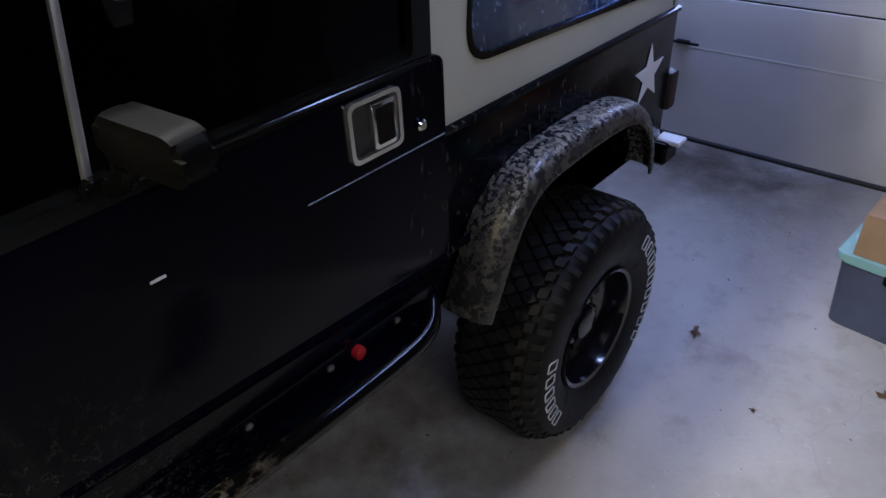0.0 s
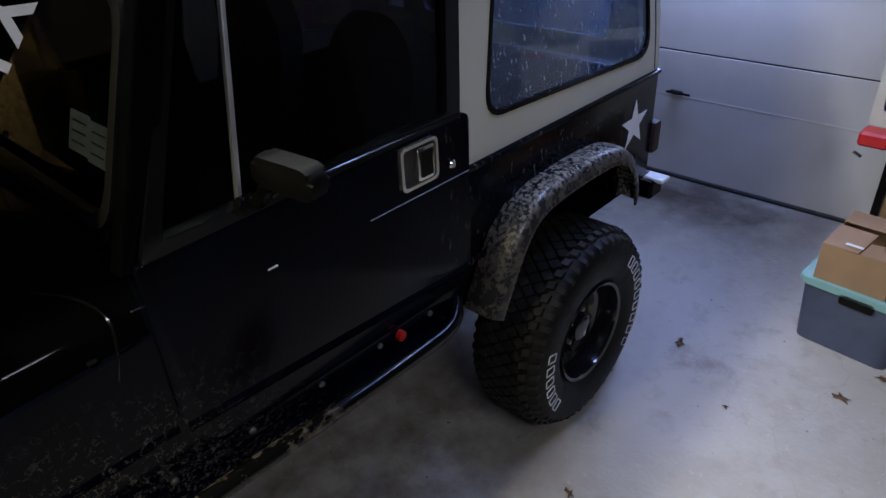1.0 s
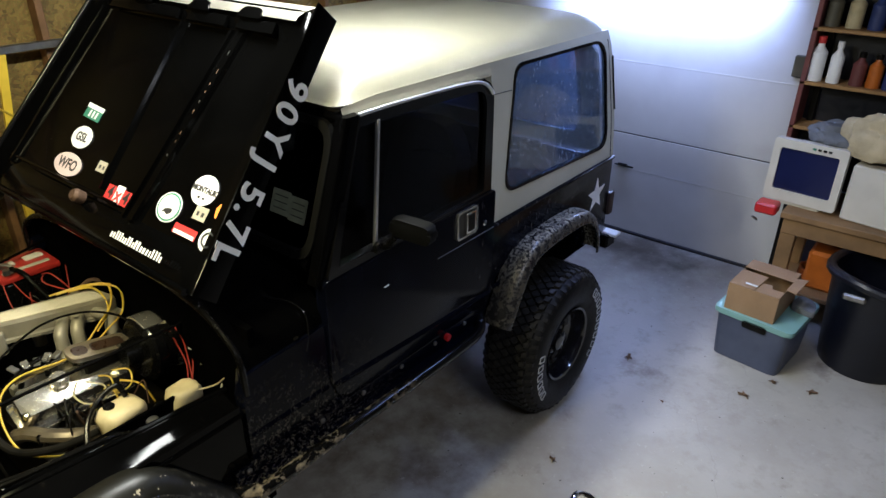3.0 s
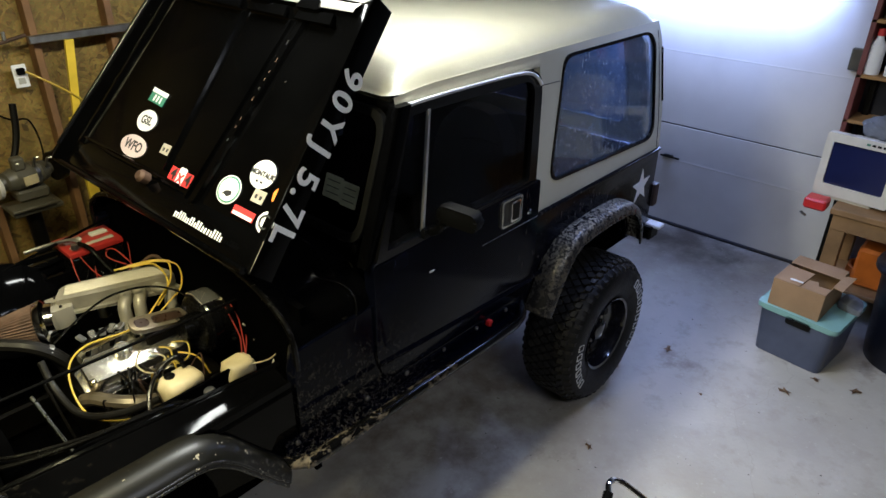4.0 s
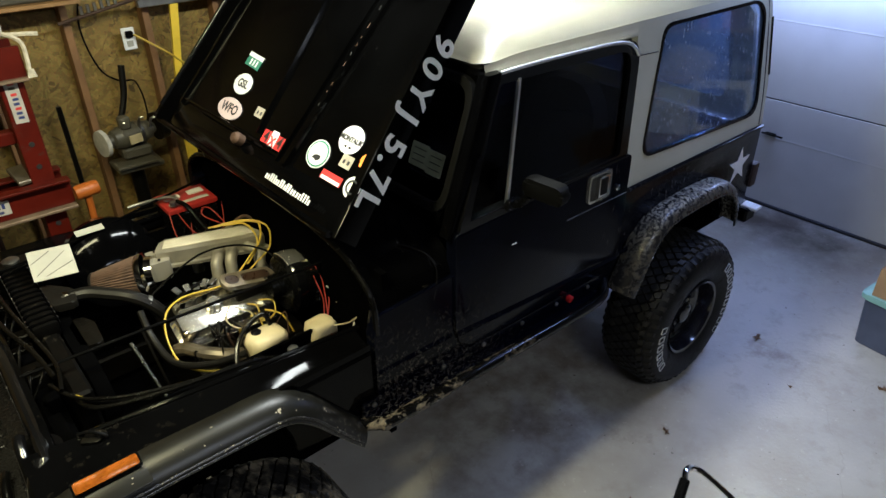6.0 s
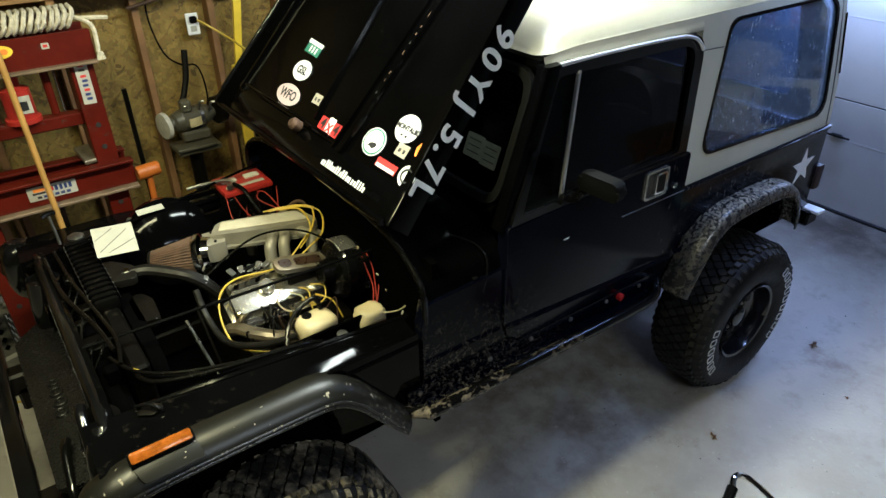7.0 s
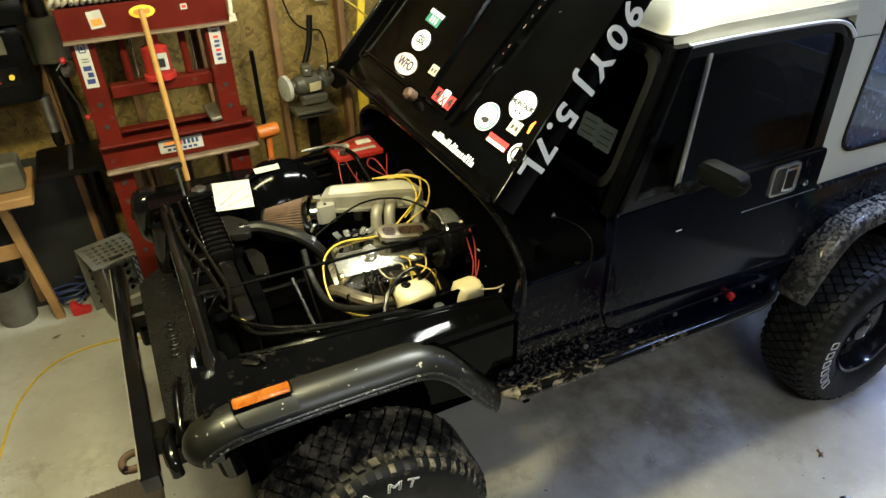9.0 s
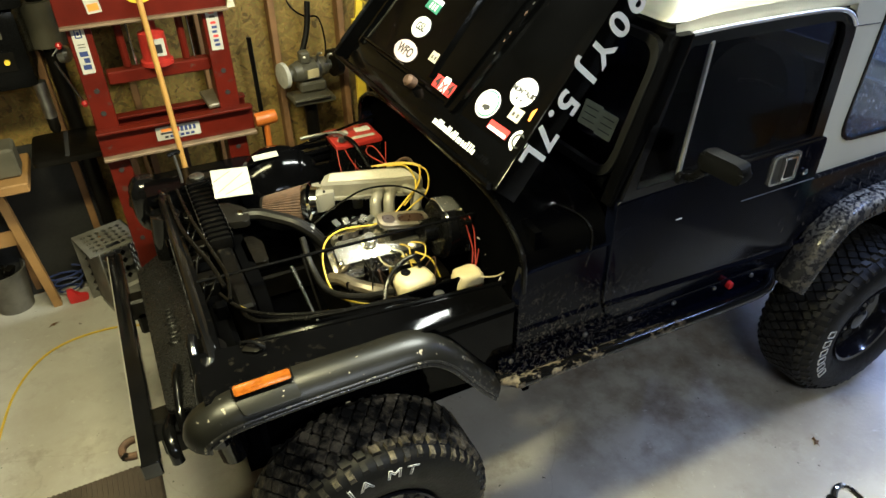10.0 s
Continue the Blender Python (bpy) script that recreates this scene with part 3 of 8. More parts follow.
tagged(part("wall_east", east, wall_white, None, "", False), "plain painted wall round the garage door", "wall", kind="structure")

# sectional garage door: four panels with ribs and seams
gdoor = thing("garage_door", (DOOR_X, 0.7, 0), "closed white sectional garage door with dark panel seams", "garage door", kind="structure")
for z0, z1 in ((0.03, 0.852), (0.862, 2.42)):
    part("panel", box((DOOR_X, -0.80, z0), (DOOR_X + 0.045, 2.05, z1), 0.002), door_white, gdoor)
    part("seam", box((DOOR_X + 0.012, -0.80, z1 - 0.002), (DOOR_X + 0.04, 2.05, z1 + 0.012)), seam_dark, gdoor, "dark gap between two panels")
for z in (0.568, 1.42):
    part("pressed_line", sweep([(-0.80, z), (2.05, z)], [(-0.010, 0.001), (-0.003, -0.0012), (0.003, -0.0012), (0.010, 0.001)], lambda u, v, w: (DOOR_X + w, u, v)), door_white, gdoor, "shallow pressed line across the panel")
part("bottom_seal", box((DOOR_X - 0.006, -0.80, 0.0), (DOOR_X + 0.045, 2.05, 0.032), 0.01), seam_dark, gdoor, "black rubber seal along the floor")
hinge = box((DOOR_X - 0.02, 0.56, 0.585), (DOOR_X - 0.002, 0.64, 0.605), 0.003)
tube([(DOOR_X - 0.03, 0.50, 0.595), (DOOR_X - 0.03, 0.66, 0.595)], 0.008, 8, hinge)
part("latch", hinge, dark_metal, gdoor, "dark metal latch")

# ceiling lights: tube fixtures
def tube_fixture(name, base, along_y, label, glow_mat):
    t = thing(name, base, label, "ceiling light")
    x, y, z = base
    half = 0.59
    hx, hy = (0.09, half + 0.03) if along_y else (half + 0.03, 0.09)
    part("housing", box((x - hx, y - hy, z + 0.06), (x + hx, y + hy, min(3.05, z + 0.14)), 0.01), white_vinyl, t)
    part("hanger", box((x - 0.02, y - 0.02, z + 0.12), (x + 0.02, y + 0.02, 3.05)), steel, t)
    for k in (-0.04, 0.04):
        a = (x + k, y - half, z + 0.035) if along_y else (x - half, y + k, z + 0.035)
        b = (x + k, y + half, z + 0.035) if along_y else (x + half, y + k, z + 0.035)
        part("tube", tube([a, b], 0.013, 10), glow_mat, t, "glowing glass tube")


cool_glow, warm_glow = glow("cool_glow", (0.75, 0.82, 1.0), 6), glow("warm_glow", (1.0, 0.86, 0.58), 8)
tube_fixture("ceiling_light", (2.02, 0.50, 2.22), True, "white fixture with two cool tubes near the garage door", cool_glow)
tube_fixture("ceiling_light", (-1.15, 0.35, 2.84), False, "white fixture with two warm tubes over the hardtop", warm_glow)
tube_fixture("ceiling_light", (0.50, -0.45, 2.88), True, "white fixture with two cool tubes beside the hardtop", cool_glow)
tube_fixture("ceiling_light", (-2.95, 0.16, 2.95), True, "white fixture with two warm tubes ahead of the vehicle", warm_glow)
# fixture body made up for the added side lamp
tube_fixture("ceiling_light", (-1.9, -2.3, 2.95), False, "unseen added fixture with two tubes beside the vehicle", cool_glow)

# ---- the off-road vehicle
car = thing("off_road_vehicle", (-1.1, 0.75, 0), "black off-road vehicle, khaki hardtop, raised hood, wide muddy tyres", "vehicle")
MID = 0.75


def side(y0, d):
    return lambda u, v, w: (u, y0 + d * w, v)


def mirror_y(bm):
    for v in bm.verts:
        v.co.y = 2 * MID - v.co.y
    return bm


TUB = [(-1.865, 0.80), (-1.84, 0.755), (-0.60, 0.735), (-0.55, 0.80), (-0.48, 0.95), (-0.34, 1.05), (0.20, 1.07), (0.33, 0.98), (0.41, 0.76),
       (0.675, 0.76), (0.675, 1.222), (-1.40, 1.222), (-1.845, 1.205), (-1.865, 1.12)]
part("body_side", prism(TUB, 0.05, side(0, 1), 0.006), body_paint, car, "black dusty body side with mud splashes", True, 30)
part("body_side", prism(TUB, 0.05, side(2 * MID, -1), 0.006), body_paint, car, "", True, 30)
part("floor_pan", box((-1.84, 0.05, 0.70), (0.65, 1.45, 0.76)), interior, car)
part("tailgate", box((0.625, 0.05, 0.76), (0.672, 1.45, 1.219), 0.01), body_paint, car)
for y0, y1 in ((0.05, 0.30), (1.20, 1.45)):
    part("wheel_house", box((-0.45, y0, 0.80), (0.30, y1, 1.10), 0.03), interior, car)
# rail along the tub top and pressed lines on the side
part("top_rail", sweep([(-0.53, 1.224), (0.677, 1.224)], [(-0.006, -0.008), (0.006, -0.010), (0.010, 0.0), (0.010, 0.016), (-0.006, 0.016)], side(0, 1)), body_paint, car)
part("crease", sweep([(-1.855, 0.964), (-1.525, 0.962)], [(-0.014, 0.001), (0.0, -0.007), (0.014, 0.001)], side(0, 1)), body_paint, car)
part("crease", sweep([(-0.52, 0.905), (-0.44, 0.902)], [(-0.014, 0.001), (0.0, -0.007), (0.014, 0.001)], side(0, 1)), body_paint, car)


def arch(points):
    return points + [(2 * MID - y, z) for y, z in points[-2::-1]]


COWL = [(0.006, 0.95), (0.006, 1.12), (0.008, 1.19), (0.016, 1.235), (0.036, 1.272), (0.075, 1.302), (0.145, 1.340), (0.25, 1.370), (0.42, 1.388), (MID, 1.395)]
cowl = bmesh.new()
rows = []
for x, lift, tuck in ((-1.85, 0.0, 0.0), (-1.80, 0.004, 0.0), (-1.68, 0.008, 0.002), (-1.56, 0.012, 0.004), (-1.50, 0.012, 0.006)):
    pts = arch([(y + tuck, z + lift) for y, z in COWL])
    rows.append([cowl.verts.new((x, y, z)) for y, z in pts])
for a, b in zip(rows, rows[1:]):
    for k in range(len(a) - 1):
        cowl.faces.new((a[k], a[k + 1], b[k + 1], b[k]))
part("cowl", cowl, paint, car, "black curved cowl ahead of the windshield")
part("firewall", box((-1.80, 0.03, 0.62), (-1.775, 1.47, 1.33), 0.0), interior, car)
part("cowl_seal", tube([(-1.848, y, z + 0.006) for y, z in arch(COWL[1:])], 0.011, 8), black_hose, car, "black rubber seal round the engine bay")
part("cowl_seam", tube([(-1.605, 0.003, 1.156), (-1.585, 0.006, 1.23), (-1.578, 0.026, 1.285), (-1.60, 0.07, 1.322), (-1.66, 0.13, 1.35)], 0.004, 6), gloss_black, car, "thin curved seam in the cowl panel")
part("hood_latch", box((-1.645, 0.006, 1.218), (-1.625, 0.016, 1.226), 0.002), dark_metal, car, "small worn steel hood latch stud")

# door with frame, glass, vent bar, handle, lock, mirror
LEAN = 0.115
DOOR = rounded([(-1.515, 0.985), (-1.49, 0.90), (-1.43, 0.877), (-0.56, 0.853), (-0.535, 0.90), (-0.53, 1.395), (-0.545, 1.412), (-1.515, 1.385)], 0.02)
FRAME_OUT = rounded([(-1.50, 1.385), (-0.565, 1.405), (-0.492, 1.872), (-1.285, 1.882)], [0.01, 0.01, 0.10, 0.02])
FRAME_IN = rounded([(-1.45, 1.415), (-0.615, 1.425), (-0.548, 1.835), (-1.275, 1.845)], [0.01, 0.015, 0.075, 0.02])
PANE = rounded([(-1.455, 1.41), (-0.605, 1.42), (-0.54, 1.84), (-1.28, 1.85)], 0.02)


def door_side(u, v, w):
    return (u, -0.014 + w + max(0.0, v - 1.40) * LEAN, v)


door = part("door", prism(DOOR, 0.05, door_side, 0.006), body_paint, car, "black steel door with a chrome handle and scratches")
part("door_frame", ring_plate(FRAME_OUT,
                              FRAME_IN, 0.04, door_side), gloss_black, door, "black window frame")
part("window_glass", prism(PANE, 0.005, lambda u, v, w: door_side(u, v, w + 0.018)), dark_glass, door, "dark smoked window glass")
part("vent_bar", prism([(-1.277, 1.425), (-1.264, 1.425), (-1.178, 1.85), (-1.190, 1.85)], 0.014, lambda u, v, w: door_side(u, v, w - 0.006), 0.004), rail_metal, door, "chrome upright bar of the vent window")
# black gloss rail done in bright metal, which carries its lamp streak
part("drip_rail", tube([door_side(u, v, -0.012) for u, v in ((-1.285, 1.887), (-1.10, 1.889), (-0.85, 1.886), (-0.68, 1.880), (-0.60, 1.868), (-0.555, 1.845), (-0.528, 1.812))], 0.0070, 12), rail_metal, car, "drip rail over the door, bright metal for its lamp streak")
part("sill_edge", box((-1.245, -0.019, 1.409), (-0.57, -0.013, 1.417), 0.002), gloss_black, door, "glossy lower edge of the door window")
part("crease", sweep([(-1.505, 0.962), (-0.54, 0.905)], [(-0.016, 0.001), (0.0, -0.008), (0.016, 0.001)], side(-0.014, 1)), body_paint, door, "pressed line low on the door")
part("paint_chip", box((-1.238, -0.0155, 1.240), (-1.210, -0.0135, 1.246), 0.0008), white_vinyl, door, "small pale scratch in the door paint")
# glint along the door crease, put in as a thin steel strip
part("door_glint", box((-0.923, -0.016, 1.2315), (-0.535, -0.012, 1.2345), 0.001), steel, door, "thin steel strip standing in for a glint along the door")
bez = part("door_handle", ring_plate(rounded([(-0.812, 1.266), (-0.672, 1.266), (-0.672, 1.390), (-0.812, 1.390)], 0.02), rounded([(-0.803, 1.275), (-0.681, 1.275), (-0.681, 1.381), (-0.803, 1.381)], 0.015), 0.016, side(-0.026, 1)), polished, door, "chrome rectangular handle bezel")
# flat black plate gives the recess its shade
part("recess", box((-0.807, -0.0155, 1.271), (-0.677, -0.0135, 1.385)), black_ink, bez)
part("paddle", prism(rounded([(-0.757, 1.283), (-0.694, 1.283), (-0.694, 1.376), (-0.757, 1.376)], 0.008), 0.016, side(-0.032, 1), 0.004), chrome, bez, "chrome paddle with a dark face")
part("paddle_face", prism(rounded([(-0.748, 1.292), (-0.703, 1.292), (-0.703, 1.367), (-0.748, 1.367)], 0.005), 0.002, side(-0.0345, 1)), dark_metal, bez)
part("lock", lathe([(0, 0.0), (0, 0.011), (-0.008, 0.013), (-0.012, 0.009), (-0.012, 0.0)], (-0.612, -0.014, 1.281), (0, 1, 0), 20), chrome, door, "round chrome lock")
MIRROR_AT = Matrix.Translation((-1.262, -0.065, 1.508)) @ Matrix.Rotation(radians(9), 4, "Z")
mirror = part("mirror", prism(rounded([(0.0, -0.026), (-0.150, -0.034), (-0.168, -0.022), (-0.168, 0.018), (-0.146, 0.034), (-0.01, 0.040)], 0.018), 0.052, lambda u, v, w: MIRROR_AT @ Vector((w, u, v)), 0.016), mirror_grey, door, "black plastic door mirror housing")
part("mirror_glass", prism(rounded([(-0.012, -0.02), (-0.152, -0.026), (-0.152, 0.022), (-0.015, 0.028)], 0.010), 0.002, lambda u, v, w: MIRROR_AT @ Vector((w + 0.0515, u, v))), chrome, mirror, "mirror glass")
part("mirror_arm", tube([(-1.25, -0.005, 1.425), (-1.245, -0.05, 1.432), (-1.24, -0.085, 1.475)], 0.017, 10), plastic, mirror)
part("arm_foot", prism(rounded([(-1.29, 1.405), (-1.215, 1.405), (-1.205, 1.435), (-1.28, 1.445)], 0.012), 0.022, side(-0.034, 1), 0.006), plastic, mirror)

# far door, plain
far_door = part("door", mirror_y(prism(DOOR, 0.05, door_side, 0.006)), body_paint, car)
part("door_frame", mirror_y(ring_plate(FRAME_OUT,
                                       FRAME_IN, 0.04, door_side)), paint, far_door)
part("window_glass", mirror_y(prism(PANE, 0.005, lambda u, v, w: door_side(u, v, w + 0.018))), dark_glass, far_door)

# khaki hardtop: sides with window, roof, rear
def top_side(u, v, w):
    return (u, 0.006 + w + max(0.0, v - 1.25) * 0.070 + max(0.0, v - 1.79) ** 2 * 0.8, v)


WIN = rounded([(-0.428, 1.345), (0.594, 1.306), (0.512, 1.888), (-0.330, 1.893)], [0.085, 0.11, 0.11, 0.07])
SHELL = [(-0.545, 1.228), (0.675, 1.228), (0.668, 1.45), (0.607, 1.74), (0.585, 1.85), (0.560, 1.925), (-0.497, 1.925), (-0.502, 1.80), (-0.565, 1.42)]
hardtop = part("hardtop", ring_plate(SHELL, WIN, 0.03, top_side), khaki, car, "khaki painted hardtop", True, 50)
part("hardtop_side", mirror_y(ring_plate(SHELL, WIN, 0.03, top_side)), khaki, hardtop, "", True, 50)
part("side_window", prism(WIN, 0.006, lambda u, v, w: top_side(u, v, w + 0.006)), side_glass, hardtop, "muddy tinted side window")
part("side_window", mirror_y(prism(WIN, 0.006, lambda u, v, w: top_side(u, v, w + 0.006))), side_glass, hardtop)
cx, cy = sum(p[0] for p in WIN) / len(WIN), sum(p[1] for p in WIN) / len(WIN)
part("window_seal", ring_plate(WIN, [(cx + (u - cx) * 0.972, cy + (v - cy) * 0.952) for u, v in WIN], 0.012, lambda u, v, w: top_side(u, v, w - 0.005)), black_hose, hardtop, "black rubber window seal")


def roof_edge(x):
    """Height of the line where the side turns into the roof."""
    front = max(0.0, min(1.0, (-1.12 - x) / 0.20))
    return 1.925 - 0.014 * front ** 1.6


def roof_rim():
    """The strip of side above a door, from the drip rail up to the roof."""
    bm = bmesh.new()
    rows = []
    for i in range(25):
        x = -1.325 + 0.829 * i / 24
        top = roof_edge(x)
        foot = [(x, 0.066, 1.868), (x, 0.057, 1.872), (x, 0.0545, 1.879), (x, 0.0565, 1.889), (x, 0.0600, 1.898)]
        rows.append([bm.verts.new(p) for p in foot + [top_side(x, 1.905 + (top - 1.905) * k / 4, 0.0) for k in range(5)]])
    for p, q in zip(rows, rows[1:]):
        for k in range(9):
            bm.faces.new((p[k], p[k + 1], q[k + 1], q[k]))
    return bm


def roof_sheet():
    bm = bmesh.new()
    NX, NY = 60, 44
    grid = []
    for i in range(NX + 1):
        f = i / NX
        x = -1.335 + 1.900 * (f - 0.10 * math.sin(2 * math.pi * f))
        front, rear = max(0.0, min(1.0, (x + 1.335) / 0.26)), max(0.0, min(1.0, (0.566 - x) / 0.17))
        rise = (1 - (1 - front) ** 2.4) * (1 - (1 - rear) ** 2.6)
        edge = roof_edge(x)
        half = MID - top_side(x, edge, 0.0)[1] - 0.045 * max(0.0, 1 - (x + 1.335) / 0.07) ** 2 - 0.05 * max(0.0, 1 - (0.566 - x) / 0.08) ** 2
        row = []
        for j in range(NY + 1):
            s = 2 * j / NY - 1
            b = math.copysign(1 - (1 - abs(s)) ** 1.8, s)
            h = (1 - abs(b) ** 12) * (0.30 + 0.70 * rise) * rise ** 0.25
            row.append(bm.verts.new((x, MID + b * half, edge + 0.078 * h + 0.018 * (1 - b * b) * rise)))
        grid.append(row)
    for i in range(NX):
        for j in range(NY):
            bm.faces.new((grid[i][j], grid[i + 1][j], grid[i + 1][j + 1], grid[i][j + 1]))
    bmesh.ops.solidify(bm, geom=bm.faces[:], thickness=0.012)
    return bm


part("roof", roof_sheet(), khaki, hardtop, "khaki roof with rounded edges", True, 60)
part("roof_rim", roof_rim(), khaki, hardtop, "", True, 60)
part("roof_rim", mirror_y(roof_rim()), khaki, hardtop, "", True, 60)
part("roof_front", box((-1.333, 0.13, 1.872), (-1.318, 1.37, 1.892), 0.004), khaki, hardtop)
part("rear_panel", ring_plate([(0.08, 1.243), (1.42, 1.243), (1.37, 1.80), (1.28, 1.905), (0.22, 1.905), (0.13, 1.80)], rounded([(0.22, 1.33), (1.28, 1.33), (1.24, 1.85), (0.26, 1.85)], 0.06), 0.03, lambda u, v, w: (0.668 - w - max(0, v - 1.45) * 0.19, u, v)), khaki, hardtop)
part("rear_glass", prism([(0.20, 1.31), (1.30, 1.31), (1.26, 1.87), (0.24, 1.87)], 0.006, lambda u, v, w: (0.653 - w - max(0, v - 1.45) * 0.19, u, v)), side_glass, hardtop)
part("seam_line", tube([top_side(u, v, -0.001) for u, v in ((0.640, 1.24), (0.625, 1.45), (0.575, 1.72), (0.545, 1.88))], 0.0025, 6), seam_dark, hardtop, "thin dark joint")
part("seam_line", tube([top_side(u, v, -0.001) for u, v in ((-0.49, 1.797), (-0.36, 1.791))], 0.002, 6), seam_dark, hardtop, "thin dark joint")
part("rear_strip", tube([top_side(u, v, 0.002) for u, v in ((0.657, 1.50), (0.632, 1.62), (0.598, 1.79))], 0.009, 8), black_hose, hardtop, "black rubber strip down the rear corner")

# windshield frame
RAKE = 0.371


def screen_x(z):
    return -1.488 + (z - 1.41) * RAKE


shield = bmesh.new()
for y in (0.048, 2 * MID - 0.048):
    prism(rounded([(-0.035, -0.026), (0.035, -0.026), (0.035, 0.026), (-0.035, 0.026)], 0.012), 0.52, lambda u, v, w, y=y: (screen_x(1.37 + w) + u, y + v - (0.02 if y < MID else -0.02) * (1 - w / 0.52), 1.37 + w), 0.0, shield)
tube([(screen_x(1.885), 0.075, 1.878), (screen_x(1.885), 2 * MID - 0.075, 1.878)], 0.026, 8, shield)
tube([(-1.488, 0.075, 1.41), (-1.488, 2 * MID - 0.075, 1.41)], 0.028, 8, shield)
shield_ob = part("windshield_frame", shield, paint, car, "black windshield frame")
part("windshield_glass", prism([(0.09, 1.41), (1.41, 1.41), (1.40, 1.87), (0.10, 1.87)], 0.006, lambda u, v, w: (screen_x(v) + w, u, v)), dark_glass, shield_ob)
part("weather_seal", ring_plate(rounded([(0.052, 1.43), (1.448, 1.43), (1.44, 1.872), (0.06, 1.872)], 0.085), rounded([(0.080, 1.455), (1.42, 1.455), (1.412, 1.848), (0.088, 1.848)], 0.07), 0.02, lambda u, v, w: (screen_x(v) - 0.040 + w, u, v)), seal_grey, shield_ob, "grey rubber seal round the windshield")
for k, (y, z, w, h) in enumerate(((0.270, 1.571, 0.095, 0.085), (0.180, 1.565, 0.085, 0.085))):
    m = frame_of((screen_x(z) - 0.010, y, z), (0, -1, 0), (RAKE, 0, 1))
    st = part("inspection_sticker", plate(m, w, h, 0.001, 0.006), sticker_grey, shield_ob, "pale greenish inspection sticker")
    for j in range(3):
        part("text_bar", plate(m @ Matrix.Translation((0, (j - 1) * 0.022, 0.001)), w * 0.7, 0.0035, 0.0006), black_ink, st)
for z in (1.45, 1.768, 1.82):
    part("hinge_bolt", lathe([(0, 0), (0, 0.009), (-0.006, 0.007), (-0.006, 0)], (screen_x(z) + 0.008, 0.040, z), (0, 1, 0), 12), steel, shield_ob)

# inside: seats, roll bar, wheel, floor
for y in (0.42, 1.08):
    seat = part("seat", box((-1.05, y - 0.22, 0.86), (-0.55, y + 0.22, 1.0), 0.05, segments=2), seat_vinyl, car, "dark bucket seat")
    part("backrest", prism(rounded([(-0.26, 0.95), (0.26, 0.95), (0.24, 1.50), (0.12, 1.62), (-0.12, 1.62), (-0.24, 1.50)], 0.08), 0.10, lambda u, v, w, y=y: (-0.62 + (v - 0.95) * 0.22 + w, y + u * 0.85, v), 0.025), seat_vinyl, seat)
# added tube follows the highlight arc on the seat back
part("seat_rim_glint", tube([(-0.66, 0.34, 1.535), (-0.60, 0.30, 1.533), (-0.547, 0.27, 1.511), (-0.455, 0.24, 1.459), (-0.40, 0.222, 1.40), (-0.40, 0.22, 1.33)], 0.007, 8), seat_vinyl, car, "added tube tracing the bright rim of the seat back")
part("roll_bar", tube([(-0.42, 0.14, 1.2), (-0.42, 0.14, 1.70), (-0.42, 0.22, 1.82), (-0.42, 1.28, 1.82), (-0.42, 1.36, 1.70), (-0.42, 1.36, 1.2)], 0.028, 10), interior, car)
part("steering_wheel", tube([(-1.22 + 0.17 * math.sin(a) * 0.45, 0.42 + 0.18 * math.cos(a), 1.47 + 0.17 * math.sin(a)) for a in [2 * math.pi * k / 20 for k in range(20)]], 0.014, 8, closed=True, smooth=0), interior, car)
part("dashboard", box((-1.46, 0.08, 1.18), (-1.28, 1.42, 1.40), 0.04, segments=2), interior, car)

# flares
def flare(path, depth, mat, name, label, flip=False):
    bm = sweep(curve_through(path, 8), prof[depth], side(0.010 if depth == "front" else 0, 1))
    return part(name, mirror_y(bm) if flip else bm, mat, car, label, True, 50)


prof = {"rear": [(-0.022, 0.02), (-0.029, -0.01), (-0.031, -0.045), (-0.028, -0.072), (-0.020, -0.092), (-0.006, -0.103), (0.014, -0.109), (0.024, -0.112), (0.032, -0.110), (0.032, -0.104), (0.020, -0.098), (-0.004, -0.084), (-0.014, -0.06), (-0.018, 0.02)],
        "front": [(-0.026, 0.035), (-0.038, 0.012), (-0.042, -0.012), (-0.039, -0.036), (-0.030, -0.058), (-0.016, -0.076), (-0.002, -0.086), (0.006, -0.090), (0.014, -0.092), (0.022, -0.092), (0.022, -0.085), (0.004, -0.072), (-0.010, -0.04), (-0.014, 0.03)]}


REAR_ARC = [(0.402, 0.775), (0.388, 0.865), (0.335, 0.965), (0.245, 1.030), (0.10, 1.052), (-0.10, 1.052), (-0.235, 1.040), (-0.325, 1.005), (-0.395, 0.930), (-0.460, 0.82), (-0.515, 0.715)]
FRONT_ARC = [(-1.975, 0.786), (-2.025, 0.846), (-2.09, 0.931), (-2.155, 1.012), (-2.24, 1.066), (-2.4, 1.076), (-2.6, 1.08), (-2.76, 1.078), (-2.84, 1.07), (-2.888, 1.052), (-2.912, 1.034), (-2.918, 1.008)]
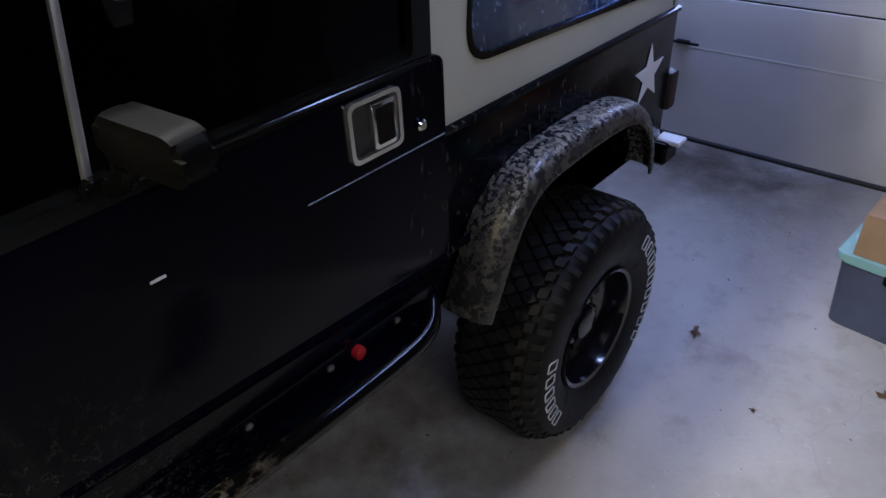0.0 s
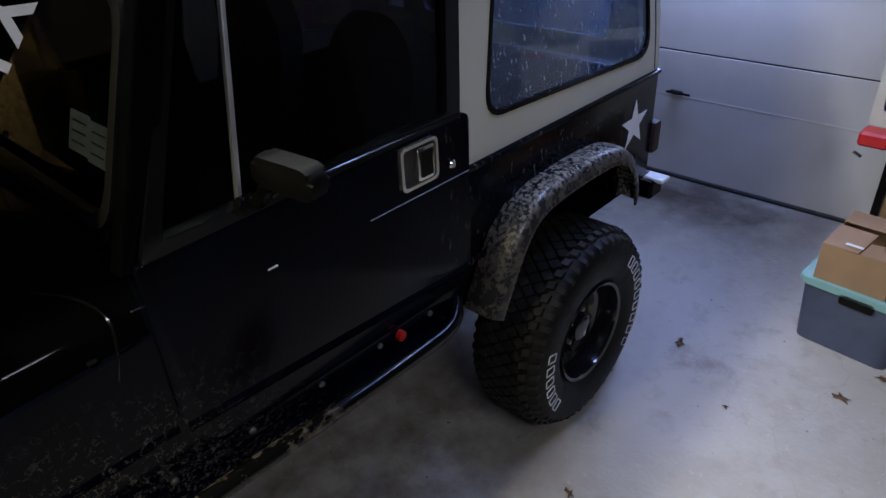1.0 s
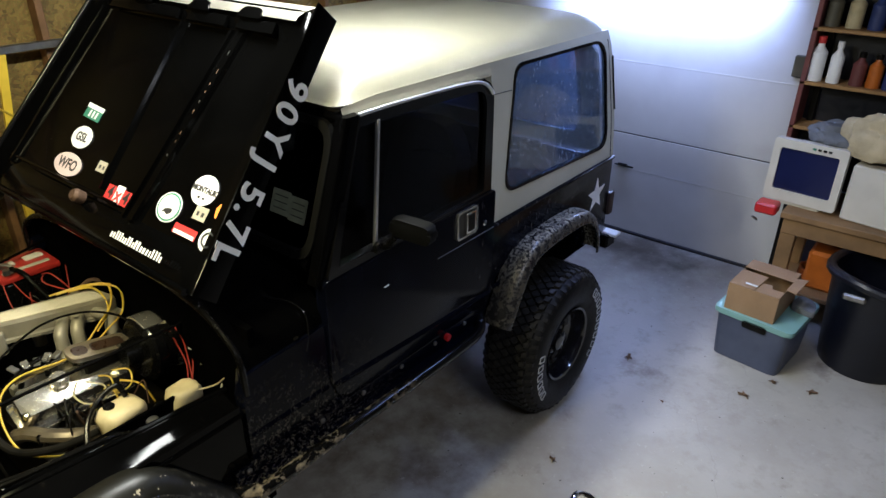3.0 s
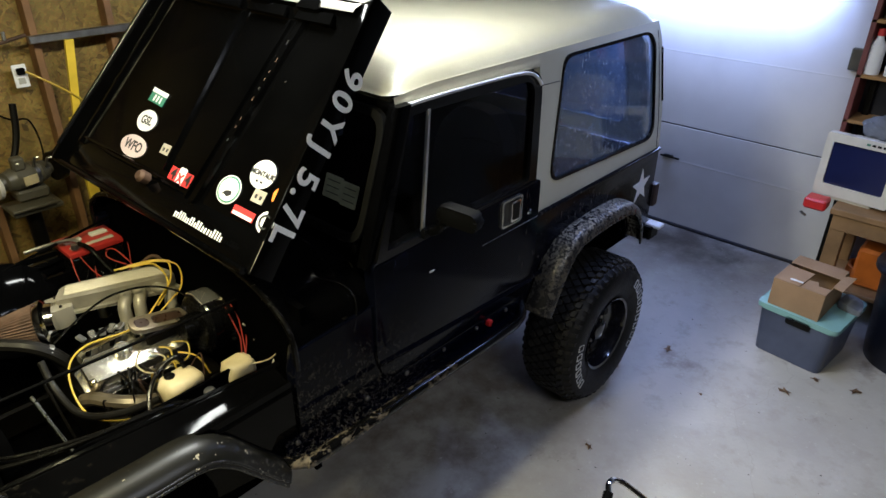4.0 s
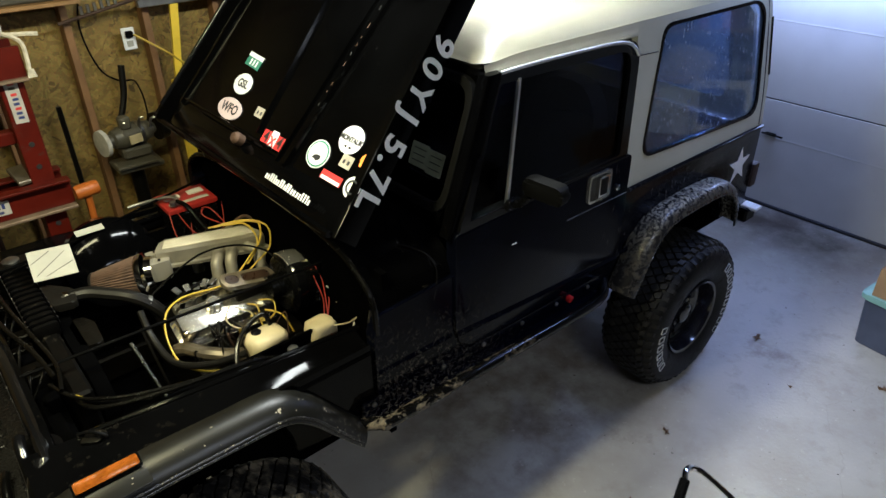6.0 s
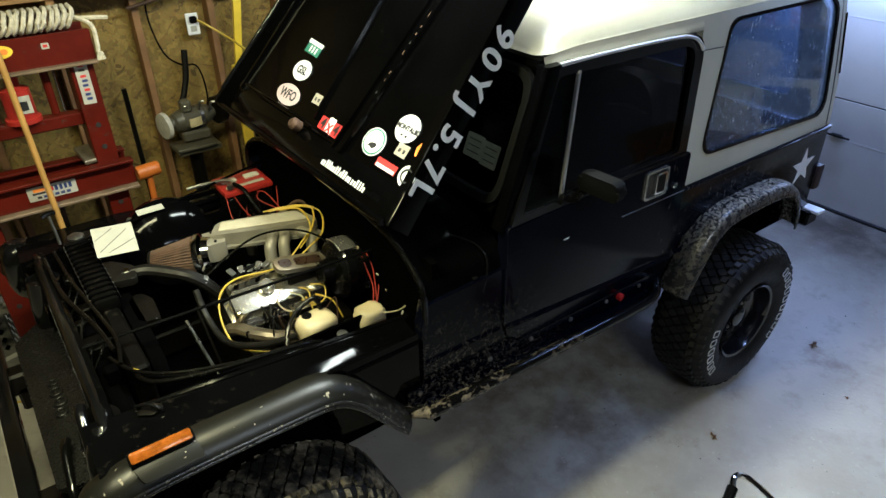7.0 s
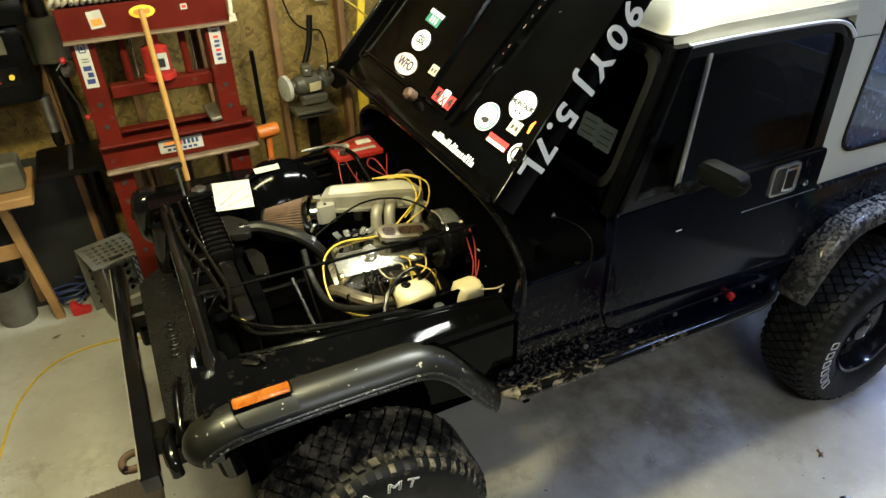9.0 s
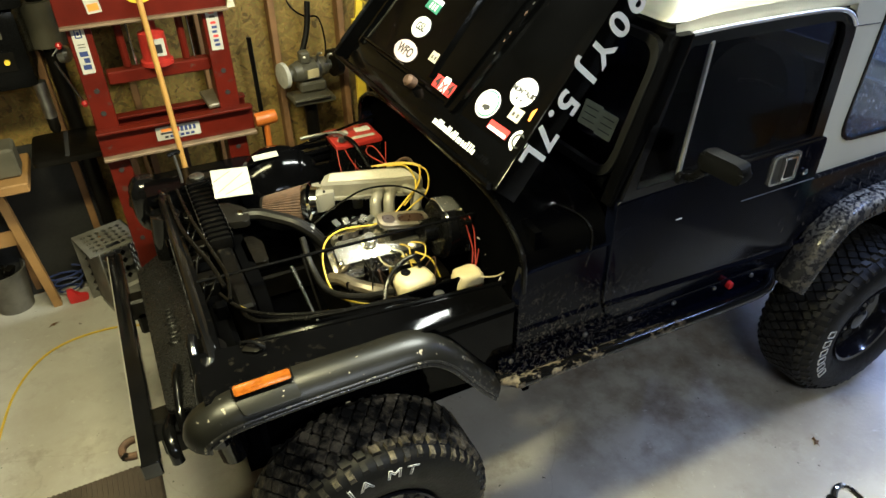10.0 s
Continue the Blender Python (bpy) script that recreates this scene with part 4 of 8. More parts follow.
for flip in (False, True):
    flare(REAR_ARC, "rear", flare_rear_mat, "rear_flare", "grey rear wheel flare with flaking paint", flip)
    flare([(x, z - (0.03 if flip else 0.0)) for x, z in FRONT_ARC], "front", flare_front_mat, "front_flare", "worn black front wheel flare with chips", flip)
    lip_path = curve_through([(x, z - (0.03 if flip else 0.0)) for x, z in FRONT_ARC], 8)
    bead = sweep(lip_path, [(0.015, -0.0920), (0.018, -0.0955), (0.0225, -0.0955), (0.025, -0.092), (0.022, -0.089)], side(0.010, 1))
    part("flare_lip", mirror_y(bead) if flip else bead, lip_mat, car, "thin chipped lip along the flare", True, 60)
    crease = sweep(lip_path, [(0.001, -0.0865), (0.003, -0.0905), (0.008, -0.0930), (0.010, -0.0895)], side(0.010, 1))
    part("flare_crease", mirror_y(crease) if flip else crease, lip_mat, car, "thin chipped crease along the flare", True, 60)

# front fenders: flat top, inner skirt, side
def fender(flip):
    bm = bmesh.new()
    rows = []
    for k in range(13):
        x = -1.88 - k / 12.0
        inner_y = 0.10 + 0.118 * k / 12.0
        flat = min(1.0, max(0.0, (-2.22 - x) / 0.22))
        rows.append([bm.verts.new((x, y, z + (1.109 - z) * flat * 0.92 if z > 1.07 and y < 0.09 else z)) for y, z in ((-0.004, 1.064), (0.003, 1.076), (0.014, 1.0835), (0.04, 1.0925), (0.066, 1.102), (0.088, 1.109), (max(inner_y, 0.1), 1.112), (inner_y + 0.004, 1.085), (inner_y, 1.06), (0.02, 1.06))])
    for p, q in zip(rows, rows[1:]):
        for k in range(len(p)):
            bm.faces.new((p[k], p[(k + 1) % len(p)], q[(k + 1) % len(p)], q[k]))
    bm.faces.new(rows[0][::-1])
    bm.faces.new(rows[-1])
    prism([(-1.88, 0.74), (-1.88, 1.10), (-2.88, 1.10), (-2.91, 0.98), (-2.80, 1.03), (-2.25, 1.06), (-2.12, 0.99), (-1.98, 0.76)], 0.012, side(0.004, 1), 0, bm)
    tube([(-1.86, 0.10, 1.108), (-2.43, 0.165, 1.108), (-2.74, 0.20, 1.108)], 0.012, 8, bm, smooth=2)
    prism([(-1.86, 0.55), (-1.86, 1.09), (-2.80, 1.09), (-2.80, 0.62), (-2.60, 0.60), (-2.20, 0.60)], 0.01, lambda u, v, w: (u, 0.215 + w, v), 0, bm)
    return part("fender", mirror_y(bm) if flip else bm, paint, car, "glossy black front fender")


for flip in (False, True):
    fender(flip)
MARK = frame_of((-2.722, -0.022, 1.143), (1, 0, 0.0), (0, 0.80, 0.60))
lamp = part("side_marker", prism(rounded([(-0.080, -0.015), (0.080, -0.015), (0.080, 0.015), (-0.080, 0.015)], 0.005), 0.016, lambda u, v, w: MARK @ Vector((u, v, w - 0.008)), 0.004), orange_lens, car, "orange side marker lens")
for k in range(9):
    part("lens_rib", plate(MARK @ Matrix.Translation((-0.072 + 0.018 * k, 0, 0.0078)), 0.0025, 0.024, 0.0012), orange_lens, lamp)
part("marker_rim", ring_plate(rounded([(-0.086, -0.020), (0.086, -0.020), (0.086, 0.020), (-0.086, 0.020)], 0.007), rounded([(-0.081, -0.016), (0.081, -0.016), (0.081, 0.016), (-0.081, 0.016)], 0.005), 0.010, lambda u, v, w: MARK @ Vector((u, v, w - 0.010))), plastic, lamp, "black rubber rim")
part("marker_base", prism(rounded([(-2.805, -0.044), (-2.635, -0.044), (-2.63, -0.084), (-2.79, -0.084)], 0.01), 0.004, lambda u, v, w: (u, v - 0.002, 1.130 - (-0.036 - v) * 0.62 + w), 0.001), flare_front_mat, lamp)


# ---- open hood, leaning back, underside to the front
HOOD_AT, HOOD_TURN = Vector((-1.885, 0, 1.54)), radians(49.05)
ALONG, OUT = Vector((math.cos(HOOD_TURN), 0, math.sin(HOOD_TURN))), Vector((-math.sin(HOOD_TURN), 0, math.cos(HOOD_TURN)))


def on_hood(s, y, n):
    return HOOD_AT + ALONG * s + OUT * n + Vector((0, y, 0))


def near_edge(s):
    return 0.106 + 0.085 * s


def far_edge(s):
    return 1.425 - 0.115 * s


hood_bm = bmesh.new()
grid = []
LEN = [-0.062, -0.03, 0.035, 0.06, 0.2, 0.35, 0.5, 0.65, 0.76, 0.80, 0.86, 0.90]
DROP_N = [0.016, 0.020, 0.014, 0.0, 0.0, 0.0, 0.0, 0.0, 0.0, 0.02, 0.02, -0.05]
for s, lift in zip(LEN, DROP_N):
    a, b = near_edge(s), far_edge(s)
    row = [(a - 0.012, -0.10), (a - 0.018, -0.008), (a - 0.0165, -0.003), (a - 0.013, -0.001), (a + 0.012, lift * 0.5 - 0.004), (a + 0.05, lift - 0.01)]
    row += [(a + (b - a) * f, lift - 0.01) for f in (0.2, 0.35, 0.5, 0.65, 0.8)]
    row += [(b - 0.05, lift - 0.01), (b - 0.01, 0.0), (b + 0.008, 0.012), (b + 0.025, 0.026), (b + 0.045, 0.035), (b + 0.065, 0.036), (b + 0.080, 0.026), (b + 0.088, 0.008), (b + 0.084, -0.02), (b + 0.06, -0.05)]
    grid.append([hood_bm.verts.new(on_hood(s, y, n)) for y, n in row])
for a, b in zip(grid, grid[1:]):
    for k in range(len(a) - 1):
        hood_bm.faces.new((a[k], a[k + 1], b[k + 1], b[k]))
# outer skin behind
back = []
for s in (-0.062, 0.3, 0.6, 0.9):
    a, b = near_edge(s), far_edge(s)
    back.append([hood_bm.verts.new(on_hood(s, y, n)) for y, n in ((a - 0.012, -0.10), (a + 0.1, -0.125), (MID, -0.14), (b - 0.05, -0.12), (b + 0.06, -0.05))])
for a, b in zip(back, back[1:]):
    for k in range(4):
        hood_bm.faces.new((a[k], a[k + 1], b[k + 1], b[k]))
hood = part("hood", hood_bm, hood_paint, car, "raised black hood with stickers on its underside", True, 25)


def rib(y0, y1, s0, s1, wide, high, name="rib"):
    bm = bmesh.new()
    rows = []
    for s, y in ((s0, y0), (s1, y1)):
        rows.append([bm.verts.new(on_hood(s, y + a, n)) for a, n in ((-wide / 2, -0.012), (-wide / 2 * 0.7, high), (wide / 2 * 0.7, high), (wide / 2, -0.012))])
    for k in range(3):
        bm.faces.new((rows[0][k], rows[0][k + 1], rows[1][k + 1], rows[1][k]))
    bm.faces.new(rows[0][::-1])
    bm.faces.new(rows[1])
    return part(name, bm, hood_paint, hood)


rib(0.510, 0.435, 0.05, 0.76, 0.040, 0.008)
rib(0.565, 0.500, 0.05, 0.76, 0.016, 0.002)
rib(0.76, 0.785, 0.10, 0.76, 0.016, 0.004)
rib(1.39, 1.32, 0.05, 0.76, 0.022, 0.012)
slot_at = random.Random(4)
for k in range(9):
    s = 0.30 + 0.045 * k + slot_at.uniform(-0.02, 0.02)
    m = frame_of(on_hood(s, 0.515 - 0.106 * s, 0.0085), ALONG, (0, -1, 0))
    part("slot", plate(m, slot_at.uniform(0.008, 0.02), 0.005, 0.0012, 0.002), steel if k % 4 == 0 else rust, hood, "worn bare spot along the rib")
part("lower_bar", tube([on_hood(-0.062, y, 0.012) for y in (0.10, 0.5, 1.0, 1.49)], 0.012, 8), hood_paint, hood, "rolled lower edge of the hood")
part("pan_bar", tube([on_hood(0.075, y, 0.004) for y in (0.62, 1.0, 1.42)], 0.006, 8), hood_paint, hood)
part("hood_bumper", lathe([(0, 0.0), (0, 0.022), (0.03, 0.024), (0.042, 0.016), (0.042, 0)], on_hood(0.045, 0.80, 0.01), OUT, 18), rust, hood, "brownish rubber hood bumper")
for y0, y1 in ((0.27, 0.46), (0.52, 0.74), (0.80, 1.26)):
    part("front_rail", prism([(0.758, y0), (0.798, y0 + 0.005), (0.798, y1 - 0.005), (0.758, y1)], 0.016, lambda u, v, w: on_hood(u, v, 0.006 + w), 0.004), hood_paint, hood, "folded front reinforcement")


lip = bmesh.new()
rows = [[lip.verts.new(on_hood(s, y, n)) for y in (near_edge(s) + 0.012, 0.5, 0.8, 1.15, far_edge(s) - 0.02)] for s, n in ((0.812, 0.026), (0.825, 0.026), (0.850, 0.012), (0.875, -0.006), (0.898, -0.028), (0.902, -0.04))]
for p, q in zip(rows, rows[1:]):
    for k in range(4):
        lip.faces.new((p[k], p[k + 1], q[k + 1], q[k]))
# pale metal gives the lip the bright look of a highlight
part("front_lip", lip, pale_edge, hood, "pale metal inner lip with the highlight of the hood front", True, 60)
for y in (0.34, 0.62, 0.98):
    part("lip_bracket", prism(rounded([(0.795, y), (0.835, y + 0.02), (0.835, y + 0.10), (0.795, y + 0.13)], 0.012), 0.012, lambda u, v, w: on_hood(u, v, 0.022 + w), 0.003), hood_paint, hood, "dark folded bracket")
part("far_bead", tube([on_hood(s, far_edge(s) + 0.05, 0.036) for s in (0.0, 0.3, 0.6, 0.88)], 0.010, 12), gloss_black, hood, "glossy rolled far edge")


def hood_pose(s, y, turn=0.0):
    return frame_of(on_hood(s, y, -0.0075), (0, -1, 0), ALONG) @ pose(0, 0, 0, 0, 0, turn)


def round_sticker(s, y, rx, ry, mat, label, text="", size=0.03, ink=None, turn=0.0, ring=None):
    m = hood_pose(s, y, turn)
    base = part("sticker", disc(m, rx, ry), mat, hood, label)
    if ring:
        part("ring", disc(m @ Matrix.Translation((0, 0, 0.0012)), rx * 0.93, ry * 0.93, 0.0006), ring, base)
        part("centre", disc(m @ Matrix.Translation((0, 0, 0.0018)), rx * 0.80, ry * 0.80, 0.0006), mat, base)
    if text:
        lettering("letters", text, m @ Matrix.Translation((0, 0, 0.0014)), size, ink or black_ink, base, "", 0.0004, 0.0014)
    return base, m


round_sticker(0.24, 1.026, 0.068, 0.044, white_vinyl, "round white sticker with black letters", "GSL", 0.046)
round_sticker(0.129, 1.026, 0.095, 0.044, pink_vinyl, "oval pinkish sticker with black letters", "WFO", 0.055)
st, m = round_sticker(0.231, 0.252, 0.061, 0.049, white_vinyl, "round white sticker with black lettering", "MONTAUK", 0.0245)
for k in (-1, 1):
    part("mark", plate(m @ Matrix.Translation((k * 0.012, -0.026, 0.0012)), 0.012, 0.008, 0.0006), black_ink, st)
st, m = round_sticker(0.14, 0.372, 0.061, 0.050, white_vinyl, "round green and white sticker with a leaping shape", ring=green_ink)
part("leaping_shape", prism(rounded([(-0.03, -0.014), (-0.012, -0.008), (0.01, -0.016), (0.032, 0.0), (0.026, 0.014), (0.004, 0.012), (-0.018, 0.006)], 0.006), 0.0006, lambda u, v, w: m @ Vector((u * 0.8, v * 0.8 - 0.012, w + 0.0024))), black_ink, st)
m = hood_pose(0.339, 1.033, -4)
st = part("sticker", plate(m, 0.115, 0.052), green_ink, hood, "green and white oblong sticker")
part("band", plate(m @ Matrix.Translation((0.0, 0.022, 0.0012)), 0.12, 0.018, 0.0006), white_vinyl, st)
for k in range(3):
    part("mark", plate(m @ Matrix.Translation((-0.02 + 0.024 * k, -0.006, 0.0012)), 0.012, 0.026, 0.0006), white_vinyl, st)
for s, y, w, h in ((0.17, 0.814, 0.06, 0.04), (0.161, 0.22, 0.06, 0.044)):
    m = hood_pose(s, y)
    st = part("sticker", plate(m, w, h), tan_ink, hood, "small tan sticker with two dark marks")
    for k in (-1, 1):
        part("mark", plate(m @ Matrix.Translation((k * 0.012, -0.002, 0.0012)), 0.011, 0.014, 0.0006), black_ink, st)
m = hood_pose(0.104, 0.647)
st = part("sticker", plate(m, 0.150, 0.052, 0.001), red_ink, hood, "red, white and black lettered sticker")
part("back_shape", plate(m @ Matrix.Translation((0, 0.002, 0.001)), 0.045, 0.066, 0.0006, 0.008), white_vinyl, st)
for text, dx, size, ink in (("4", -0.048, 0.060, black_ink), ("x", 0.0, 0.075, red_ink), ("4", 0.048, 0.060, black_ink)):
    lettering("letter", text, m @ Matrix.Translation((dx, 0.0, 0.0018)), size, ink, st, "", 0.0004, 0.0015)
m = hood_pose(0.092, 0.249)
st = part("sticker", plate(m, 0.115, 0.032), red_ink, hood, "red and white oblong sticker")
part("band", plate(m @ Matrix.Translation((0, -0.009, 0.0012)), 0.105, 0.012, 0.0006), white_vinyl, st)
m = hood_pose(0.194, 0.134, 20)
part("sticker", prism(rounded([(-0.03, -0.02), (0.0, -0.026), (0.014, -0.008), (0.03, -0.004), (0.024, 0.02), (0.004, 0.012), (-0.012, 0.024), (-0.03, 0.01)], 0.005), 0.0012, lambda u, v, w: m @ Vector((u, v, w))), orange_ink, hood, "orange flame shaped sticker")
m = hood_pose(0.098, 0.135)
st = part("sticker", disc(m, 0.040, 0.036), white_vinyl, hood, "round white sticker with a black mark")
part("mark", tube([m @ Vector((0.026 * math.cos(a), 0.022 * math.sin(a), 0.001)) for a in [0.6 + 0.35 * k for k in range(15)]], 0.004, 6, smooth=0), black_ink, st)
bars = random.Random(7)
y = 0.495
while y > 0.215:
    w = bars.uniform(0.006, 0.011)
    h = bars.choice((0.018, 0.018, 0.027))
    m = frame_of(on_hood(-0.010, y, 0.0455), (0, -1, 0), ALONG)
    part("text_bar", plate(m @ Matrix.Translation((0, (h - 0.018) / 2, 0.0)), w, h, 0.001), white_vinyl, hood, "white lettering along the lower edge")
    y -= w + 0.0065


def flank(s):
    a = Vector(on_hood(s - 0.05, near_edge(s - 0.05), 0)) - Vector(on_hood(s + 0.05, near_edge(s + 0.05), 0))
    b = on_hood(s, near_edge(s) - 0.019, -0.052)
    return frame_of(b, a, -OUT)


for ch, s in (("9", 0.630), ("0", 0.549), ("Y", 0.458), ("J", 0.378), ("5", 0.277), (".", 0.222), ("7", 0.157), ("L", 0.085)):
    lettering("letter", ch, flank(s) @ Matrix.Translation((0, 0, 0.0008)), 0.124, white_vinyl, hood, "white vinyl letter on the hood side", 0.0003, 0.0030)

# ---- wheels
def wheel(cx, yo, inward, name):
    """A wide mud tyre on a black steel wheel; yo is the outer face, inward +1 or -1 along y."""
    at, way, cz = Vector((cx, yo, 0.412)), (0, inward, 0), 0.412
    w = part("wheel", lathe([(0.035, 0.200), (0.012, 0.232), (0.0, 0.275), (0.0, 0.330), (0.008, 0.356), (0.026, 0.380), (0.055, 0.394), (0.090, 0.398), (0.160, 0.398), (0.230, 0.398), (0.265, 0.394), (0.294, 0.380), (0.312, 0.356), (0.32, 0.33), (0.32, 0.27), (0.285, 0.200)], at, way, 72, closed=False), rubber, car, "wide muddy off-road tyre with raised white outlines")
    w.name = name
    lugs = bmesh.new()
    pick = random.Random(int(cx * 10) + 5)
    count = 50

    def lug(a, along, long, wide, skew, low, high, shrink=0.82):
        """One tread block: a skewed, tapered prism on the tyre, seen along the tread."""
        rows = []
        for r, f in ((low, 1.0), (high, shrink)):
            rows.append([])
            for u, v in ((-0.5, -0.5), (0.5, -0.5), (0.5, 0.5), (-0.5, 0.5)):
                t = a + (u * long * f + v * skew * wide) / 0.40
                y = along + v * wide * f
                rr_ = r - 0.030 * max(0.0, abs(y - 0.16) - 0.095) / 0.06
                rows[-1].append(lugs.verts.new((cx + rr_ * math.cos(t), yo + inward * y, cz + rr_ * math.sin(t))))
        lugs.faces.new(rows[1])
        for k in range(4):
            lugs.faces.new((rows[0][k], rows[0][(k + 1) % 4], rows[1][(k + 1) % 4], rows[1][k]))

    def diamond(a, along, long, wide):
        """One inner tread block with four slanting sides and cut ends."""
        rows = []
        for r, f in ((0.384, 0.88), (0.414, 0.72)):
            rows.append([lugs.verts.new((cx + r * math.cos(a + u * long * f / 0.40), yo + inward * (along + v * wide * f), cz + r * math.sin(a + u * long * f / 0.40)))
                         for u, v in ((-1, -0.14), (-0.2, -0.92), (0.2, -0.92), (1, -0.14), (1, 0.14), (0.2, 0.92), (-0.2, 0.92), (-1, 0.14))])
        lugs.faces.new(rows[1])
        for k in range(8):
            lugs.faces.new((rows[0][k], rows[0][(k + 1) % 8], rows[1][(k + 1) % 8], rows[1][k]))

    step = 2 * math.pi / count
    for i in range(count):
        a0, odd = step * i, i % 2
        for k in range(5):
            diamond(a0 + 0.5 * step * (k % 2) + pick.uniform(-0.002, 0.002), 0.090 + 0.035 * k, 0.0258, 0.035)
        for flip in (1, -1):
            place = (lambda y: y) if flip > 0 else (lambda y: 0.32 - y)
            lug(a0 + 0.5 * step, place(0.058 + 0.003 * odd), 0.034, 0.030, 0.25 * flip, 0.388, 0.412, 0.80)
            lug(a0 + 0.5 * step, place(0.026 + 0.003 * odd), 0.026, 0.034, 0.10 * flip, 0.380, 0.402, 0.75)
    for v in lugs.verts:
        v.co.z = max(v.co.z, 0.001)
    part("tread", lugs, tread_rubber, w, "deep blocky mud tread")
    rim = part("rim", lathe([(0.285, 0.200), (0.19, 0.188), (0.045, 0.190), (0.022, 0.208), (0.015, 0.206), (0.020, 0.194), (0.050, 0.186), (0.100, 0.180), (0.108, 0.165), (0.120, 0.150), (0.110, 0.120), (0.098, 0.085), (0.100, 0.062), (0.085, 0.058), (0.060, 0.054), (0.052, 0.040), (0.050, 0.0)], at, way, 64, closed=False), rim_paint, w, "glossy black steel rim")
    for k in range(8):
        a = 2 * math.pi * k / 8 + 0.3
        m = frame_of(Vector((cx + 0.142 * math.cos(a), yo + inward * 0.109, cz + 0.142 * math.sin(a))), (-math.sin(a), 0, math.cos(a)), (math.cos(a), 0, math.sin(a)))
        # opening shown by a dark plate, its shade in the colour
        part("rim_hole", plate(m @ Matrix.Translation((0, 0, -0.003)), 0.058, 0.03, 0.006, 0.012), seam_dark, rim, "dark plate for an opening in the rim")
    for k in range(5):
        a = 2 * math.pi * k / 5
        part("lug_nut", lathe([(0.0, 0.011), (-0.022, 0.010), (-0.026, 0.004), (-0.026, 0)], Vector((cx + 0.072 * math.cos(a), yo + inward * 0.098, cz + 0.072 * math.sin(a))), way, 6), steel, rim)
    def block(angle):
        a = radians(angle)
        m = frame_of(Vector((cx + 0.312 * math.cos(a), yo - inward * 0.0015, cz + 0.312 * math.sin(a))), (math.sin(a), 0, -math.cos(a)), (math.cos(a), 0, math.sin(a)))
        o, i_ = rounded([(-0.018, -0.024), (0.018, -0.024), (0.018, 0.024), (-0.018, 0.024)], 0.006, 3), rounded([(-0.0138, -0.0198), (0.0138, -0.0198), (0.0138, 0.0198), (-0.0138, 0.0198)], 0.004, 3)
        bm = ring_plate(o, i_, 0.003, lambda u, v, q: m @ Vector((u, v, q - 0.0015)), 20)
        part("letter_block", bm, white_letter, w, "raised white outlined block")
    if cx < -1:
        for ch, angle in (("J", 108.5), ("A", 99.5), ("M", 83.0), ("T", 72.5)):
            a = radians(angle)
            m = frame_of(Vector((cx + 0.330 * math.cos(a), yo - inward * 0.0015, cz + 0.330 * math.sin(a))), (inward * math.sin(a), 0, -inward * math.cos(a)), (math.cos(a), 0, math.sin(a)))
            lettering("letter", ch, m @ Matrix.Diagonal((1.2, 1.0, 1.0, 1.0)), 0.056, white_letter, w, "raised white outlined letter", 0.0, 0.0, 0.0016)
    else:
        for k in range(9):
            block(44 - 10.2 * k)
        for k in range(6):
            block(214 - 9.6 * k)
    return w


wheel(-0.03, -0.205, 1, "rear_wheel")
wheel(-2.45, -0.178, 1, "front_wheel")
wheel(-0.03, 2 * MID + 0.205, -1, "rear_wheel")
wheel(-2.45, 2 * MID + 0.178, -1, "front_wheel")
for x in (-0.03, -2.45):
    part("axle", tube([(x, -0.05, 0.412), (x, 1.55, 0.412)], 0.045, 12), dark_metal, car)
part("frame_rail", box((-3.05, 0.36, 0.58), (0.66, 0.42, 0.70), 0.01), dark_metal, car)
part("frame_rail", box((-3.05, 1.08, 0.58), (0.66, 1.14, 0.70), 0.01), dark_metal, car)
for x, y in ((0.05, 0.16), (0.05, 1.34)):
    part("leaf_spring", box((-0.55, y + 0.1, 0.46), (0.6, y + 0.16, 0.52), 0.01), dark_metal, car)
    part("shock", tube([(0.18, y + 0.05, 0.45), (0.05, y + 0.08, 0.95)], 0.03, 10), dark_metal, car)

# rocker guard with step tube, bolts, red hook
guard = part("rocker_guard", prism([(-1.94, 0.775), (-0.60, 0.745), (-0.60, 0.852), (-1.94, 0.874)], 0.011, side(-0.012, 1), 0.003), body_paint, car, "black steel rocker guard with bolts and mud")
part("step_tube", tube([(-2.02, 0.03, 0.815), (-1.90, -0.06, 0.805), (-1.845, -0.07, 0.802), (-1.385, -0.07, 0.790), (-0.868, -0.07, 0.775), (-0.68, -0.058, 0.778), (-0.60, 0.0, 0.80)], 0.024, 12), muddy_tube, guard, "glossy black step tube with scraped mud")
for x in (-0.732, -0.94, -1.152, -1.369, -1.575, -1.893):
    part("bolt", lathe([(0, 0.0095), (-0.005, 0.0095), (-0.008, 0.005), (-0.008, 0)], (x, -0.012, 0.812 - 0.022 * x), (0, 1, 0), 14), steel, guard)
part("step_plate", prism([(-1.90, 0.792), (-0.66, 0.768), (-0.66, 0.780), (-1.90, 0.804)], 0.064, side(-0.066, 1), 0.003), body_paint, guard)
part("red_hook", prism(rounded([(-0.878, 0.815), (-0.853, 0.818), (-0.850, 0.842), (-0.868, 0.847), (-0.878, 0.836)], 0.008), 0.02, side(-0.033, 1), 0.004), red_knob_mat, guard, "red plastic jack hook")

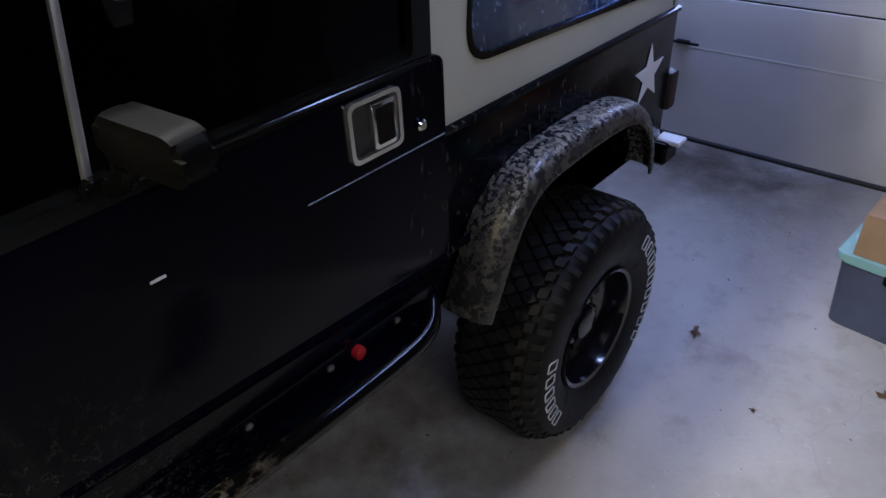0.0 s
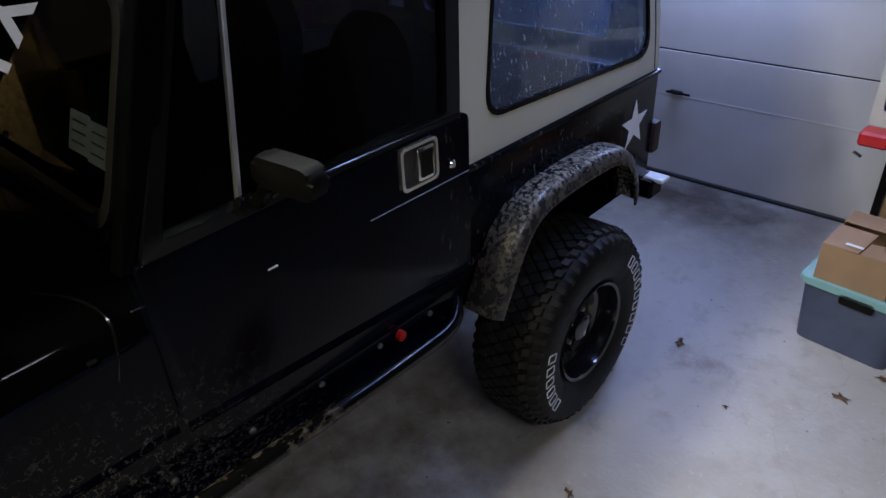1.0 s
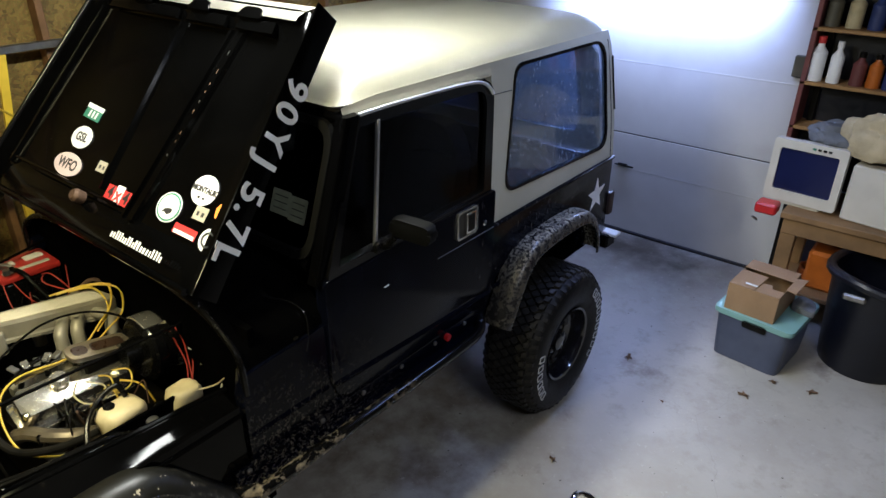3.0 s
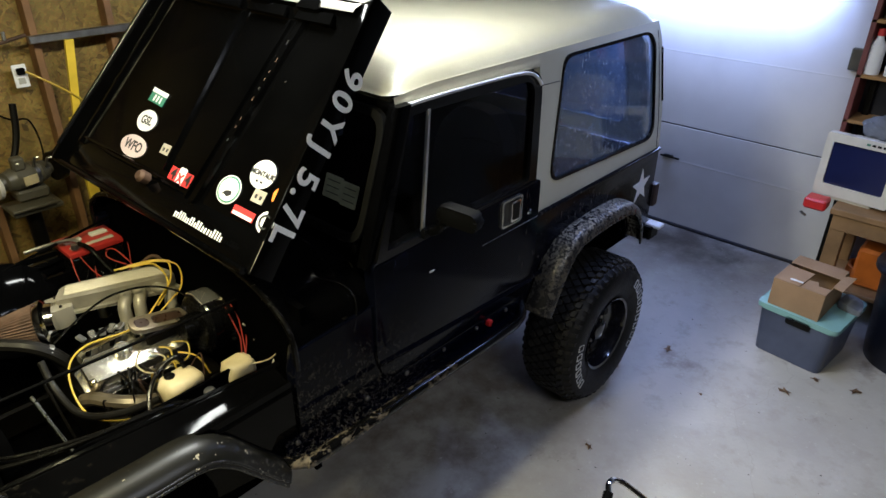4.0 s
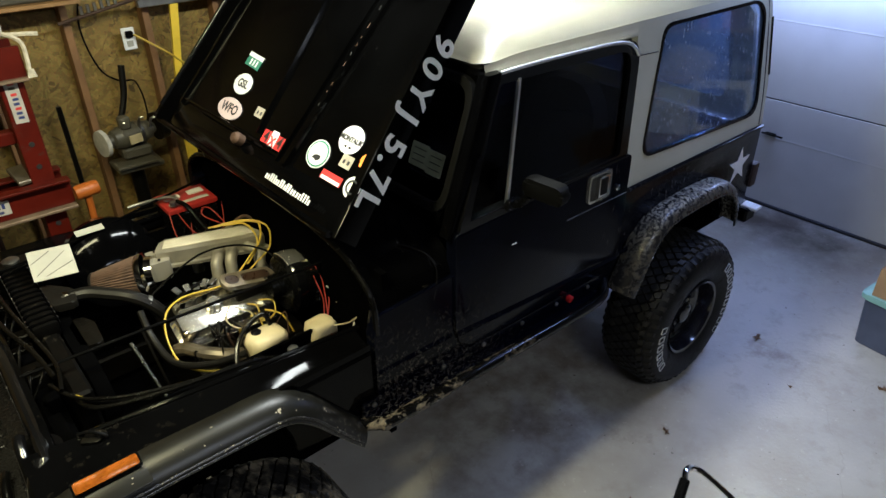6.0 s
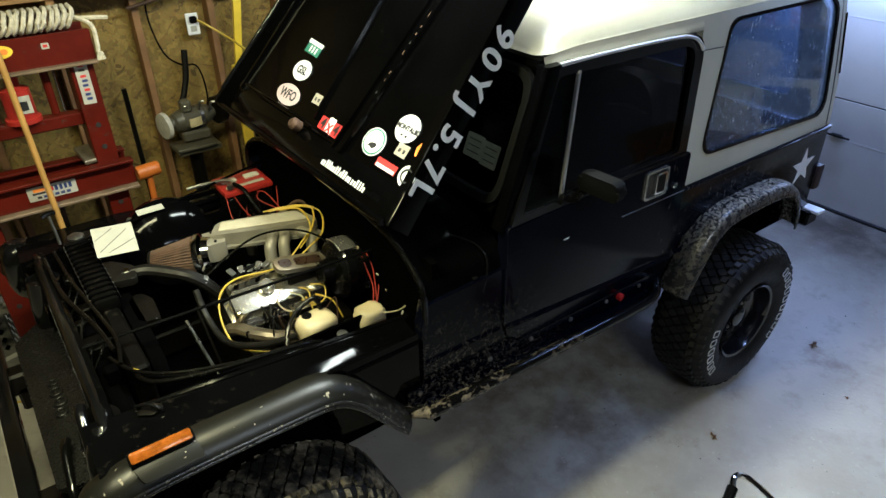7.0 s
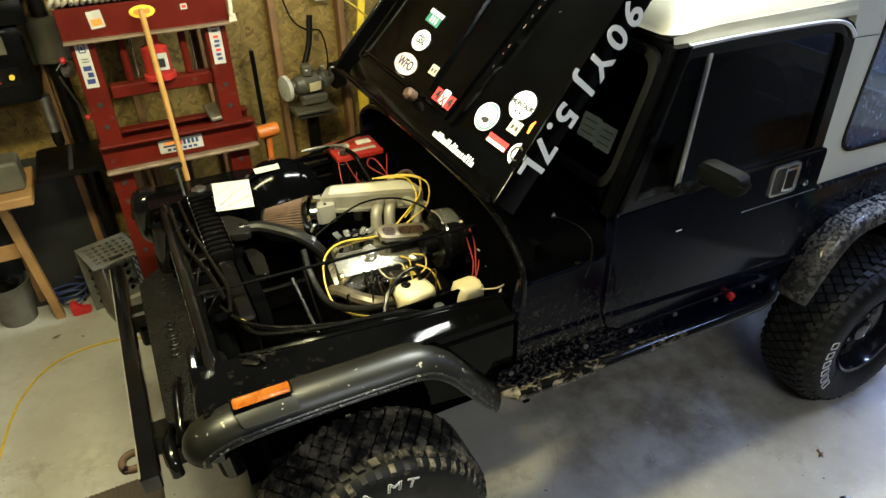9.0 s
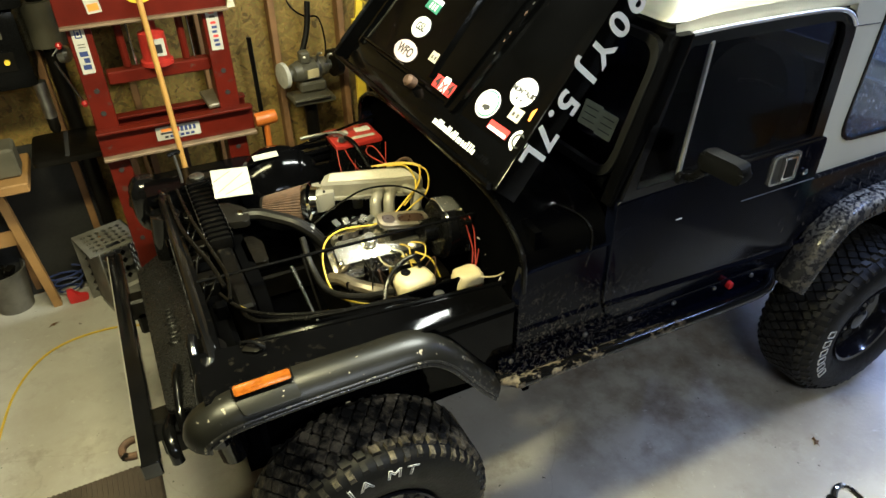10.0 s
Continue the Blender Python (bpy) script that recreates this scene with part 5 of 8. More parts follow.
# star on the rear flank, tail lamp, rear bumper
STAR = [(0.503 + r * math.sin(radians(a)), 1.048 + r * math.cos(radians(a))) for a, r in ((-2 + 36 * k, 0.105 if k % 2 == 0 else 0.042) for k in range(10))]
part("star", prism(STAR, 0.0015, side(-0.0035, 1)), white_vinyl, car, "white five-pointed star sticker")
part("tail_lamp", box((0.682, -0.01, 0.86), (0.745, 0.13, 1.0), 0.012, segments=2), red_lens, car, "dusty dark red tail lamp")
part("tail_lamp", box((0.682, 1.37, 0.86), (0.745, 1.51, 1.0), 0.012, segments=2), red_lens, car)
bump = part("rear_bumper", box((0.68, -0.03, 0.64), (0.79, 1.53, 0.725), 0.012), paint, car, "black rear bumper")
part("bumper_cap", box((0.715, -0.062, 0.715), (0.788, 0.035, 0.733), 0.004), white_vinyl, bump, "pale worn bumper end")

# front: bumper bar, frame cover, grille
fb = part("front_bumper", box((-3.110, 0.15, 0.735), (-3.050, 1.42, 0.805), 0.010, segments=3), gloss_black, car, "black square-tube front bumper with a shiny edge")
# highlight along the bumper edge, put in as a thin pale strip
part("edge_glint", tube([(-3.1065, 0.16, 0.8015), (-3.1065, 0.8, 0.8015), (-3.1065, 1.41, 0.8015)], 0.0035, 8), pale_edge, fb, "pale strip standing in for the highlight on the bumper edge")
part("tow_shackle", tube([(-3.10, 0.265, 0.745), (-3.135, 0.262, 0.748), (-3.158, 0.280, 0.745), (-3.160, 0.315, 0.742), (-3.140, 0.335, 0.742), (-3.10, 0.335, 0.745)], 0.013, 10), rust, fb, "rusty tow shackle")
part("shackle_bolt", lathe([(0, 0.014), (0.012, 0.014), (0.012, 0)], (-3.150, 0.27, 0.75), (-0.4, -1, 0.2), 6), dark_metal, fb)
for y in (0.36, 1.08):
    part("bumper_mount", box((-3.08, y, 0.66), (-2.92, y + 0.08, 0.76), 0.01), dark_metal, fb)
cover = part("frame_cover", prism(rounded([(-2.998, 0.30), (-2.835, 0.24), (-2.835, 1.28), (-2.998, 1.16)], 0.02), 0.02, lambda u, v, w: (u, v, 0.83 + w + (u + 3.01) * 0.12), 0.006), cover_black, car, "dusty black cover plate with a raised emblem")
for x, y, r in ((-2.918, 0.806, 0.019), (-2.918, 0.748, 0.026), (-2.916, 0.688, 0.026), (-2.922, 0.630, 0.025)):
    part("emblem", lathe([(0, r), (0.010, r - 0.002), (0.012, r - 0.006), (0.010, r - 0.010), (0.0, r - 0.012)], (x, y, 0.858), (0, 0, 1), 18, closed=False), cover_black, cover, "raised rounded emblem shape")
grille = bmesh.new()
GR = rounded([(0.16, 0.66), (1.34, 0.66), (1.36, 0.98), (1.26, 1.12), (0.24, 1.12), (0.14, 0.98)], 0.05)
prism(GR, 0.05, lambda u, v, w: (-2.842 + w, u, v), 0.015, grille)
gr = part("grille", grille, paint, car, "glossy black radiator grille panel")
for k in range(7):
    y = MID + (k - 3) * 0.085
    # slots are dark plates laid on the panel in place of shaded gaps
    part("grille_slot", prism(rounded([(y - 0.025, 0.76), (y + 0.025, 0.76), (y + 0.025, 1.05), (y - 0.025, 1.05)], 0.02), 0.004, lambda u, v, w: (-2.845 + w, u, v)), seam_dark, gr, "dark plate for a grille slot")
for y in (0.30, 1.20):
    part("headlight", prism(rounded([(y - 0.09, 0.84), (y + 0.09, 0.84), (y + 0.09, 0.98), (y - 0.09, 0.98)], 0.02), 0.03, lambda u, v, w: (-2.857 + w, u, v), 0.008), dark_glass, gr, "rectangular headlight")
for y, r, top_z in ((0.29, 0.060, 1.06), (0.185, 0.046, 1.04), (1.21, 0.060, 1.06), (1.315, 0.046, 1.04)):
    part("headlight_bezel", tube([(-2.835, y, 0.68), (-2.845, y, 0.78), (-2.845, y, 0.92), (-2.830, y, top_z)], r, 18), gloss_black, gr, "glossy rounded headlight surround")
# tube added and sloped so the front lamp reflects as a streak
part("headlight_edge", tube([(-2.866, 0.31, 1.106), (-2.871, 0.275, 1.098), (-2.874, 0.21, 1.065), (-2.877, 0.150, 1.034), (-2.874, 0.12, 1.00)], 0.017, 14), gloss_black, gr, "glossy sloping headlight edge")
# second added tube, shaped to carry the lower streak
part("bumper_horn", tube([(-2.935, 0.45, 0.890), (-2.945, 0.404, 0.892), (-2.955, 0.333, 0.866), (-2.962, 0.262, 0.835), (-2.962, 0.24, 0.79)], 0.015, 14), gloss_black, car, "glossy rounded bracket behind the bumper")
part("grille_cap", tube([(-2.835, 0.16, 1.03), (-2.825, 0.25, 1.105), (-2.822, 1.25, 1.105), (-2.835, 1.34, 1.03)], 0.018, 10), gloss_black, gr, "glossy rounded grille edge")
part("tow_hook", tube([(-3.006, 0.215, 0.70), (-3.010, 0.235, 0.745), (-3.012, 0.300, 0.765), (-3.0, 0.38, 0.74)], 0.021, 12), gloss_black, car, "black steel tow hook")
catch = part("hood_catch", prism(rounded([(-2.745, 0.165), (-2.70, 0.135), (-2.665, 0.16), (-2.70, 0.205)], 0.012), 0.005, lambda u, v, w: (u, v, 1.113 + w), 0.0015), dark_metal, car, "small worn metal hood catch")
part("catch_hook", tube([(-2.735, 0.20, 1.118), (-2.71, 0.17, 1.136), (-2.69, 0.15, 1.132), (-2.675, 0.14, 1.12)], 0.006, 8), gloss_black, catch)
part("catch_bolt", lathe([(0, 0.009), (0.006, 0.008), (0.008, 0)], (-2.69, 0.165, 1.118), (0, 0, 1), 10), steel, catch)
nose = bmesh.new()
bmesh.ops.create_uvsphere(nose, u_segments=28, v_segments=18, radius=1.0)
for v in nose.verts:
    c = Vector([math.copysign(abs(q) ** 0.75, q) for q in v.co])
    v.co = Vector((-2.878 + 0.072 * c.x, 1.475 + 0.075 * c.y, 1.005 + (0.115 if c.z > 0 else 0.15) * c.z))
part("fender_nose", nose, gloss_black, car, "glossy rounded front corner of the fender")
part("latch_rod", tube([(-2.727, 1.330, 1.12), (-2.729, 1.345, 1.19), (-2.732, 1.358, 1.245)], 0.006, 8), steel, car, "upright hood latch rod with a T grip")
part("latch_grip", tube([(-2.757, 1.352, 1.243), (-2.732, 1.358, 1.249), (-2.706, 1.364, 1.247)], 0.010, 8), plastic, car, "black T grip of the latch rod")
part("fender_nose", tube([(-2.835, 0.19, 1.085), (-2.862, 0.13, 1.055), (-2.872, 0.10, 0.97), (-2.868, 0.09, 0.86)], 0.036, 16), gloss_black, car, "glossy rounded front corner of the fender")

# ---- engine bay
# added sheet closes the bay below, near-black in place of shade
part("bay_floor", box((-2.80, 0.22, 0.52), (-1.80, 1.28, 0.56)), interior, car, "near-black sheet closing the bottom of the engine bay")
inner = bmesh.new()
prism([(-1.86, 0.55), (-1.86, 1.09), (-2.80, 1.09), (-2.80, 0.60)], 0.01, lambda u, v, w: (u, 1.285 + w, v), 0, inner)
lathe([(0.0, 0.0), (0.0, 0.20), (0.05, 0.19), (0.085, 0.13), (0.095, 0)], (-2.32, 1.30, 1.0), (0, -1, 0.55), 32, inner)
part("inner_fender", inner, paint, car, "glossy black inner fender with a round bulge")
m = frame_of((-2.553, 1.125, 1.176), (1, -0.10, -0.06), (0.12, 1, 0.42))
sheet = part("paper_sheet", plate(m, 0.150, 0.150, 0.0015), paper, car, "white printed paper sheet on the inner fender")
for a, b in (((-0.06, -0.05), (0.05, 0.045)), ((-0.03, -0.06), (0.07, -0.01)), ((-0.07, 0.01), (0.0, 0.06))):
    part("drawn_line", tube([m @ Vector((a[0], a[1], 0.002)), m @ Vector((b[0], b[1], 0.002))], 0.0012, 5), black_ink, sheet)
m = frame_of((-2.368, 1.30, 1.175), (1, 0.02, 0), (0, 1, 0.3))
part("paper_label", plate(m, 0.11, 0.035, 0.0015), paper, car, "small white printed label")

engine = part("engine", box((-2.30, 0.50, 0.60), (-1.84, 1.06, 0.88), 0.05, segments=2), dark_metal, car, "dirty dark engine block with bright intake")
PLENUM = [(-2.235, 0.955), (-2.175, 1.045), (-1.85, 0.945), (-1.825, 0.815), (-1.94, 0.845), (-2.12, 0.905)]
plenum = part("intake_plenum", prism(rounded(PLENUM, 0.02), 0.05, lambda u, v, w: (u, v, 1.112 + w), 0.010), alloy, engine, "pale cast aluminium intake plenum")
part("plenum_flange", prism(rounded([(-2.215, 0.925), (-2.16, 1.04), (-1.85, 0.945), (-1.82, 0.795), (-1.93, 0.825), (-1.985, 0.86), (-2.06, 0.865), (-2.11, 0.89)], 0.012), 0.012, lambda u, v, w: (u, v, 1.098 + w), 0.003), alloy, plenum)
for k in range(11):
    f = 0.06 + 0.088 * k
    a, b = Vector((-2.195, 0.965)).lerp(Vector((-2.165, 1.025)), f), Vector((-1.855, 0.845)).lerp(Vector((-1.868, 0.935)), f)
    part("plenum_rib", tube([(a.x, a.y, 1.1635), (b.x, b.y, 1.1635)], 0.0042, 6), alloy, plenum)
for k, (x, y) in enumerate(((-2.222, 0.812), (-2.185, 0.800), (-2.150, 0.796), (-2.118, 0.790), (-2.088, 0.786))):
    part("rail_clip", box((-0.012, -0.018, 0.0), (0.012, 0.018, 0.010 + 0.006 * (k % 2)), 0.003, Matrix.Translation((x, y, 1.052)) @ Matrix.Rotation(radians(20 - 23 * k), 4, "Z") @ Matrix.Rotation(radians(18), 4, "X")), polished if k % 2 else steel, engine, "bright small intake bracket")
part("filler_cap", lathe([(0, 0.018), (0.010, 0.020), (0.016, 0.017), (0.018, 0)], (-2.068, 0.188, 1.062), (0, 0, 1), 20), steel, engine, "small round metal cap")
throttle = part("throttle_body", prism(rounded([(-2.285, 0.915), (-2.270, 1.022), (-2.165, 1.020), (-2.190, 0.910)], 0.01), 0.080, lambda u, v, w: (u, v, 1.062 + w), 0.006), alloy, engine, "cast throttle body with small bolts")
for x, y in ((-2.270, 0.935), (-2.262, 1.005), (-2.225, 0.93), (-2.215, 1.008)):
    part("bolt", lathe([(0, 0.006), (0.006, 0.006), (0.008, 0)], (x, y, 1.142), (0, 0, 1), 8), dark_metal, throttle)
RUNNERS = [((-2.015, 0.868), (-2.045, 0.80), (-2.075, 0.775)), ((-1.967, 0.852), (-1.99, 0.79), (-2.015, 0.765)), ((-1.90, 0.83), (-1.875, 0.77), (-1.845, 0.74))]
for k, (a, b, c) in enumerate(RUNNERS):
    z = 1.105 if k < 3 else 1.08
    part("intake_runner", tube([(a[0], a[1] + 0.02, z + 0.012), (a[0], a[1] - 0.01, z + 0.018), (b[0], b[1] + 0.02, z), (b[0] - 0.01, b[1], z - 0.05), (c[0], c[1], z - 0.14)], 0.0235, 12), alloy, engine, "pale curved aluminium intake runner")
for x in (-2.05, -1.97, -1.90):
    part("intake_runner", tube([(x, 0.97, 1.115), (x + 0.01, 1.03, 1.11), (x + 0.01, 1.07, 1.05), (x + 0.01, 1.07, 0.95)], 0.023, 12), alloy, engine)
valley = part("valley_cover", box((-2.24, 0.76, 0.92), (-1.90, 0.88, 0.985), 0.012), alloy, engine, "oily cast intake base")
for k in range(7):
    x = -2.22 + 0.045 * k
    part("injector", tube([(x, 0.80, 0.98), (x + 0.01, 0.785, 1.035)], 0.010, 8), steel if k % 2 else dark_metal, valley)
part("fuel_rail", tube([(-2.24, 0.775, 1.03), (-1.90, 0.755, 1.04)], 0.011, 10), chrome, engine)
LEAN_C, LEAN_S = math.cos(radians(24)), math.sin(radians(24))


def cover_place(u, v, w):
    dy, dz = v - 0.66, w - 0.045
    return (u, 0.665 + dy * LEAN_C - dz * LEAN_S, 0.985 + dy * LEAN_S + dz * LEAN_C)


vc = part("valve_cover", prism(rounded([(-2.288, 0.607), (-1.93, 0.590), (-1.93, 0.70), (-2.282, 0.715)], 0.02), 0.085, cover_place, 0.02), cover_metal, engine, "polished chrome valve cover with a bright highlight")
part("cover_flange", prism(rounded([(-2.30, 0.59), (-1.92, 0.572), (-1.92, 0.715), (-2.295, 0.732)], 0.012), 0.008, lambda u, v, w: cover_place(u, v, w - 0.006), 0.002), cover_metal, vc)
part("oil_cap", lathe([(0, 0.022), (0.008, 0.031), (0.026, 0.032), (0.037, 0.022), (0.039, 0)], cover_place(-2.142, 0.675, 0.083), (0.0, -LEAN_S, LEAN_C), 24), polished, vc, "chrome oil filler cap")
for k in range(3):
    part("cover_bolt", lathe([(0, 0.008), (0.008, 0.008), (0.011, 0.004), (0.011, 0)], cover_place(-2.26 + 0.13 * k, 0.60, 0.004), (0.0, -LEAN_S, LEAN_C), 10), steel, vc)


def bracket_place(u, v, w):
    v -= 0.22 * (u + 2.0)
    return (u, 0.652 + v * 0.9 - w * 0.42, 1.088 + v * 0.42 + w * 0.9)


br = part("coil_bracket", prism(rounded([(-2.098, -0.034), (-1.902, -0.034), (-1.902, 0.034), (-2.098, 0.034)], 0.03), 0.026, bracket_place, 0.005), bracket_bronze, engine, "cast oval bracket with two brown recesses")
part("bracket_leg", box((-2.06, 0.64, 0.99), (-1.93, 0.68, 1.08), 0.008), dark_metal, br)
for x, r in ((-2.058, 0.024), (-1.972, 0.052)):
    part("bracket_recess", prism(rounded([(x - r, -0.019), (x + r, -0.019), (x + r, 0.019), (x - r, 0.019)], 0.018), 0.003, lambda u, v, w: bracket_place(u, v, 0.0255 + w)), recess_brown, br, "dark brown recess")
cone = bmesh.new()
rows = []
FA, FB = Vector((-2.452, 1.035, 1.075)), Vector((-2.30, 0.955, 1.095))
W_F = (FB - FA).normalized()
u0 = W_F.orthogonal().normalized()
v0 = W_F.cross(u0)
for f, r in ((0.0, 0.048), (1.0, 0.080)):
    c = FA.lerp(FB, f)
    rows.append([cone.verts.new(c + (r - (0.005 if k % 2 else 0)) * (math.cos(2 * math.pi * k / 80) * u0 + math.sin(2 * math.pi * k / 80) * v0)) for k in range(80)])
for k in range(80):
    cone.faces.new((rows[0][k], rows[0][(k + 1) % 80], rows[1][(k + 1) % 80], rows[1][k]))
cone.faces.new(rows[0][::-1])
filt = part("air_filter", cone, pleats, engine, "brown pleated cone air filter", False)
part("filter_cap", lathe([(-0.008, 0.0), (-0.008, 0.045), (0.0, 0.050), (0.004, 0.050)], FA, W_F, 32), grey_hose, filt, "dull end cap")
part("filter_clamp", lathe([(0, 0.081), (0.006, 0.085), (0.024, 0.085), (0.034, 0.068), (0.06, 0.064), (0.06, 0)], FB, W_F, 40), chrome, filt, "chrome clamp ring")
boost = part("brake_booster", lathe([(0, 0.0), (0, 0.095), (0.02, 0.118), (0.10, 0.118), (0.118, 0.10), (0.120, 0.05), (0.17, 0.045), (0.16, 0)], (-1.785, 0.575, 1.055), (-1, 0.0, 0.1), 36), plastic, car, "round black brake booster")
part("booster_band", lathe([(0.062, 0.1185), (0.064, 0.1215), (0.098, 0.1215), (0.106, 0.1155)], (-1.785, 0.575, 1.055), (-1, 0, 0.1), 36, closed=False), gloss_black, boost, "glossy ring round the booster")
# curved bright patch laid where the black booster has its highlight
shine = bmesh.new()
rows = [[shine.verts.new((-1.785 - d, 0.575 - r * math.cos(radians(a)), 1.055 + 0.1 * d + r * math.sin(radians(a)))) for a in range(62, 119, 8)] for d, r in ((0.026, 0.1205), (0.030, 0.1235), (0.098, 0.1235), (0.102, 0.1205))]
for p, q in zip(rows, rows[1:]):
    for k in range(len(p) - 1):
        shine.faces.new((p[k], q[k], q[k + 1], p[k + 1]))
part("booster_shine", shine, shine_metal, boost, "bright patch standing in for the highlight on the booster")
res = part("fluid_reservoir", lathe([(0, 0.0), (0, 0.026), (0.07, 0.028), (0.072, 0.032), (0.088, 0.032), (0.09, 0.024), (0.09, 0)], (-1.80, 0.475, 1.06), (0, 0, 1), 24), plastic, car, "small black fluid reservoir")
part("ribbed_boot", lathe([(0.0, 0.02), (0.01, 0.026), (0.02, 0.02), (0.03, 0.026), (0.04, 0.02), (0.05, 0.026), (0.06, 0.02)], (-1.80, 0.475, 1.0), (0, 0, 1), 20), black_hose, res)
part("relay_box", box((-1.85, 0.515, 1.14), (-1.80, 0.575, 1.165), 0.006), cream, car, "small pale relay box")
clutter = random.Random(12)
for k in range(26):
    x, y = clutter.uniform(-2.28, -1.90), clutter.uniform(0.42, 0.74)
    z = 0.90 + clutter.uniform(0, 0.05)
    x2, y2 = x + clutter.uniform(-0.12, 0.12), y + clutter.uniform(-0.12, 0.06)
    part("engine_wire", tube([(x, y, z), ((x + x2) / 2 + clutter.uniform(-0.03, 0.03), (y + y2) / 2, z + clutter.uniform(0.01, 0.06)), (x2, y2, z - clutter.uniform(0.0, 0.08))], clutter.choice((0.003, 0.004, 0.006)), 6), clutter.choice((black_hose, black_hose, black_hose, grey_hose, rust, dark_metal, dark_metal, yellow_wire)), engine)
for x, y in ((-2.20, 0.56), (-2.13, 0.545), (-2.06, 0.53), (-1.99, 0.52)):
    part("spark_plug", tube([(x, y, 0.90), (x - 0.01, y - 0.05, 0.87)], 0.007, 8), grey_hose, engine)


def bottle(at, sx, sy, sz, label, cap):
    own = bmesh.new()
    bmesh.ops.create_icosphere(own, subdivisions=3, radius=1.0)
    for v in own.verts:
        n = 1 + 0.12 * noise.noise(v.co * 2.3 + Vector(at))
        c = Vector([math.copysign(abs(k) ** 0.6, k) for k in v.co]) * n
        v.co = Vector((c.x * sx, c.y * sy, c.z * sz)) + Vector(at)
    b = part("fluid_bottle", own, cream, car, label, True, 60)
    part("bottle_cap", lathe([(0, 0.017), (0.014, 0.018), (0.02, 0.012), (0.02, 0)], cap, (0, 0, 1), 18), plastic, b)


bottle((-2.10, 0.325, 1.03), 0.072, 0.056, 0.055, "cream plastic washer bottle with a black hose", (-2.125, 0.34, 1.072))
bottle((-1.93, 0.240, 1.045), 0.055, 0.045, 0.055, "cream plastic coolant bottle", (-2.015, 0.235, 1.06))

batt = part("battery", box((-2.05, 1.27, 0.90), (-1.83, 1.45, 1.14), 0.012), plastic, car, "red-topped battery with cables")
part("battery_lid", box((-2.055, 1.265, 1.14), (-1.825, 1.455, 1.165), 0.010, segments=2), red_plastic, batt, "bright red battery lid")
for x in (-1.995, -1.885):
    part("vent_cap", box((x - 0.036, 1.36, 1.165), (x + 0.036, 1.40, 1.175), 0.005, segments=2), beige, batt)
part("battery_label", box((-2.03, 1.30, 1.165), (-1.85, 1.325, 1.167)), paper, batt)
part("terminal", lathe([(0, 0.014), (0.02, 0.013), (0.02, 0)], (-2.02, 1.285, 1.175), (0, 0, 1), 12), steel, batt)

rad = part("radiator", box((-2.70, 0.42, 0.66), (-2.64, 1.32, 1.08), 0.01), tank_black, car, "black radiator with a ribbed tank")
part("radiator_tank", box((-2.715, 0.80, 1.06), (-2.63, 1.31, 1.125), 0.016, segments=2), tank_black, rad)
for k in range(13):
    y = 0.815 + 0.038 * k
    part("tank_rib", box((-2.72, y, 1.06), (-2.625, y + 0.010, 1.131), 0.003), interior, rad)
    for x in (-2.722, -2.628):
        part("clip", box((x, y + 0.012, 1.10), (x + 0.005, y + 0.022, 1.124), 0.001), steel, rad)
part("fan_shroud", prism(rounded([(0.45, 0.66), (1.28, 0.66), (1.28, 1.05), (0.45, 1.05)], 0.12), 0.05, lambda u, v, w: (-2.63 + w, u, v), 0.01), interior, rad, "dusty black fan shroud")
part("shroud_bracket", prism(rounded([(-2.625, 0.92), (-2.54, 0.90), (-2.53, 1.0), (-2.60, 1.09), (-2.63, 1.09)], 0.02), 0.03, lambda u, v, w: (u, v, 1.085 + w), 0.008), grey_hose, rad, "dusty grey cast hose flange")
part("pump_bracket", prism(rounded([(-2.60, 0.70), (-2.53, 0.69), (-2.52, 0.83), (-2.55, 0.90), (-2.60, 0.88)], 0.02), 0.03, lambda u, v, w: (u, v, 1.02 + w), 0.008), dark_metal, rad, "greasy dark cast bracket")
cap = part("radiator_cap", lathe([(0, 0.030), (0.010, 0.032), (0.016, 0.022), (0.018, 0)], (-2.665, 1.335, 1.125), (0, 0, 1), 20), steel, rad)
part("cap_plate", prism(rounded([(-2.72, 1.30), (-2.55, 1.335), (-2.62, 1.38), (-2.70, 1.37)], 0.01), 0.006, lambda u, v, w: (u, v, 1.118 + w), 0.001), dark_metal, cap)
part("radiator_support", box((-2.80, 0.16, 0.60), (-2.72, 1.34, 1.0), 0.02), interior, car, "black sheet metal radiator support")
for k in range(14):
    y = clutter.uniform(0.40, 1.20)
    part("support_bracket", box((-2.80 + clutter.uniform(0, 0.04), y, 0.998), (-2.75 + clutter.uniform(0, 0.03), y + clutter.uniform(0.02, 0.06), 1.01 + clutter.uniform(0.01, 0.05)), 0.004), clutter.choice((tank_black, interior, interior)), car)
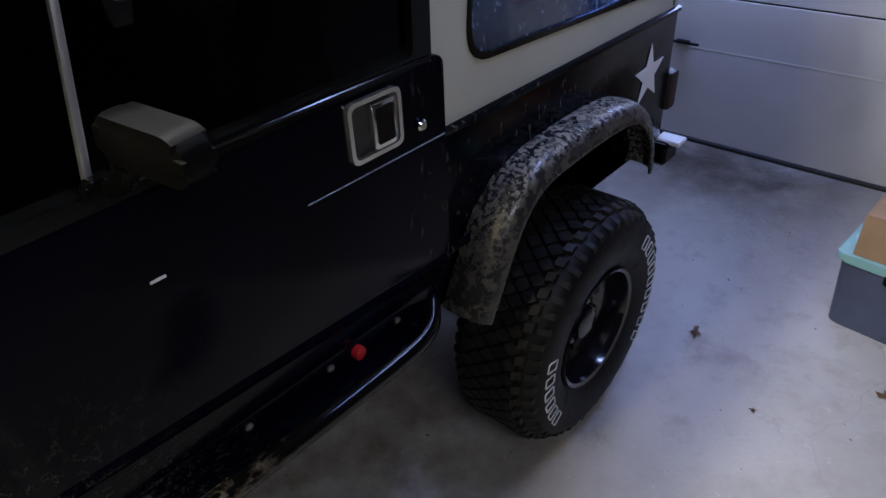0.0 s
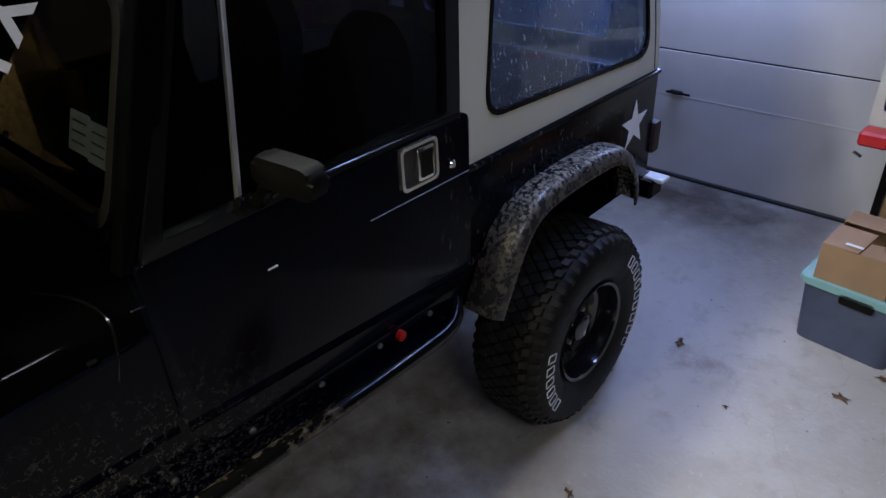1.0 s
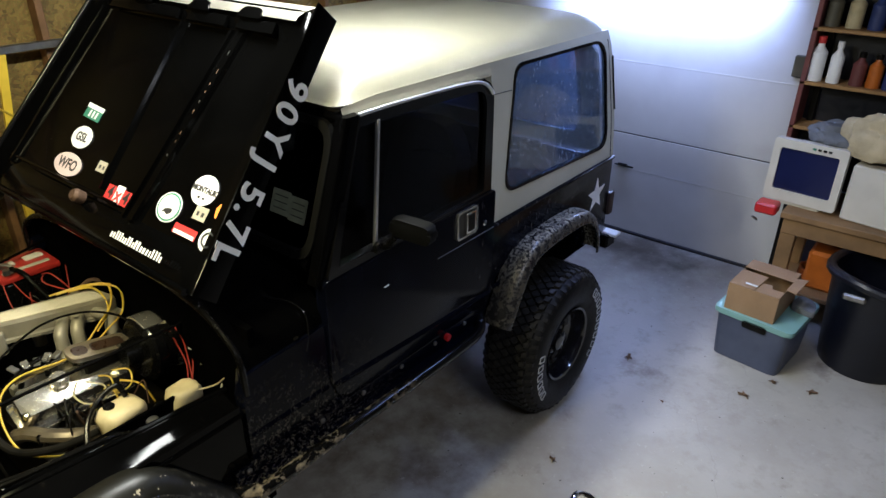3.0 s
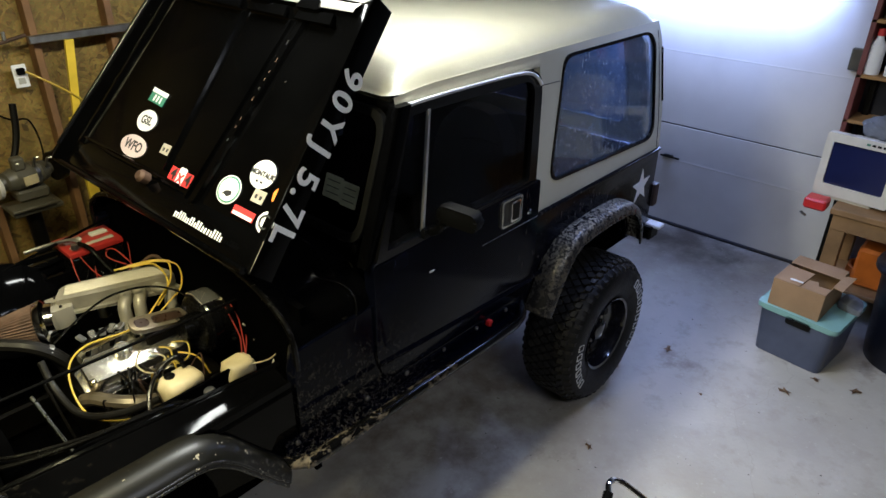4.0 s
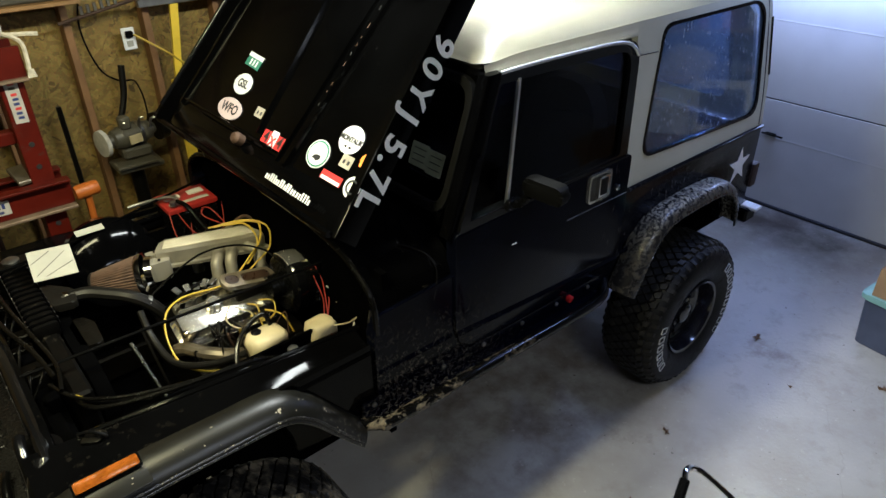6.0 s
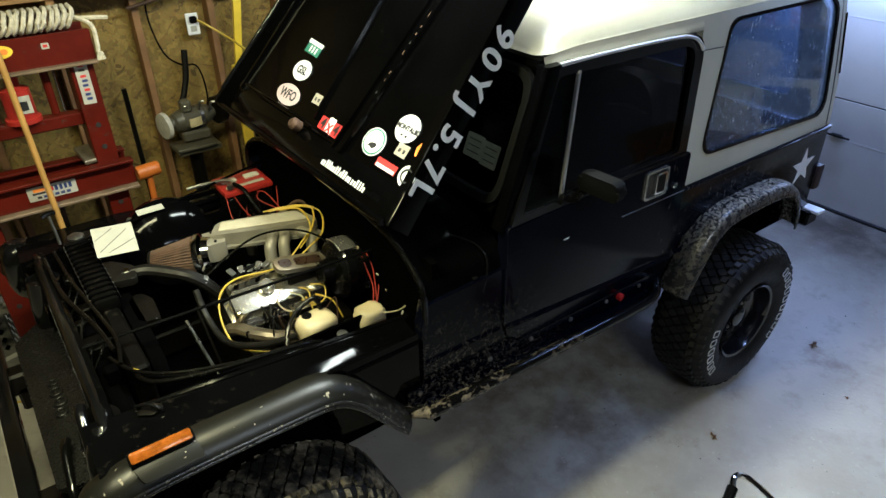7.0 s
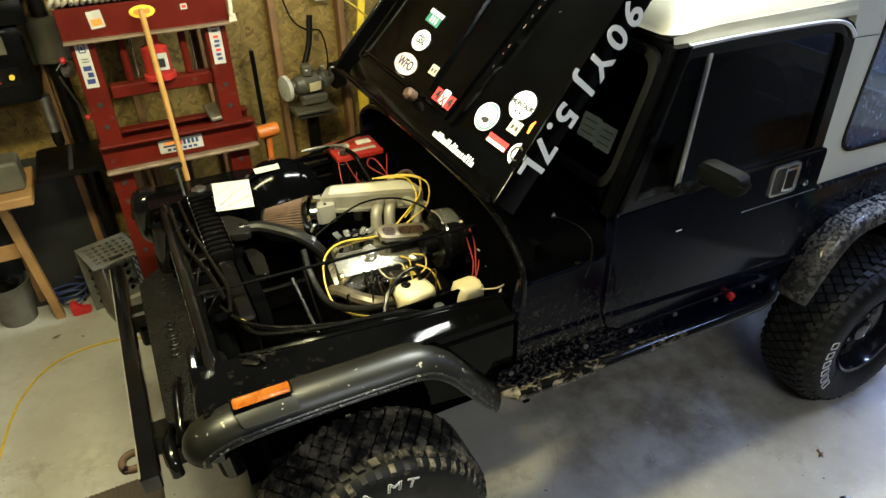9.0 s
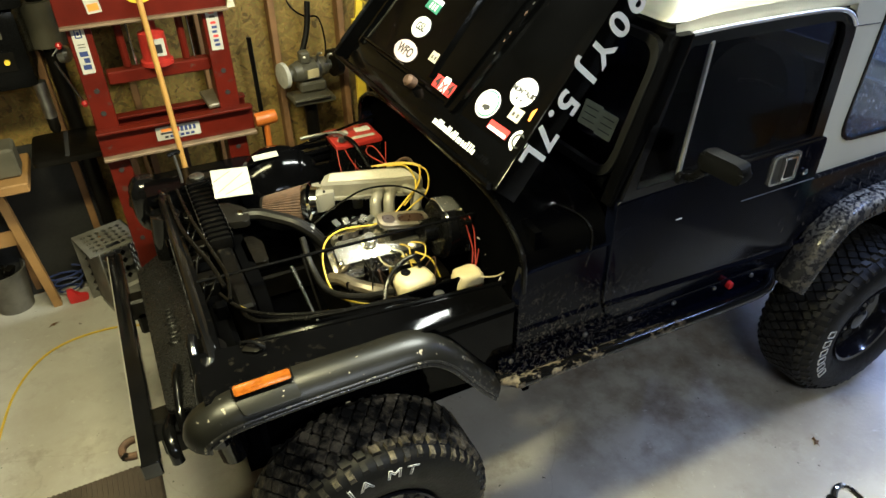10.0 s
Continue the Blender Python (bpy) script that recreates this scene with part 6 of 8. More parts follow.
hoses = [("radiator_hose", [(-2.58, 0.975, 1.095), (-2.50, 0.965, 1.095), (-2.43, 0.915, 1.085), (-2.37, 0.865, 1.07), (-2.32, 0.835, 1.03), (-2.28, 0.82, 0.97)], 0.025, grey_hose),
         ("hose_clamp", [(-2.572, 0.975, 1.095), (-2.554, 0.974, 1.095)], 0.028, chrome),
         ("hose_clamp", [(-2.33, 0.845, 1.040), (-2.318, 0.84, 1.032)], 0.028, steel),
         ("vent_hose", [(-2.24, 0.27, 1.02), (-2.20, 0.33, 1.07), (-2.14, 0.37, 1.10), (-2.08, 0.365, 1.125), (-2.065, 0.345, 1.085)], 0.009, black_hose),
         ("heater_hose", [(-2.37, 0.80, 1.04), (-2.37, 0.72, 0.96), (-2.35, 0.58, 0.92), (-2.27, 0.45, 0.95), (-2.16, 0.36, 1.0)], 0.013, grey_hose),
         ("air_pipe", [(-2.31, 0.67, 0.90), (-2.285, 0.62, 0.925), (-2.25, 0.55, 0.93), (-2.19, 0.49, 0.925), (-2.10, 0.46, 0.90)], 0.026, bracket_bronze),
         ("steel_pipe", [(-2.45, 0.70, 0.99), (-2.43, 0.56, 0.88), (-2.41, 0.44, 0.80)], 0.008, black_hose),
         ("exhaust_header", [(-2.22, 0.55, 0.84), (-2.16, 0.47, 0.80), (-2.05, 0.43, 0.80), (-1.95, 0.44, 0.74)], 0.026, rust),
         ("wire_loom", [(-2.70, 0.42, 1.09), (-2.66, 0.30, 1.10), (-2.50, 0.22, 1.115), (-2.30, 0.185, 1.115), (-2.18, 0.19, 1.09), (-2.10, 0.22, 1.03)], 0.008, black_hose),
         ("grille_hose", [(-2.76, 1.26, 1.13), (-2.75, 1.0, 1.14), (-2.72, 0.75, 1.13), (-2.70, 0.55, 1.13), (-2.72, 0.42, 1.12)], 0.007, black_hose),
         ("grille_hose", [(-2.80, 1.22, 1.13), (-2.79, 0.9, 1.14), (-2.74, 0.66, 1.13), (-2.72, 0.5, 1.12)], 0.008, black_hose),
         ("support_rod", [(-2.80, 0.575, 1.118), (-1.755, 0.415, 1.20)], 0.0058, gloss_black),
         ("support_rod", [(-2.69, 1.24, 1.13), (-1.78, 1.42, 1.21)], 0.006, paint),
         ("dip_stick", [(-2.40, 0.72, 1.02), (-2.38, 0.62, 0.80), (-2.36, 0.56, 0.62)], 0.005, dark_metal),
         ("vacuum_hose", [(-2.30, 0.86, 1.05), (-2.20, 0.87, 1.10), (-2.08, 0.85, 1.155), (-1.96, 0.79, 1.17), (-1.88, 0.70, 1.15), (-1.86, 0.64, 1.10)], 0.0042, black_hose),
         ("vacuum_hose", [(-2.28, 0.80, 1.0), (-2.20, 0.79, 1.05), (-2.12, 0.80, 1.06), (-2.06, 0.82, 1.02)], 0.009, black_hose),
         ("vacuum_hose", [(-1.95, 1.0, 1.08), (-1.88, 1.04, 1.12), (-1.82, 1.02, 1.16), (-1.79, 0.96, 1.14)], 0.008, rust),
         ("ignition_wire", [(-2.10, 0.62, 1.03), (-2.14, 0.57, 1.02), (-2.12, 0.53, 0.99), (-2.06, 0.53, 0.98), (-2.04, 0.57, 1.0), (-2.08, 0.60, 1.02)], 0.003, cream),
         ("ignition_wire", [(-1.99, 0.60, 1.02), (-1.95, 0.56, 1.02), (-1.97, 0.52, 0.99), (-2.02, 0.52, 0.98), (-2.03, 0.56, 1.0)], 0.003, yellow_wire),
         ("ignition_wire", [(-2.04, 0.59, 1.03), (-2.02, 0.55, 1.03), (-2.03, 0.51, 0.98), (-2.02, 0.48, 0.94)], 0.003, yellow_wire),
         ("reservoir_wire", [(-1.80, 0.34, 1.06), (-1.77, 0.28, 1.05), (-1.78, 0.22, 1.06), (-1.84, 0.19, 1.07), (-1.90, 0.20, 1.08)], 0.003, cream),
         ("battery_cable", [(-2.17, 1.43, 1.16), (-2.10, 1.40, 1.175), (-2.02, 1.34, 1.195), (-1.99, 1.30, 1.19)], 0.009, steel),
         ("battery_cable", [(-2.0, 1.29, 1.19), (-1.98, 1.22, 1.18), (-1.95, 1.14, 1.10), (-1.90, 1.07, 1.04)], 0.010, black_hose),
         ("battery_cable", [(-2.02, 1.28, 1.16), (-1.98, 1.22, 1.06), (-1.90, 1.18, 1.0), (-1.84, 1.22, 1.05), (-1.80, 1.30, 1.12)], 0.0024, red_wire),
         ("battery_cable", [(-2.05, 1.27, 1.15), (-2.05, 1.20, 1.04), (-1.96, 1.14, 0.98), (-1.86, 1.16, 1.02)], 0.0022, red_wire),
         ("yellow_cable", [(-1.99, 0.995, 1.172), (-1.92, 0.975, 1.178), (-1.86, 0.93, 1.19), (-1.82, 0.88, 1.185), (-1.86, 0.80, 1.15), (-1.93, 0.76, 1.12), (-2.0, 0.735, 1.08), (-2.06, 0.715, 1.06)], 0.0036, yellow_wire),
         ("yellow_cable", [(-1.97, 0.985, 1.172), (-1.90, 0.955, 1.180), (-1.84, 0.90, 1.19), (-1.80, 0.84, 1.175), (-1.84, 0.76, 1.13), (-1.92, 0.73, 1.10), (-1.99, 0.715, 1.07)], 0.0036, yellow_wire),
         ("yellow_cable", [(-1.91, 0.965, 1.174), (-1.85, 0.93, 1.182), (-1.79, 0.90, 1.17), (-1.76, 0.86, 1.15)], 0.0035, yellow_wire),
         ("yellow_cable", [(-1.93, 0.97, 1.172), (-1.87, 0.91, 1.186), (-1.86, 0.84, 1.165), (-1.88, 0.79, 1.13), (-1.95, 0.745, 1.10)], 0.0036, yellow_wire),
         ("yellow_cable", [(-1.96, 0.725, 1.085), (-2.08, 0.735, 1.055), (-2.22, 0.765, 1.05), (-2.30, 0.74, 1.02), (-2.335, 0.66, 0.96), (-2.33, 0.56, 0.91), (-2.27, 0.48, 0.90), (-2.20, 0.44, 0.90)], 0.0038, yellow_wire),
         ("yellow_cable", [(-2.70, 0.42, 1.09), (-2.67, 0.36, 1.10), (-2.62, 0.30, 1.09)], 0.004, yellow_wire),
         ("wire_loom", [(-2.74, 0.50, 1.10), (-2.69, 0.36, 1.115), (-2.58, 0.26, 1.125), (-2.40, 0.20, 1.12), (-2.24, 0.19, 1.10), (-2.18, 0.20, 1.06)], 0.006, black_hose),
         ("wire_loom", [(-2.72, 0.46, 1.09), (-2.64, 0.31, 1.10), (-2.45, 0.235, 1.10), (-2.25, 0.23, 1.08), (-2.15, 0.25, 1.06)], 0.006, black_hose),
         ("red_harness", [(-1.80, 0.47, 1.16), (-1.80, 0.43, 1.12), (-1.81, 0.40, 1.06), (-1.83, 0.36, 1.0)], 0.0024, red_wire),
         ("red_harness", [(-1.79, 0.45, 1.16), (-1.785, 0.42, 1.12), (-1.80, 0.39, 1.05), (-1.83, 0.36, 1.0)], 0.0024, red_wire),
         ("red_harness", [(-1.82, 0.47, 1.15), (-1.82, 0.44, 1.11), (-1.82, 0.40, 1.05), (-1.84, 0.37, 1.0)], 0.0024, red_wire),
         ("firewall_wire", [(-1.80, 0.40, 1.10), (-1.78, 0.30, 1.10), (-1.78, 0.24, 1.06), (-1.82, 0.22, 1.0), (-1.84, 0.26, 0.98)], 0.004, paper),
         ("plug_wire", [(-2.16, 0.60, 1.0), (-2.18, 0.54, 0.97), (-2.15, 0.50, 0.92), (-2.10, 0.50, 0.88)], 0.004, grey_hose),
         ("plug_wire", [(-2.12, 0.58, 1.0), (-2.10, 0.52, 0.98), (-2.06, 0.49, 0.92), (-2.04, 0.50, 0.88)], 0.004, grey_hose),
         ("plug_wire", [(-2.04, 0.58, 0.98), (-2.0, 0.52, 0.97), (-1.98, 0.48, 0.92), (-1.99, 0.48, 0.86)], 0.0035, yellow_wire),
         ("plug_wire", [(-1.98, 0.58, 0.98), (-1.94, 0.52, 0.97), (-1.92, 0.48, 0.90)], 0.0035, yellow_wire)]
for k in range(9):
    x, y = clutter.uniform(-2.0, -1.84), clutter.uniform(1.12, 1.27)
    hoses.append(("battery_wire", [(x, 1.275, 1.13), (x + clutter.uniform(-0.05, 0.05), y + 0.05, 1.10 + clutter.uniform(-0.02, 0.06)), (x + clutter.uniform(-0.08, 0.08), y - 0.03, 1.02), (x + clutter.uniform(-0.1, 0.1), y - 0.12, 1.0)], clutter.choice((0.002, 0.003)), clutter.choice((red_wire, black_hose, black_hose))))
for k in range(5):
    y = clutter.uniform(0.45, 1.15)
    hoses.append(("front_wire", [(-2.80, y, 1.02), (-2.76 + clutter.uniform(-0.02, 0.03), y + 0.06, 1.06 + clutter.uniform(0, 0.03)), (-2.75, y + 0.14, 1.05), (-2.78 + clutter.uniform(-0.03, 0.03), y + 0.22, 1.01)], clutter.choice((0.003, 0.005)), clutter.choice((black_hose, black_hose, dark_metal))))
for name, pts, r, mat in hoses:
    part(name, tube(pts, r, 10), mat, car)

# ---- shop press by the strand board wall
press = thing("shop_press", (-2.67, 2.03, 0), "red steel shop press with stickers and a bottle jack", "shop press")
PY = 1.95


for x in (-3.01, -2.43):
    leg = part("leg", box((x, PY, 0.04), (x + 0.10, PY + 0.012, 1.70), 0.003), press_red, press)
    part("leg_flange", box((x, PY + 0.012, 0.04), (x + 0.012, PY + 0.15, 1.70), 0.003), press_red, leg)
    part("leg_flange", box((x + 0.088, PY + 0.012, 0.04), (x + 0.10, PY + 0.15, 1.70), 0.003), press_red, leg)
    for z in (0.55, 0.75, 0.95, 1.25, 1.36):
        # holes are black discs, the shade inside put into the colour
        part("pin_hole", disc(frame_of((x + 0.05, PY - 0.001, z), (1, 0, 0), (0, 0, 1)), 0.012, 0.012, 0.003), black_ink, leg)
for x in (-2.96, -2.38):
    part("foot", box((x - 0.05, 1.72, 0.0), (x + 0.05, 2.32, 0.05), 0.005), press_red, press)
for y in (PY - 0.02, PY + 0.15):
    top = part("top_beam", box((-3.03, y, 1.665), (-2.31, y + 0.02, 1.80), 0.003), press_red, press)
    part("beam_edge", box((-3.03, y - 0.035, 1.655), (-2.31, y + 0.02, 1.668), 0.003), press_edge, top, "worn bare flange edge")
    low = part("bed_beam", box((-3.02, y, 1.04), (-2.28, y + 0.02, 1.165), 0.003), press_red, press)
    part("beam_edge", box((-3.02, y - 0.04, 1.025), (-2.28, y + 0.02, 1.04), 0.003), press_edge, low, "worn bare flange edge")
    part("beam_edge", box((-3.02, y - 0.04, 1.162), (-2.28, y + 0.02, 1.175), 0.003), press_red, low)
part("mid_beam", box((-2.90, PY + 0.03, 1.365), (-2.43, PY + 0.10, 1.425), 0.006), press_red, press)
for x in (-2.80, -2.53):
    part("return_spring", tube([(x, PY + 0.07, 1.43), (x, PY + 0.07, 1.66)], 0.018, 10), press_red, press)
    part("guide_rod", tube([(x + 0.04, PY + 0.07, 1.43), (x + 0.04, PY + 0.07, 1.66)], 0.006, 8), chrome, press)
jack = part("bottle_jack", lathe([(0, 0.075), (0.02, 0.075), (0.025, 0.062), (0.15, 0.06), (0.165, 0.03), (0.22, 0.028), (0.22, 0)], (-2.665, PY + 0.065, 1.425), (0, 0, 1), 28), red_plastic, press, "bright red hydraulic bottle jack")
part("jack_label", prism([(-0.035, 0.05), (0.035, 0.05), (0.035, 0.13), (-0.035, 0.13)], 0.002, lambda u, v, w: (-2.655 + u, PY + 0.002 - w, 1.425 + v)), dim_vinyl, jack)
part("jack_label_bar", box((-2.675, PY - 0.003, 1.49), (-2.635, PY + 0.0, 1.53)), black_ink, jack)
part("bed_plate", box((-0.068, -0.075, 0.0), (0.068, 0.075, 0.022), 0.004, Matrix.Translation((-2.425, 2.03, 1.192)) @ Matrix.Rotation(radians(12), 4, "X") @ Matrix.Rotation(radians(6), 4, "Z")), bracket_bronze, press, "brown steel pressing plate tilted on the bed")


def tag(cx, cz, w, h, turn, mat, label, bars, y=PY - 0.0015):
    m = frame_of((cx, y, cz), (1, 0, 0), (0, 0, 1)) @ pose(0, 0, 0, 0, 0, turn)
    st = part("sticker", plate(m, w, h, 0.001, 0.004), mat, press, label)
    for bx, bz, bw, bh, bm_ in bars:
        part("mark", plate(m @ Matrix.Translation((bx, bz, 0.001)), bw, bh, 0.0006), bm_, st)


tag(-2.965, 1.555, 0.055, 0.22, 0, dim_vinyl, "white sticker with blue marks", [(-0.012, 0.07, 0.006, 0.036, blue_ink), (0.012, 0.07, 0.006, 0.036, blue_ink), (0, 0.088, 0.022, 0.005, blue_ink), (0, 0.052, 0.022, 0.005, blue_ink), (0, 0.07, 0.01, 0.016, blue_ink), (0, 0.022, 0.03, 0.004, grey_paint), (0, 0.010, 0.03, 0.004, grey_paint), (0, -0.020, 0.034, 0.022, blue_ink), (0.006, -0.050, 0.024, 0.022, blue_ink), (0, -0.080, 0.034, 0.022, blue_ink)])
tag(-2.385, 1.565, 0.055, 0.20, 0, dim_vinyl, "white sticker with red and blue marks", [(0, 0.078, 0.026, 0.012, red_ink), (0, 0.058, 0.026, 0.012, grey_paint)] + [(0.002 * (k % 2), 0.03 - 0.021 * k, 0.024, 0.012, blue_ink if k % 3 else red_ink) for k in range(6)])
tag(-2.655, 1.105, 0.21, 0.068, 0, dim_vinyl, "white sticker with blue and yellow marks", [(0.018 + 0.02 * k, 0.010, 0.013, 0.026, blue_ink) for k in range(4)] + [(-0.055, 0.016, 0.05, 0.016, orange_ink), (-0.05, 0.0, 0.07, 0.010, black_ink), (0.0, 0.012, 0.012, 0.024, red_ink)] + [(-0.06 + 0.025 * k, -0.020, 0.018, 0.013, blue_ink if k else black_ink) for k in range(6)], PY - 0.022)
tag(-2.875, 1.745, 0.06, 0.075, 6, dim_vinyl, "white and orange sticker", [(0, -0.012, 0.045, 0.03, orange_ink)], PY - 0.022)
tag(-2.50, 1.755, 0.03, 0.026, 0, dim_vinyl, "small white sticker", [(0, 0, 0.018, 0.012, red_ink)], PY - 0.022)
m = frame_of((-2.68, PY - 0.022, 1.755), (1, 0, 0), (0, 0, 1))
ov = part("sticker", disc(m, 0.055, 0.028), yellow_paint, press, "yellow oval sticker with orange marks")
for k in (-1, 1):
    part("mark", disc(m @ Matrix.Translation((k * 0.022, 0, 0.0012)), 0.014, 0.012, 0.0006), orange_ink, ov)

rope = bmesh.new()
rr = random.Random(3)
for k in range(26):
    x = -3.02 + 0.026 * k
    tube([(x + 0.02 * math.sin(a) + rr.uniform(-0.006, 0.006), 2.03 + 0.075 * math.cos(a), 1.845 + 0.045 * math.sin(a)) for a in [2 * math.pi * j / 14 for j in range(14)]], 0.010, 6, rope, closed=True, smooth=0)
tube([(-2.38, 1.99, 1.86), (-2.30, 1.93, 1.82), (-2.295, 1.915, 1.74), (-2.30, 1.91, 1.70)], 0.010, 6, rope)
tube([(-2.38, 2.0, 1.84), (-2.27, 1.95, 1.84), (-2.22, 1.94, 1.835)], 0.010, 6, rope)
for k in range(5):
    tube([(-2.302 + 0.004 * k, 1.908, 1.70), (-2.312 + 0.008 * k, 1.905, 1.665)], 0.004, 5, rope)
single("rope_coil", rope, rope_mat, "coil of off-white braided rope on the press beam", "rope")
single("wooden_pole", tube([(-2.685, 1.885, 1.775), (-2.655, 1.80, 0.0)], 0.0135, 12), pole_wood, "yellowish wooden broom pole leaning on the press", "pole")

hammer = thing("dead_blow_hammer", (-2.22, 1.93, 1.0), "orange plastic hammer hung by the press", "hammer")
part("head", lathe([(0, 0.0), (0, 0.032), (0.01, 0.036), (0.10, 0.036), (0.11, 0.032), (0.11, 0)], (-2.275, 1.92, 1.085), (1, 0.05, 0.05), 20), orange_plastic, hammer)
part("handle", tube([(-2.22, 1.925, 1.06), (-2.225, 1.935, 0.82)], 0.016, 10), orange_plastic, hammer)
part("hook_peg", tube([(-2.30, 1.96, 1.10), (-2.27, 1.93, 1.12)], 0.006, 6), steel, hammer)

# bench grinder on its stand
g = thing("bench_grinder", (-1.86, 2.38, 0), "grey bench grinder on a dark pedestal", "bench grinder")
motor = part("motor", lathe([(-0.14, 0.0), (-0.14, 0.03), (-0.12, 0.034), (-0.11, 0.05), (-0.075, 0.058), (-0.07, 0.062), (0.07, 0.062), (0.075, 0.058), (0.11, 0.05), (0.12, 0.034), (0.14, 0.03), (0.14, 0)], (-1.84, 2.36, 1.15), (1, 0.25, 0), 28), grey_paint, g)
part("rating_plate", box((-1.875, 2.283, 1.12), (-1.80, 2.292, 1.17), 0.002, Matrix.Rotation(radians(14), 4, "Z")), cream, motor, "yellowed rating plate")
for x, z in ((-1.90, 1.205), (-1.80, 1.215), (-1.74, 1.20)):
    part("eye_shield_clip", tube([(x, 2.33, z - 0.02), (x + 0.01, 2.31, z + 0.03), (x + 0.03, 2.30, z + 0.035)], 0.007, 8), steel, motor)
part("motor_band", lathe([(0.028, 0.0625), (0.03, 0.065), (0.05, 0.065), (0.052, 0.0625)], (-1.84, 2.36, 1.15), (1, 0.25, 0), 28, closed=False), steel, motor)
part("motor_foot", box((-1.92, 2.30, 1.03), (-1.76, 2.42, 1.09), 0.012), grey_paint, g)
part("grinding_wheel", lathe([(-0.185, 0.0), (-0.185, 0.02), (-0.18, 0.072), (-0.158, 0.074), (-0.155, 0.02), (-0.155, 0)], (-1.84, 2.36, 1.15), (1, 0.25, 0), 32), abrasive, g, "pale round grinding wheel")
part("wheel_guard", lathe([(0.155, 0.0), (0.155, 0.08), (0.20, 0.08), (0.20, 0)], (-1.84, 2.36, 1.15), (1, 0.25, 0), 28), dark_metal, g)
part("tool_rest", box((-1.98, 2.24, 1.0), (-1.76, 2.34, 1.02), 0.006), grey_paint, g)
part("table", box((-1.97, 2.27, 0.965), (-1.72, 2.47, 0.995), 0.008), grey_paint, g)
part("pedestal", tube([(-1.85, 2.39, 0.02), (-1.85, 2.39, 0.97)], 0.04, 14), dark_metal, g)
part("pedestal_foot", box((-2.0, 2.24, 0.0), (-1.70, 2.52, 0.03), 0.01), dark_metal, g)
part("lamp_arm", tube([(-1.86, 2.44, 1.20), (-1.80, 2.46, 1.34), (-1.77, 2.48, 1.50)], 0.018, 8), dark_metal, g)
part("bracket", box((-1.90, 2.30, 1.20), (-1.84, 2.36, 1.27), 0.01), grey_paint, g)

# drill press at the wall, its table and levers
d = thing("drill_press", (-3.16, 2.36, 0), "dark grey drill press with red-tipped levers", "drill press")
part("column", tube([(-3.12, 2.48, 0.0), (-3.12, 2.48, 1.85)], 0.04, 14), dark_metal, d)
part("head", box((-3.52, 2.12, 1.36), (-3.19, 2.48, 1.72), 0.04, segments=2), plastic, d)
part("belt_cover", box((-3.56, 2.08, 1.72), (-3.14, 2.52, 1.84), 0.04, segments=2), plastic, d)
part("name_plate", box((-3.44, 2.114, 1.60), (-3.27, 2.120, 1.68), 0.002), grey_paint, d)
part("name_bar", box((-3.42, 2.1125, 1.635), (-3.31, 2.1145, 1.655)), red_ink, d)
part("switch", lathe([(0, 0.012), (0.02, 0.012), (0.02, 0)], (-3.285, 2.12, 1.50), (0, -1, 0), 12), yellow_paint, d, "yellow round switch")
part("quill", tube([(-3.20, 2.22, 1.36), (-3.20, 2.22, 1.18)], 0.03, 12), steel, d)
for a, b, c in (((-3.10, 2.12, 1.50), (-3.06, 2.08, 1.55), 1), ((-3.10, 2.12, 1.47), (-3.03, 2.07, 1.27), 1)):
    lev = part("lever", tube([a, b], 0.006, 8), chrome, d)
    part("knob", lathe([(-0.016, 0.0), (-0.014, 0.010), (0.0, 0.016), (0.014, 0.010), (0.016, 0)], b, (0, 0, 1), 14), red_knob_mat, lev, "red ball knob")
part("chuck", lathe([(0, 0.018), (0.02, 0.026), (0.07, 0.026), (0.09, 0.02), (0.09, 0)], (-3.20, 2.22, 1.10), (0, 0, 1), 18), dark_metal, d)
part("feed_hub", lathe([(0, 0.04), (0.03, 0.04), (0.045, 0.028), (0.05, 0)], (-3.07, 2.16, 1.49), (1, -0.4, 0), 20), steel, d, "grey feed lever hub")
part("switch_plate", box((-3.40, 2.115, 1.455), (-3.25, 2.121, 1.54), 0.002), dark_metal, d, "dark switch plate")
for k in range(3):
    part("plate_mark", box((-3.385, 2.1125, 1.475 + 0.02 * k), (-3.335, 2.1145, 1.482 + 0.02 * k)), tan_ink if k else red_ink, d)
part("vent_slot", box((-3.45, 2.114, 1.695), (-3.25, 2.121, 1.703), 0.001), seam_dark, d)
part("table", prism(rounded([(-3.34, 2.08), (-3.0, 2.08), (-3.0, 2.44), (-3.34, 2.44)], 0.03), 0.028, lambda u, v, w: (u, v, 0.985 + w), 0.005), dark_metal, d, "dark slotted drill table")
part("table_slot", box((-3.19, 2.10, 1.0125), (-3.17, 2.42, 1.0142)), seam_dark, d)
part("table_arm", prism(rounded([(-3.20, 2.24), (-3.12, 2.24), (-3.07, 2.44), (-3.17, 2.46)], 0.02), 0.06, lambda u, v, w: (u, v, 0.924 + w), 0.008), dark_metal, d)
part("table_crank", tube([(-3.02, 2.10, 1.0), (-2.99, 2.05, 0.96)], 0.010, 8), chrome, d)
part("base", box((-3.28, 2.44, 0.0), (-2.98, 2.60, 0.05), 0.015), dark_metal, d)
part("motor", lathe([(0, 0.0), (0, 0.09), (0.22, 0.09), (0.22, 0)], (-3.12, 2.50, 1.45), (0, 0, 1), 20), grey_paint, d)

